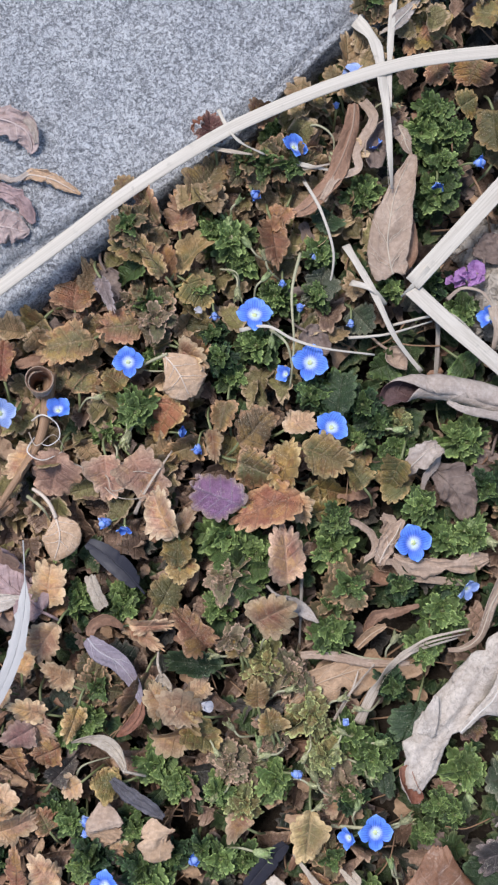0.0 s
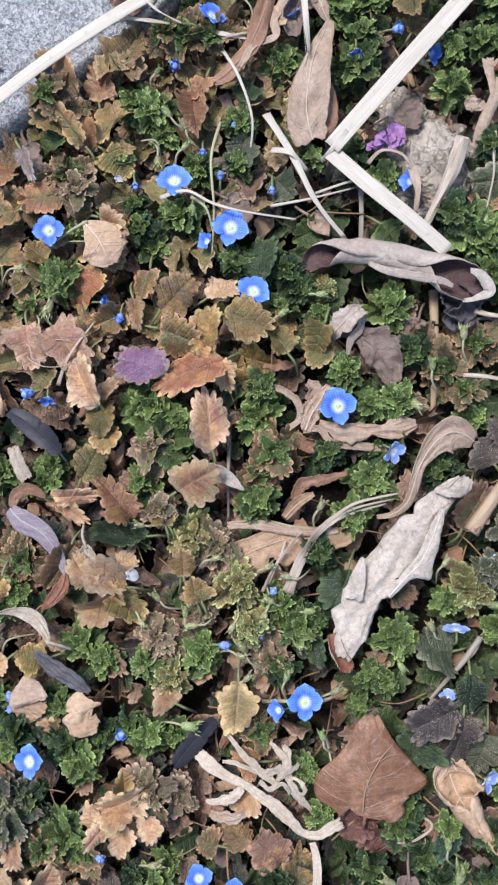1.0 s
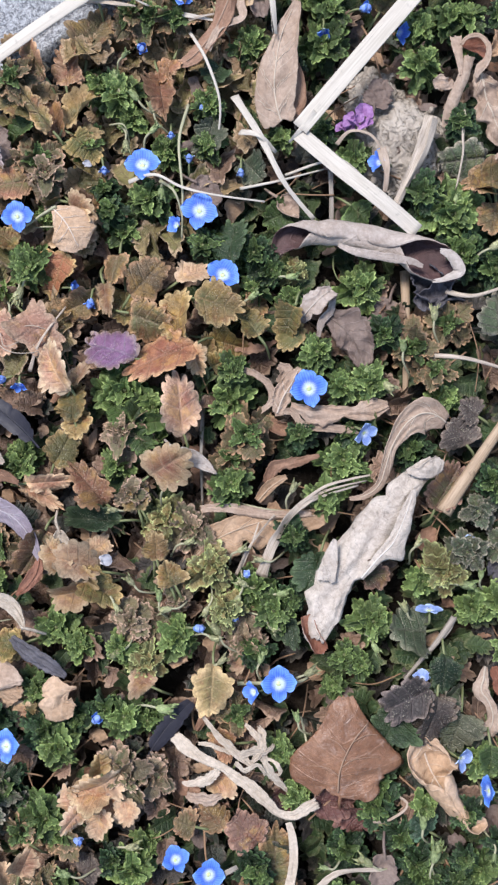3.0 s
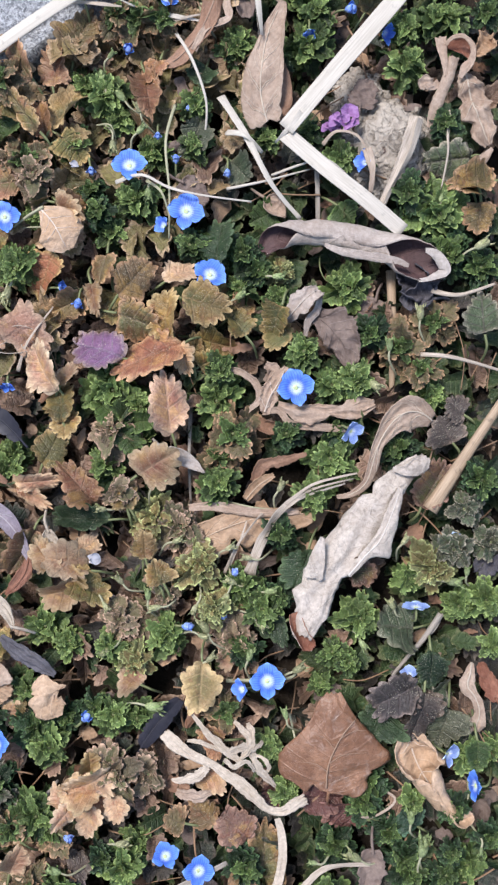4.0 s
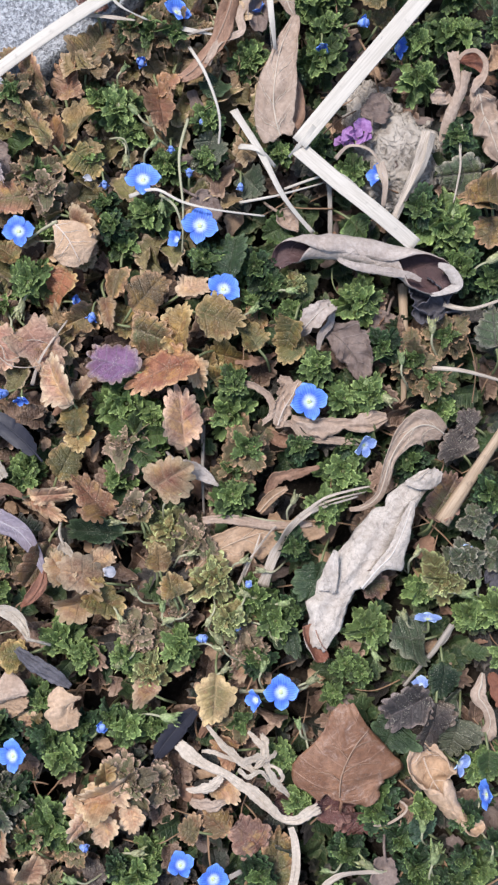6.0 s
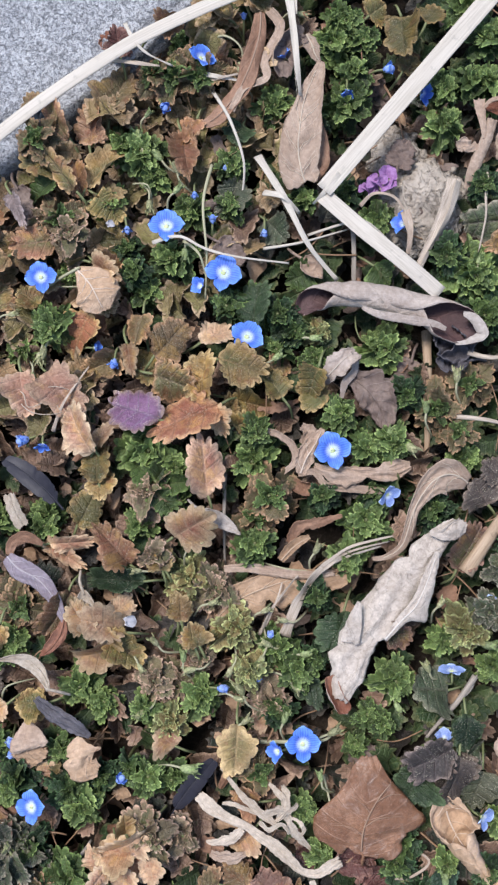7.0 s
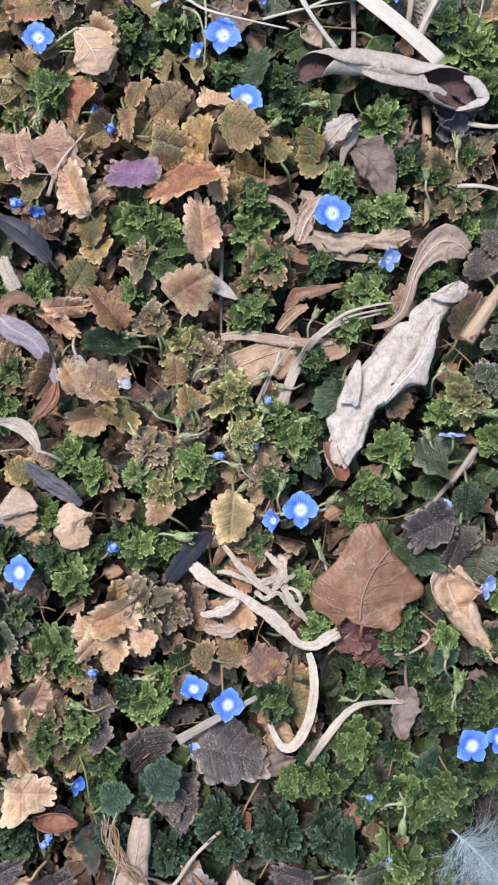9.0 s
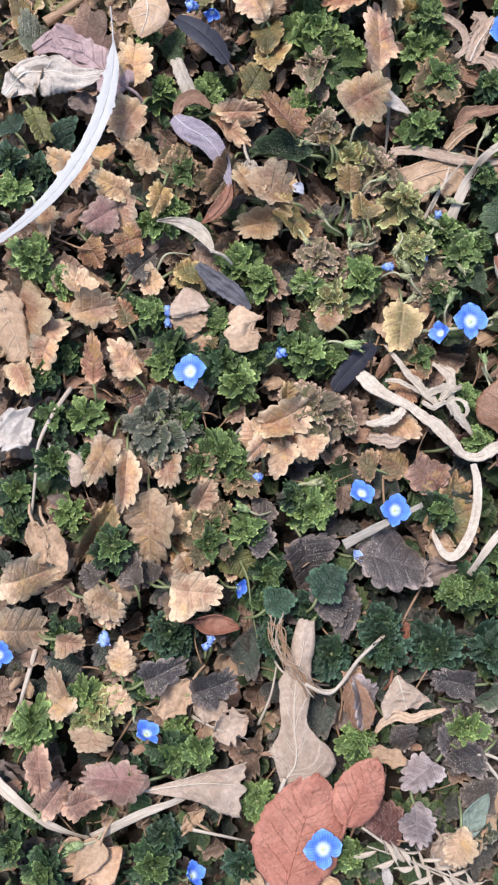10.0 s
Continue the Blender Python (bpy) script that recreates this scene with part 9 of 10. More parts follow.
shoot(-0.0482, -0.0177, 0.0092, 'g')
shoot(-0.0428, 0.0416, 0.0066, 'b')
shoot(-0.0276, 0.0417, 0.0079, 'd')
shoot(-0.0143, -0.0298, 0.0117, 'y')
shoot(-0.0216, -0.0240, 0.0078, 'ob')
shoot(-0.0078, -0.0317, 0.0117, 'ob')
shoot(0.0012, -0.0212, 0.0104, 'g')
shoot(0.0044, -0.0101, 0.0131, 'o')
shoot(0.0012, -0.0154, 0.0091, 'o')
shoot(-0.0534, -0.0360, 0.0131, 'o')
shoot(-0.0546, -0.0444, 0.0078, 'b')
shoot(-0.0394, -0.0552, 0.0117, 'b')
shoot(-0.0335, -0.0584, 0.0078, 'b')
shoot(-0.0167, -0.0550, 0.0117, 'ob')
shoot(-0.0219, -0.0531, 0.0091, 'ob')
shoot(-0.0108, -0.0569, 0.0104, 'b')
shoot(-0.0179, -0.0627, 0.0091, 'y')
shoot(-0.0005, -0.0504, 0.0091, 'y')
shoot(-0.0109, -0.0479, 0.0065, 'ob')
shoot(-0.0244, -0.0596, 0.0078, 'b')
shoot(0.0066, -0.0451, 0.0104, 'g')
shoot(0.0151, -0.0476, 0.0078, 'd')
shoot(0.0156, -0.0334, 0.0078, 'd')
shoot(0.0339, -0.0526, 0.0104, 'b')
shoot(0.0274, -0.0604, 0.0065, 'g')
shoot(0.0313, -0.0629, 0.0065, 'g')
shoot(0.0249, -0.0681, 0.0065, 'g')
shoot(0.0501, -0.0415, 0.0117, 'y')
shoot(0.0455, -0.0435, 0.0078, 'b')
shoot(0.0569, -0.0498, 0.0078, 'b')
shoot(-0.0377, -0.0827, 0.0103, 'b')
shoot(-0.0437, -0.0700, 0.0078, 'g')
shoot(-0.0229, -0.0749, 0.0104, 'g')
shoot(-0.0275, -0.0737, 0.0078, 'd')
shoot(-0.0177, -0.0762, 0.0078, 'g')
shoot(0.0133, -0.0829, 0.0077, 'b')
shoot(0.0172, -0.0923, 0.0058, 'b')
shoot(0.0352, -0.0909, 0.0103, 'd')
shoot(0.0462, -0.0952, 0.0064, 'b')
shoot(-0.0512, -0.0924, 0.0116, 'd')
shoot(-0.0410, -0.0783, 0.0104, 'd')
shoot(-0.0346, -0.0763, 0.0078, 'd')
shoot(-0.0228, -0.0877, 0.0116, 'ob')
shoot(-0.0150, -0.0889, 0.0090, 'ob')
shoot(-0.0534, -0.0765, 0.0104, 'd')
shoot(0.0067, -0.0593, 0.0078, 'd')
shoot(0.0029, -0.0747, 0.0090, 'o')
shoot(-0.0338, 0.0583, 0.0080, 'g')
shoot(-0.0297, 0.0477, 0.0066, 'd')
shoot(0.0450, 0.0845, 0.0080, 'g')
shoot(0.0516, 0.0872, 0.0093, 'g')
shoot(0.0570, 0.0831, 0.0067, 'b')
shoot(0.0636, 0.0885, 0.0080, 'd')
shoot(0.0449, 0.0455, 0.0093, 'd')
shoot(0.0541, 0.0335, 0.0106, 'd')
shoot(0.0627, 0.0295, 0.0106, 'd')
shoot(0.0617, -0.0207, 0.0105, 'd')
shoot(0.0578, -0.0273, 0.0079, 'k')
shoot(0.0551, -0.0365, 0.0092, 'k')
shoot(0.0629, -0.0482, 0.0105, 'b')
shoot(0.0576, -0.0508, 0.0078, 'g')
shoot(0.0644, -0.0586, 0.0065, 'b')
shoot(0.0643, -0.0351, 0.0079, 'k')
shoot(0.0588, -0.0839, 0.0078, 'b')
shoot(0.0653, -0.0832, 0.0065, 'b')
shoot(0.0444, -0.1090, 0.0091, 'd')
shoot(0.0587, -0.1096, 0.0104, 'g')
shoot(0.0639, -0.1025, 0.0078, 'd')
shoot(0.0497, -0.0729, 0.0104, 'k')
shoot(0.0079, -0.1090, 0.0088, 'd')
shoot(-0.0204, -0.1106, 0.0113, 'b')
shoot(-0.0174, -0.1056, 0.0076, 'b')
shoot(-0.0376, -0.1021, 0.0101, 'o')
shoot(-0.0434, -0.1183, 0.0125, 'o')
shoot(-0.0464, -0.1016, 0.0088, 'o')
shoot(-0.0397, -0.1183, 0.0100, 'g')
shoot(-0.0295, -0.1249, 0.0088, 'd')
shoot(-0.0300, -0.1317, 0.0087, 'd')
shoot(0.0257, -0.1175, 0.0114, 'g')
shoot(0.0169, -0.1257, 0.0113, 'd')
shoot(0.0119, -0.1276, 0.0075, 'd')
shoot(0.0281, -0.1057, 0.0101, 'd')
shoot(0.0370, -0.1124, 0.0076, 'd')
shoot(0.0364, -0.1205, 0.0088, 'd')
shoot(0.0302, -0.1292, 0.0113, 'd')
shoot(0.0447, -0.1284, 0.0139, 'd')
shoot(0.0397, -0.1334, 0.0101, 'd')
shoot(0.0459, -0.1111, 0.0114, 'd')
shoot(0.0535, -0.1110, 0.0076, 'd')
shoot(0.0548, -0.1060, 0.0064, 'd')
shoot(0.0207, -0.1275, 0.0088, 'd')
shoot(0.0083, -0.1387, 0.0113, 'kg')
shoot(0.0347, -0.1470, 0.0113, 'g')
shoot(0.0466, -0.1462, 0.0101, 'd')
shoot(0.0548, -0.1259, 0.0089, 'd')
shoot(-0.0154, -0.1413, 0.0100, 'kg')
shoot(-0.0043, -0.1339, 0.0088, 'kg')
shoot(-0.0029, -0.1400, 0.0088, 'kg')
shoot(0.0344, -0.0949, 0.0102, 'd')
shoot(0.0408, -0.1024, 0.0089, 'd')
shoot(0.0166, -0.0927, 0.0064, 'b')
shoot(-0.0249, -0.1075, 0.0063, 'd')
shoot(-0.0491, -0.1392, 0.0112, 'kg')
shoot(0.0548, -0.0959, 0.0077, 'd')
shoot(0.0335, -0.1482, 0.0075, 'd')
shoot(-0.0719, -0.0921, 0.0099, 'b')
shoot(-0.0786, -0.0925, 0.0098, 'd')
shoot(-0.0816, -0.0833, 0.0086, 'd')
shoot(-0.0695, -0.1007, 0.0086, 'd')
shoot(-0.0768, -0.1023, 0.0098, 'd')
shoot(-0.0856, -0.1089, 0.0097, 'd')
shoot(-0.0749, -0.1140, 0.0086, 'b')
shoot(-0.0763, -0.0786, 0.0074, 'd')
shoot(-0.0863, -0.1163, 0.0073, 'd')
shoot(-0.0642, -0.1197, 0.0098, 'd')
shoot(-0.0626, -0.0043, 0.0064, 'b')
shoot(-0.0590, -0.0159, 0.0089, 'b')
shoot(-0.0482, -0.0150, 0.0077, 'b')
shoot(-0.0529, -0.0363, 0.0102, 'o')
shoot(-0.0581, -0.0463, 0.0088, 'b')
shoot(-0.0606, -0.0471, 0.0063, 'b')
shoot(-0.0843, -0.0576, 0.0099, 'b')
shoot(-0.0785, -0.0623, 0.0074, 'b')
shoot(-0.0901, -0.0433, 0.0074, 'b')
shoot(-0.0912, -0.0364, 0.0074, 'kg')
shoot(-0.0855, -0.0372, 0.0087, 'kg')
shoot(-0.0620, -0.0670, 0.0088, 'd')
shoot(-0.0582, -0.0681, 0.0075, 'g')
shoot(-0.0552, -0.0787, 0.0075, 'b')
shoot(-0.0877, -0.0730, 0.0074, 'd')
shoot(-0.0576, -0.0927, 0.0125, 'k')
shoot(-0.0524, -0.0974, 0.0125, 'k')
shoot(-0.0534, -0.0899, 0.0113, 'k')
shoot(-0.0803, -0.1775, 0.0096, 'd')
shoot(-0.0789, -0.1596, 0.0108, 'b')
shoot(-0.0746, -0.1402, 0.0085, 'd')
shoot(-0.0665, -0.1557, 0.0122, 'y')
shoot(-0.0696, -0.1533, 0.0097, 'b')
shoot(-0.0552, -0.1505, 0.0086, 'd')
shoot(-0.0487, -0.1587, 0.0074, 'b')
shoot(-0.0483, -0.1647, 0.0098, 'd')
shoot(-0.0429, -0.1634, 0.0074, 'g')
shoot(-0.0748, -0.1898, 0.0108, 'd')
shoot(-0.0822, -0.1846, 0.0071, 'd')
shoot(-0.0520, -0.1887, 0.0109, 'd')
shoot(-0.0301, -0.1739, 0.0086, 'b')
shoot(-0.0092, -0.1848, 0.0075, 'b')
shoot(-0.0083, -0.1600, 0.0088, 'b')
shoot(-0.0075, -0.1642, 0.0063, 'g')
shoot(-0.0359, -0.1153, 0.0088, 'g')
shoot(-0.0422, -0.1144, 0.0075, 'o')
shoot(-0.0405, -0.0981, 0.0113, 'g')
shoot(-0.0461, -0.0983, 0.0075, 'g')
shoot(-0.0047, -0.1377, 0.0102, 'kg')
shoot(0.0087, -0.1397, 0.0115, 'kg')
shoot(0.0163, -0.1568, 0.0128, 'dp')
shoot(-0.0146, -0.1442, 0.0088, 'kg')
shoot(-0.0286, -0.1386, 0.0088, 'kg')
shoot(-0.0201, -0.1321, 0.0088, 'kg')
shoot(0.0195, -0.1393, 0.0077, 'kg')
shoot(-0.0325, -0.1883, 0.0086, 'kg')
shoot(-0.0499, -0.1815, 0.0085, 'kg')
shoot(0.0208, -0.1799, 0.0102, 'k')
shoot(-0.0567, -0.1674, 0.0061, 'd')
shoot(-0.0509, -0.1381, 0.0099, 'kg')
shoot(-0.0160, -0.1699, 0.0050, 'd')
shoot(0.0114, -0.1259, 0.0077, 'g')
shoot(-0.0025, -0.0401, 0.0104, 'y')
shoot(0.0034, -0.0484, 0.0091, 'o')
shoot(0.0112, -0.0503, 0.0104, 'g')
shoot(0.0048, -0.0587, 0.0104, 'ob')
shoot(0.0048, 0.1256, 0.0080, 'o', 0.0175)

# ---- clods, feathers and single finds ----
def clod(x, y, z, r, squash, label):
    bm = bmesh.new()
    bmesh.ops.create_icosphere(bm, subdivisions=6, radius=1)
    for v in bm.verts:
        p = v.co.copy()
        k = 1 + 0.22 * noise.noise(p * 1.3 + Vector((x * 90, 0, 0))) + 0.10 * noise.noise(p * 3.5) + 0.07 * abs(noise.noise(p * 7)) - 0.10 * abs(noise.noise(p * 4.5 + Vector((3, 1, 2)))) + 0.02 * noise.noise(p * 15)
        q = p * 4.2 + Vector((noise.noise(p * 5), noise.noise(p * 5 + Vector((7, 0, 0))), noise.noise(p * 5 + Vector((0, 9, 0))))) * 0.55
        # a skin of worm-cast folds parted by narrow cracks
        k -= 0.055 * max(0.0, 1 - abs(noise.noise(q)) / 0.09) + 0.04 * max(0.0, 1 - abs(noise.noise(q * 1.9 + Vector((4, 4, 1)))) / 0.10) + 0.02 * max(0.0, 1 - abs(noise.noise(q * 4.1)) / 0.12)
        v.co = Vector((p.x * r * k * 1.02, p.y * r * k * 1.12, p.z * r * k * squash))
    me = bpy.data.meshes.new("clod")
    bm.to_mesh(me)
    bm.free()
    me.materials.append(CLOD)
    me.polygons.foreach_set("use_smooth", np.ones(len(me.polygons), dtype=bool))
    ob = thing("soil_clod", pose(x, y, z), label, "clod")
    part("lump", me, ob)
    rs = random.Random(int(x * 1e5))
    for k in range(7):
        # crumbs broken from its foot
        bm = bmesh.new()
        bmesh.ops.create_icosphere(bm, subdivisions=3, radius=rs.uniform(0.0009, 0.0019))
        for v in bm.verts:
            v.co *= 1 + 0.5 * noise.noise(v.co * 900 + Vector((k * 5, 0, 0))) + 0.2 * noise.noise(v.co * 2500)
        me = bpy.data.meshes.new("crumb")
        bm.to_mesh(me)
        bm.free()
        me.materials.append(CLOD)
        a = 0.9 * k + rs.uniform(-0.2, 0.2)
        part("crumb", me, ob, pose(1.02 * r * math.cos(a), 1.08 * r * math.sin(a), 0.1 * r))


def feather(x, y, z, turn, length, width, bend, mat, shaft, label, barbs=26, slim=False):
    """A contour feather: shaft, two vanes split into barbs near the ends."""
    r = random.Random(int(x * 1e5))
    ob = thing("feather", pose(x, y, z, 0, 0, turn), label, "feather", "feathers")

    def spine(v):
        return Vector((bend * length * 4 * v * (1 - v), v * length, 0.08 * length * math.sin(math.pi * v)))

    part("shaft", tube("shaft", [spine(k / 5) for k in range(6)], 0.00018 if slim else 0.0003, shaft, sides=6, taper=0.3), ob)
    for sgn in (1, -1):
        verts, faces, uvs = [], [], []
        for i in range(barbs + 1):
            v = 0.12 + 0.88 * i / barbs
            w = width / 2 * math.sin(math.pi * (0.1 + 0.88 * (v - 0.1) / 0.9)) ** 0.5 * r.choice((1, 1, 1, 1, 1, 0.98, 0.96, 0.8))
            if slim:
                w = width / 2 * float(np.interp(v, (0.1, 0.15, 0.3, 0.6, 0.8, 0.92, 1.0), (0.25, 0.8, 1.0, 0.9, 0.72, 0.45, 0.12))) * (r.uniform(1.1, 1.5) if r.random() < 0.1 else r.uniform(0.92, 1.0))
            p, q = spine(v), spine(min(1, v + 0.05))
            for j in range(5):
                t = j / 4
                verts.append(p.lerp(q, t) + Vector((sgn * w * t, 0, 0.07 * w * math.sin(3 * t) + r.uniform(-1, 1) * 0.00008)))
                uvs.append((0.5 + sgn * t / 2, v))
        faces = grid_faces(barbs, 4)
        part("vane", mesh_of("vane", verts, faces, uvs, mat), ob)
    return ob


def down_tuft(x, y, z, turn, length, label):
    r = random.Random(5)
    ob = thing("down_feather", pose(x, y, z, 0, 0, turn), label, "feather", "feathers")
    part("shaft", tube("shaft", [(0, 0, 0), (0, length * 0.5, 0.001), (0.001, length, 0.0)], 0.00018, DOWN, sides=6), ob)
    verts, faces, uvs = [], [], []
    for i in range(760):
        v = r.uniform(0.1, 1)
        a = r.choice((-1, 1)) * r.uniform(10, 95)
        ln = length * r.uniform(0.3, 0.65)
        p = Vector((0, v * length, 0.0005))
        d = Vector((math.sin(radians(a)), math.cos(radians(a)), r.uniform(-0.1, 0.35)))
        pts = [p, p + d * ln * 0.5 + Vector((0, 0, r.uniform(0, 0.001))), p + d * ln + Vector((r.uniform(-1, 1), r.uniform(-1, 1), -0.5)) * 0.004]
        tv, tf, tu = tube_arrays(pts, 0.000024, sides=3)
        o = len(verts)
        verts += tv
        uvs += tu
        faces += [tuple(k + o for k in f) for f in tf]
    part("down", mesh_of("down", verts, faces, uvs, DOWN), ob, None, "fine bluish-grey downy barbs")


def mauve_flower(x, y, z, d):
    ob = thing("dead_nettle_flower", pose(x, y, z), "crumpled mauve-pink flower beside a clay clod", "flower")
    r = random.Random(4)
    me = {}
    for i in range(9):
        w = (1.5, 1.2, 0.9)[i % 3]
        if w not in me:
            me[w] = mesh_of("petal", *petal_arrays(w, 60 + i), MAUVE_FLOWER)
        m = pose(r.uniform(-0.3, 0.3) * d, r.uniform(-0.3, 0.3) * d, r.uniform(0, 0.15) * d, 0, 0, r.uniform(0, 360)) @ pose(0, 0, 0, r.uniform(10, 60), r.uniform(-30, 30), 0)
        part("petal", me[w], ob, m @ Matrix.Scale(d * 0.45, 4))
    part("stalk", tube("stalk", [(0, 0, 0), (0, -0.001, -0.006), (0, -0.001, -z - 0.006)], 0.0005, STRAW["stem"], sides=5), ob)


def fallen_petal(x, y, z, turn, d):
    ob = thing("fallen_petal", pose(x, y, z, 0, 0, turn), "fallen whitish petal lying on the leaves", "petal", "fallen petals")
    for k, a in ((1.0, 0), (0.8, 35)):
        part("petal", FALLEN, ob, pose(0, 0, 0.0003 * a / 35, 35, 10 + a / 3, a) @ Matrix.Diagonal((d * k * 0.7, d * k, d * k * 2, 1)))


FALLEN = mesh_of("petal", *petal_arrays(1.05, 3), WHITE_PETAL)


def grass_head(x, y, z, turn, length):
    """A dry grass panicle with narrow pale spikelets."""
    r = random.Random(9)
    ob = thing("seed_plume", pose(x, y, z, 0, 0, turn), "dry bleached grass seed head with narrow spikelets", "seed plume")
    part("stalk", tube("stalk", [(0, 0, 0), (0.001, length * 0.5, 0.001), (0, length, 0)], 0.00035, STRAW["palestraw"], sides=6, taper=0.4), ob)
    spike = mesh_of("spikelet", *leaf_arrays(3, **LEAF_SHAPES["sepal"]), STRAW["palestraw"])
    for i in range(12):
        v = 0.2 + 0.8 * i / 12
        for k in range(1):
            a = (32 if (i + k) % 2 else -32) + r.uniform(-18, 18)
            m = pose(0, v * length, 0.0006, 0, 0, a) @ pose(0, 0, 0, r.uniform(0, 25), r.uniform(-40, 40), 0)
            part("spikelet", spike, ob, m @ Matrix.Diagonal((0.0042, 0.0060 * r.uniform(0.7, 1.2), 0.004, 1)))


clod(0.0411, 0.0591, 0.0060, 0.0104, 0.62, 'large cracked pale clay clod lying in the bed')
clod(0.0349, 0.0710, 0.0055, 0.0061, 0.55, 'small grey clay clod beside a larger one')
feather(-0.0427, -0.0136, 0.0165, 50, 0.0177, 0.0051, 0.06, BLACK_FEATHER, BLACK_FEATHER, 'small black feather lying among brown leaves')
feather(-0.0178, -0.0850, 0.0110, -38, 0.0164, 0.0047, -0.05, BLACK_FEATHER, BLACK_FEATHER, 'small black feather tucked between the shoots')
feather(-0.0706, -0.0021, 0.0190, 158, 0.0584, 0.0037, -0.17, WHITE_FEATHER, WHITE_FEATHER, 'slender bleached white feather curving over brown leaves', 64, True)
down_tuft(0.0467, -0.1362, 0.0150, -131, 0.0165, 'bluish grey downy feather caught in the plants')
mauve_flower(0.0298, 0.0638, 0.0140, 0.0060)
mauve_flower(0.0271, 0.0626, 0.0120, 0.0040)
fallen_petal(-0.0259, -0.0396, 0.0150, 70, 0.0036)
fallen_petal(-0.0319, 0.0523, 0.0140, 85, 0.0024)
grass_head(-0.0070, -0.1786, 0.0130, -117, 0.0271)
grass_head(0.0261, -0.1942, 0.0130, 70, 0.0338)


# ---- the low carpet between the placed plants ----
def hollow(x, y):
    """Deep gaps in the carpet, where bare dark soil lies open."""
    return any((x - a) ** 2 + (y - b) ** 2 < c * c for a, b, c in HOLLOWS)


HOLLOWS = [(0.0152, -0.1344, 0.0048), (0.0308, -0.1357, 0.0030), (-0.0126, -0.0701, 0.0061), (-0.0301, -0.0716, 0.0065), (-0.0340, -0.0796, 0.0040), (0.0411, -0.0215, 0.0049), (-0.0452, -0.0936, 0.0064), (0.0183, -0.0652, 0.0040), (0.0146, -0.0088, 0.0041), (-0.0185, 0.0415, 0.0036), (0.0097, -0.0931, 0.0032)]


def low_carpet(name, count, label, material, seed, pick, size, z0, z1, shape, tilt, over=-0.001):
    """Many small leaves in one mesh; pick(x, y) gives the chance of one at a place."""
    r = random.Random(seed)
    base = [lobed_arrays(seed + k, **shape) for k in range(5)]
    verts, uvs, faces, o = [], [], [], 0
    made = 0
    while made < count:
        x, y = r.uniform(-0.105, 0.095), r.uniform(-0.215, 0.135)
        if kerb_offset(x, y) > over or r.random() > pick(x, y) or hollow(x, y):
            continue
        made += 1
        v, f, u = base[r.randrange(5)]
        s = r.uniform(*size)
        m = pose(x, y, r.uniform(z0, z1), 0, 0, r.uniform(0, 360)) @ pose(0, -0.4 * s, 0, r.uniform(*tilt), r.uniform(-35, 35), 0) @ Matrix.Diagonal((s * r.uniform(0.8, 1.1), s, s * r.uniform(0.8, 1.8), 1))
        a = np.array(m)
        verts.append(v @ a[:3, :3].T + a[:3, 3])
        uvs.append(u)
        faces += [tuple(k + o for k in q) for q in f]
        o += len(v)
    me = mesh_of(name, np.concatenate(verts), faces, np.concatenate(uvs), material)
    tagged(new(name, me), label, "foliage", kind="stuff")


def brownness(x, y):
    k = 0.55 - 6.5 * (x + 0.01) + 0.45 * noise.noise((x * 35, y * 35, 7))
    if y < -0.10:
        # fewer brown leaves here: darker foliage stands in for deep shadow
        k -= 0.30 + 7.0 * max(0.0, x + 0.035)
    return min(1.0, max(0.05, k))


FILL = dict(width=0.8, lobes=9, depth=0.38, rings=2, per=4, cup=0.12, droop=0.2, fold=0.08, quilt=0.03, curl=0.12)
# low green is deepened in colour for the shadowed gaps between shoots
low_carpet("low_green_leaves", 1800, "mixed green speedwell leaves low in the bed", leaf_material("low_green", (0.036, 0.074, 0.027), (0.080, 0.118, 0.044), (0.15, 0.16, 0.07), (0.14, 0.2, 0.07), island=True), 21,
           lambda x, y: 1.0 - 0.75 * brownness(x, y), (0.0045, 0.0085), -0.005, 0.0078, FILL, (-15, 50))
low_carpet("low_dark_leaves", 1100, "dark purplish leaves in the shade of the bed", leaf_material("low_dark", (0.042, 0.062, 0.04), (0.085, 0.07, 0.063), (0.16, 0.13, 0.105), (0.12, 0.11, 0.09), island=True), 22,
           lambda x, y: 0.35 + (0.5 if y < -0.06 else 0), (0.005, 0.010), -0.006, 0.0070, FILL, (-15, 40))
low_carpet("low_brown_leaves", 1600, "withered brown scalloped leaves in the litter", leaf_material("low_brown", (0.17, 0.102, 0.070), (0.36, 0.225, 0.158), (0.50, 0.34, 0.235), (0.32, 0.21, 0.13), island=True), 23,
           lambda x, y: brownness(x, y), (0.005, 0.0095), -0.005, 0.0082, FILL, (-20, 55))

low_carpet("kerbside_leaves", 40, "bronze and olive leaves hanging over the kerb's edge", leaf_material("kerbside", (0.36, 0.22, 0.115), (0.23, 0.20, 0.08), (0.60, 0.42, 0.26), (0.32, 0.25, 0.12), island=True), 24,
           lambda x, y: 1.0 if kerb_offset(x, y) > -0.008 else 0.0, (0.005, 0.0095), 0.0130, 0.0155, FILL, (-8, 28), 0.0012)

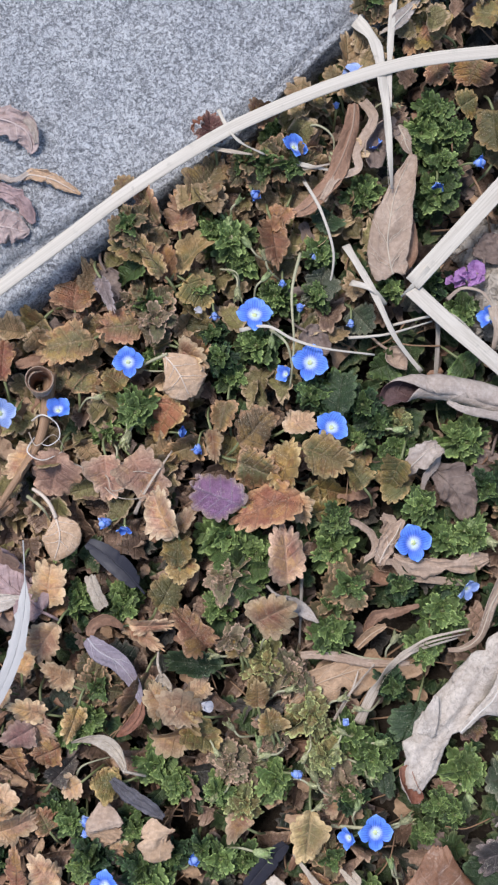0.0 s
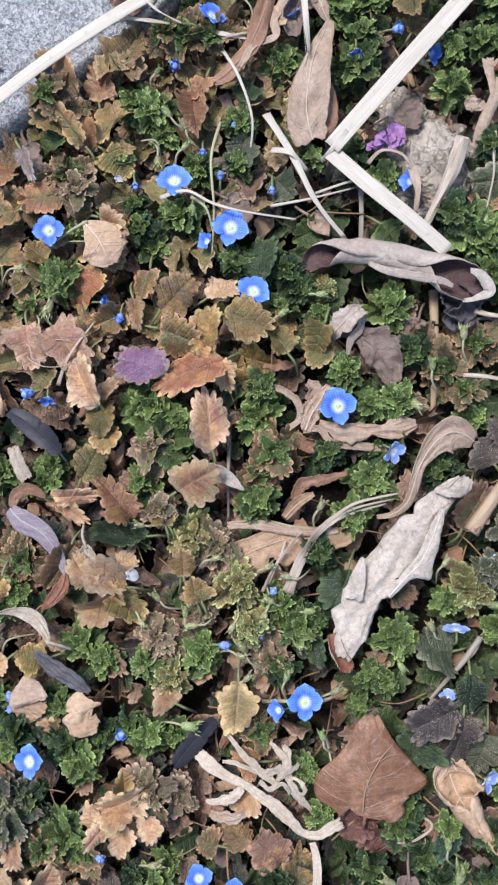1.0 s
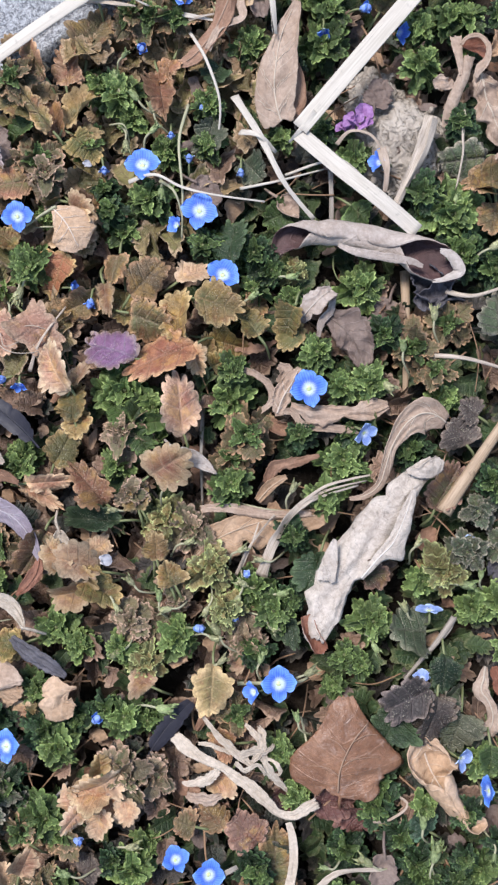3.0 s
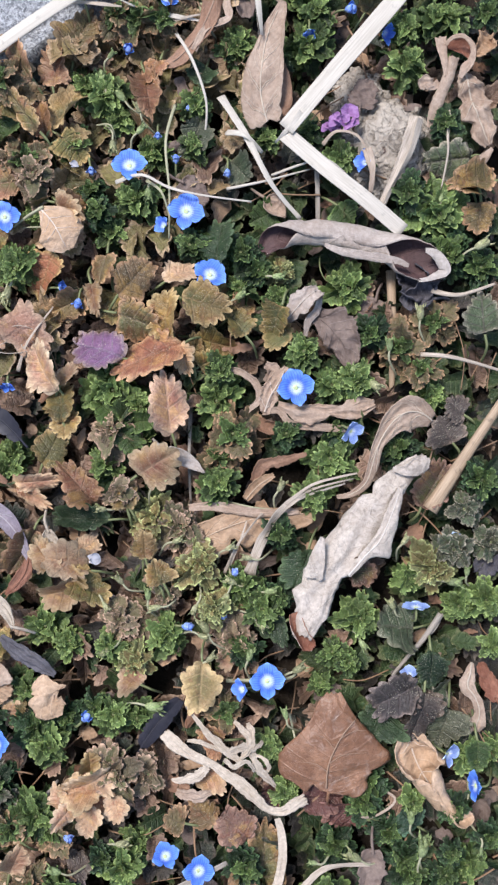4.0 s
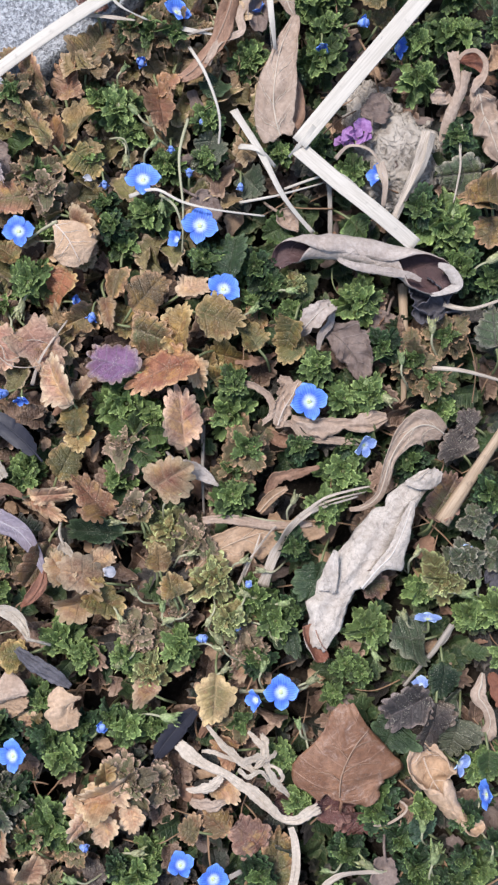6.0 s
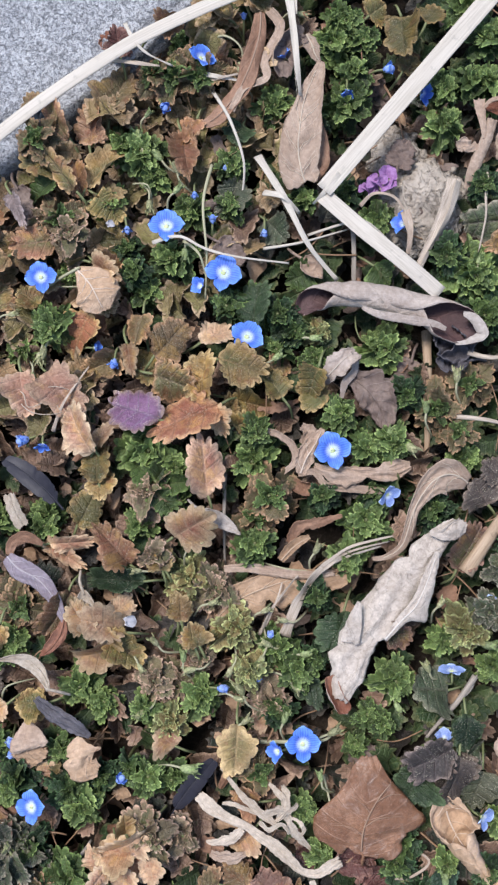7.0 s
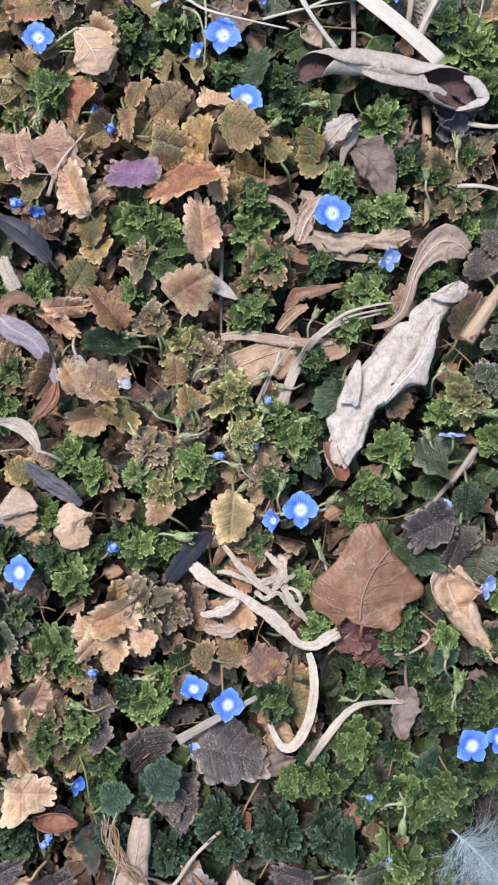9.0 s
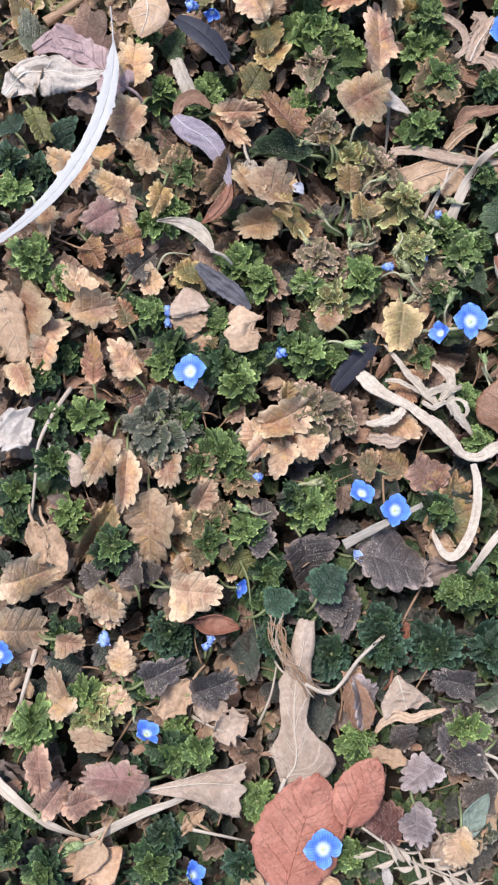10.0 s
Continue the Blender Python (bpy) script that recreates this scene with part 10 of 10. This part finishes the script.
low_carpet("bronze_leaves", 330, "bronze and olive scalloped leaves crowding beside the kerb", leaf_material("bronze_mixed", (0.41, 0.26, 0.145), (0.26, 0.23, 0.088), (0.66, 0.47, 0.29), (0.36, 0.28, 0.15), island=True), 25,
           lambda x, y: 1.0 if kerb_offset(x, y) > -0.052 and x < 0.012 else 0.0, (0.005, 0.0095), 0.003, 0.0105, FILL, (-15, 40), -0.002)


def low_stems(count):
    r = random.Random(77)
    verts, uvs, faces = [], [], []
    for _ in range(count):
        x, y = r.uniform(-0.10, 0.09), r.uniform(-0.21, 0.13)
        if kerb_offset(x, y) > -0.002:
            continue
        a, ln = r.uniform(0, 6.3), r.uniform(0.006, 0.018)
        z = r.uniform(0.0, 0.0105)
        d = Vector((math.cos(a), math.sin(a), r.uniform(-0.2, 0.2)))
        p = Vector((x, y, z))
        tv, tf, tu = tube_arrays([p, p + d * ln * 0.5 + Vector((r.uniform(-1, 1), r.uniform(-1, 1), 0.8)) * 0.0015, p + d * ln], r.uniform(0.00012, 0.0003), sides=5)
        o = len(verts)
        verts += tv
        uvs += tu
        faces += [tuple(k + o for k in f) for f in tf]
    tagged(new("low_stems", mesh_of("low_stems", verts, faces, uvs, STRAW["twig"])), "thin brown runners and stalks in the litter", "stems", kind="stuff")


low_stems(420)


def leaf_crumbs(name, count, label, colour, seed, pick):
    """Torn crumbs of dead leaves strewn over the carpet, in one mesh."""
    r = random.Random(seed)
    verts, uvs, faces, o = [], [], [], 0
    base = [dry_arrays(1.0, r.uniform(0.5, 0.9), r.uniform(-170, 170), r.uniform(10, 70), r.uniform(-60, 60), "torn", seed * 10 + k, rows=10, cols=6) for k in range(14)]
    while len(verts) < count:
        x, y = r.uniform(-0.105, 0.095), r.uniform(-0.215, 0.135)
        if kerb_offset(x, y) > -0.002 or r.random() > pick(x, y):
            continue
        v, f, u = base[r.randrange(14)]
        m = pose(x, y, r.uniform(-0.002, 0.0100), 0, 0, r.uniform(0, 360)) @ pose(0, 0, 0, r.uniform(-30, 30), r.uniform(-30, 30), 0) @ Matrix.Scale(r.uniform(0.0035, 0.0085), 4)
        a = np.array(m)
        verts.append(v @ a[:3, :3].T + a[:3, 3])
        uvs.append(u)
        faces.append(np.array(f) + o)
        o += len(v)
    tagged(new(name, mesh_of(name, np.concatenate(verts), np.concatenate(faces), np.concatenate(uvs), DRY[colour])), label, "litter", kind="stuff")


leaf_crumbs("brown_leaf_crumbs", 260, "brown torn leaf crumbs strewn over the bed", "brown", 31, lambda x, y: brownness(x, y))
leaf_crumbs("tan_leaf_crumbs", 240, "tan torn leaf crumbs strewn over the bed", "tan", 32, lambda x, y: brownness(x, y))
leaf_crumbs("dark_leaf_crumbs", 200, "grey-brown rotting leaf crumbs between the shoots", "greybrown", 33, lambda x, y: 0.6)
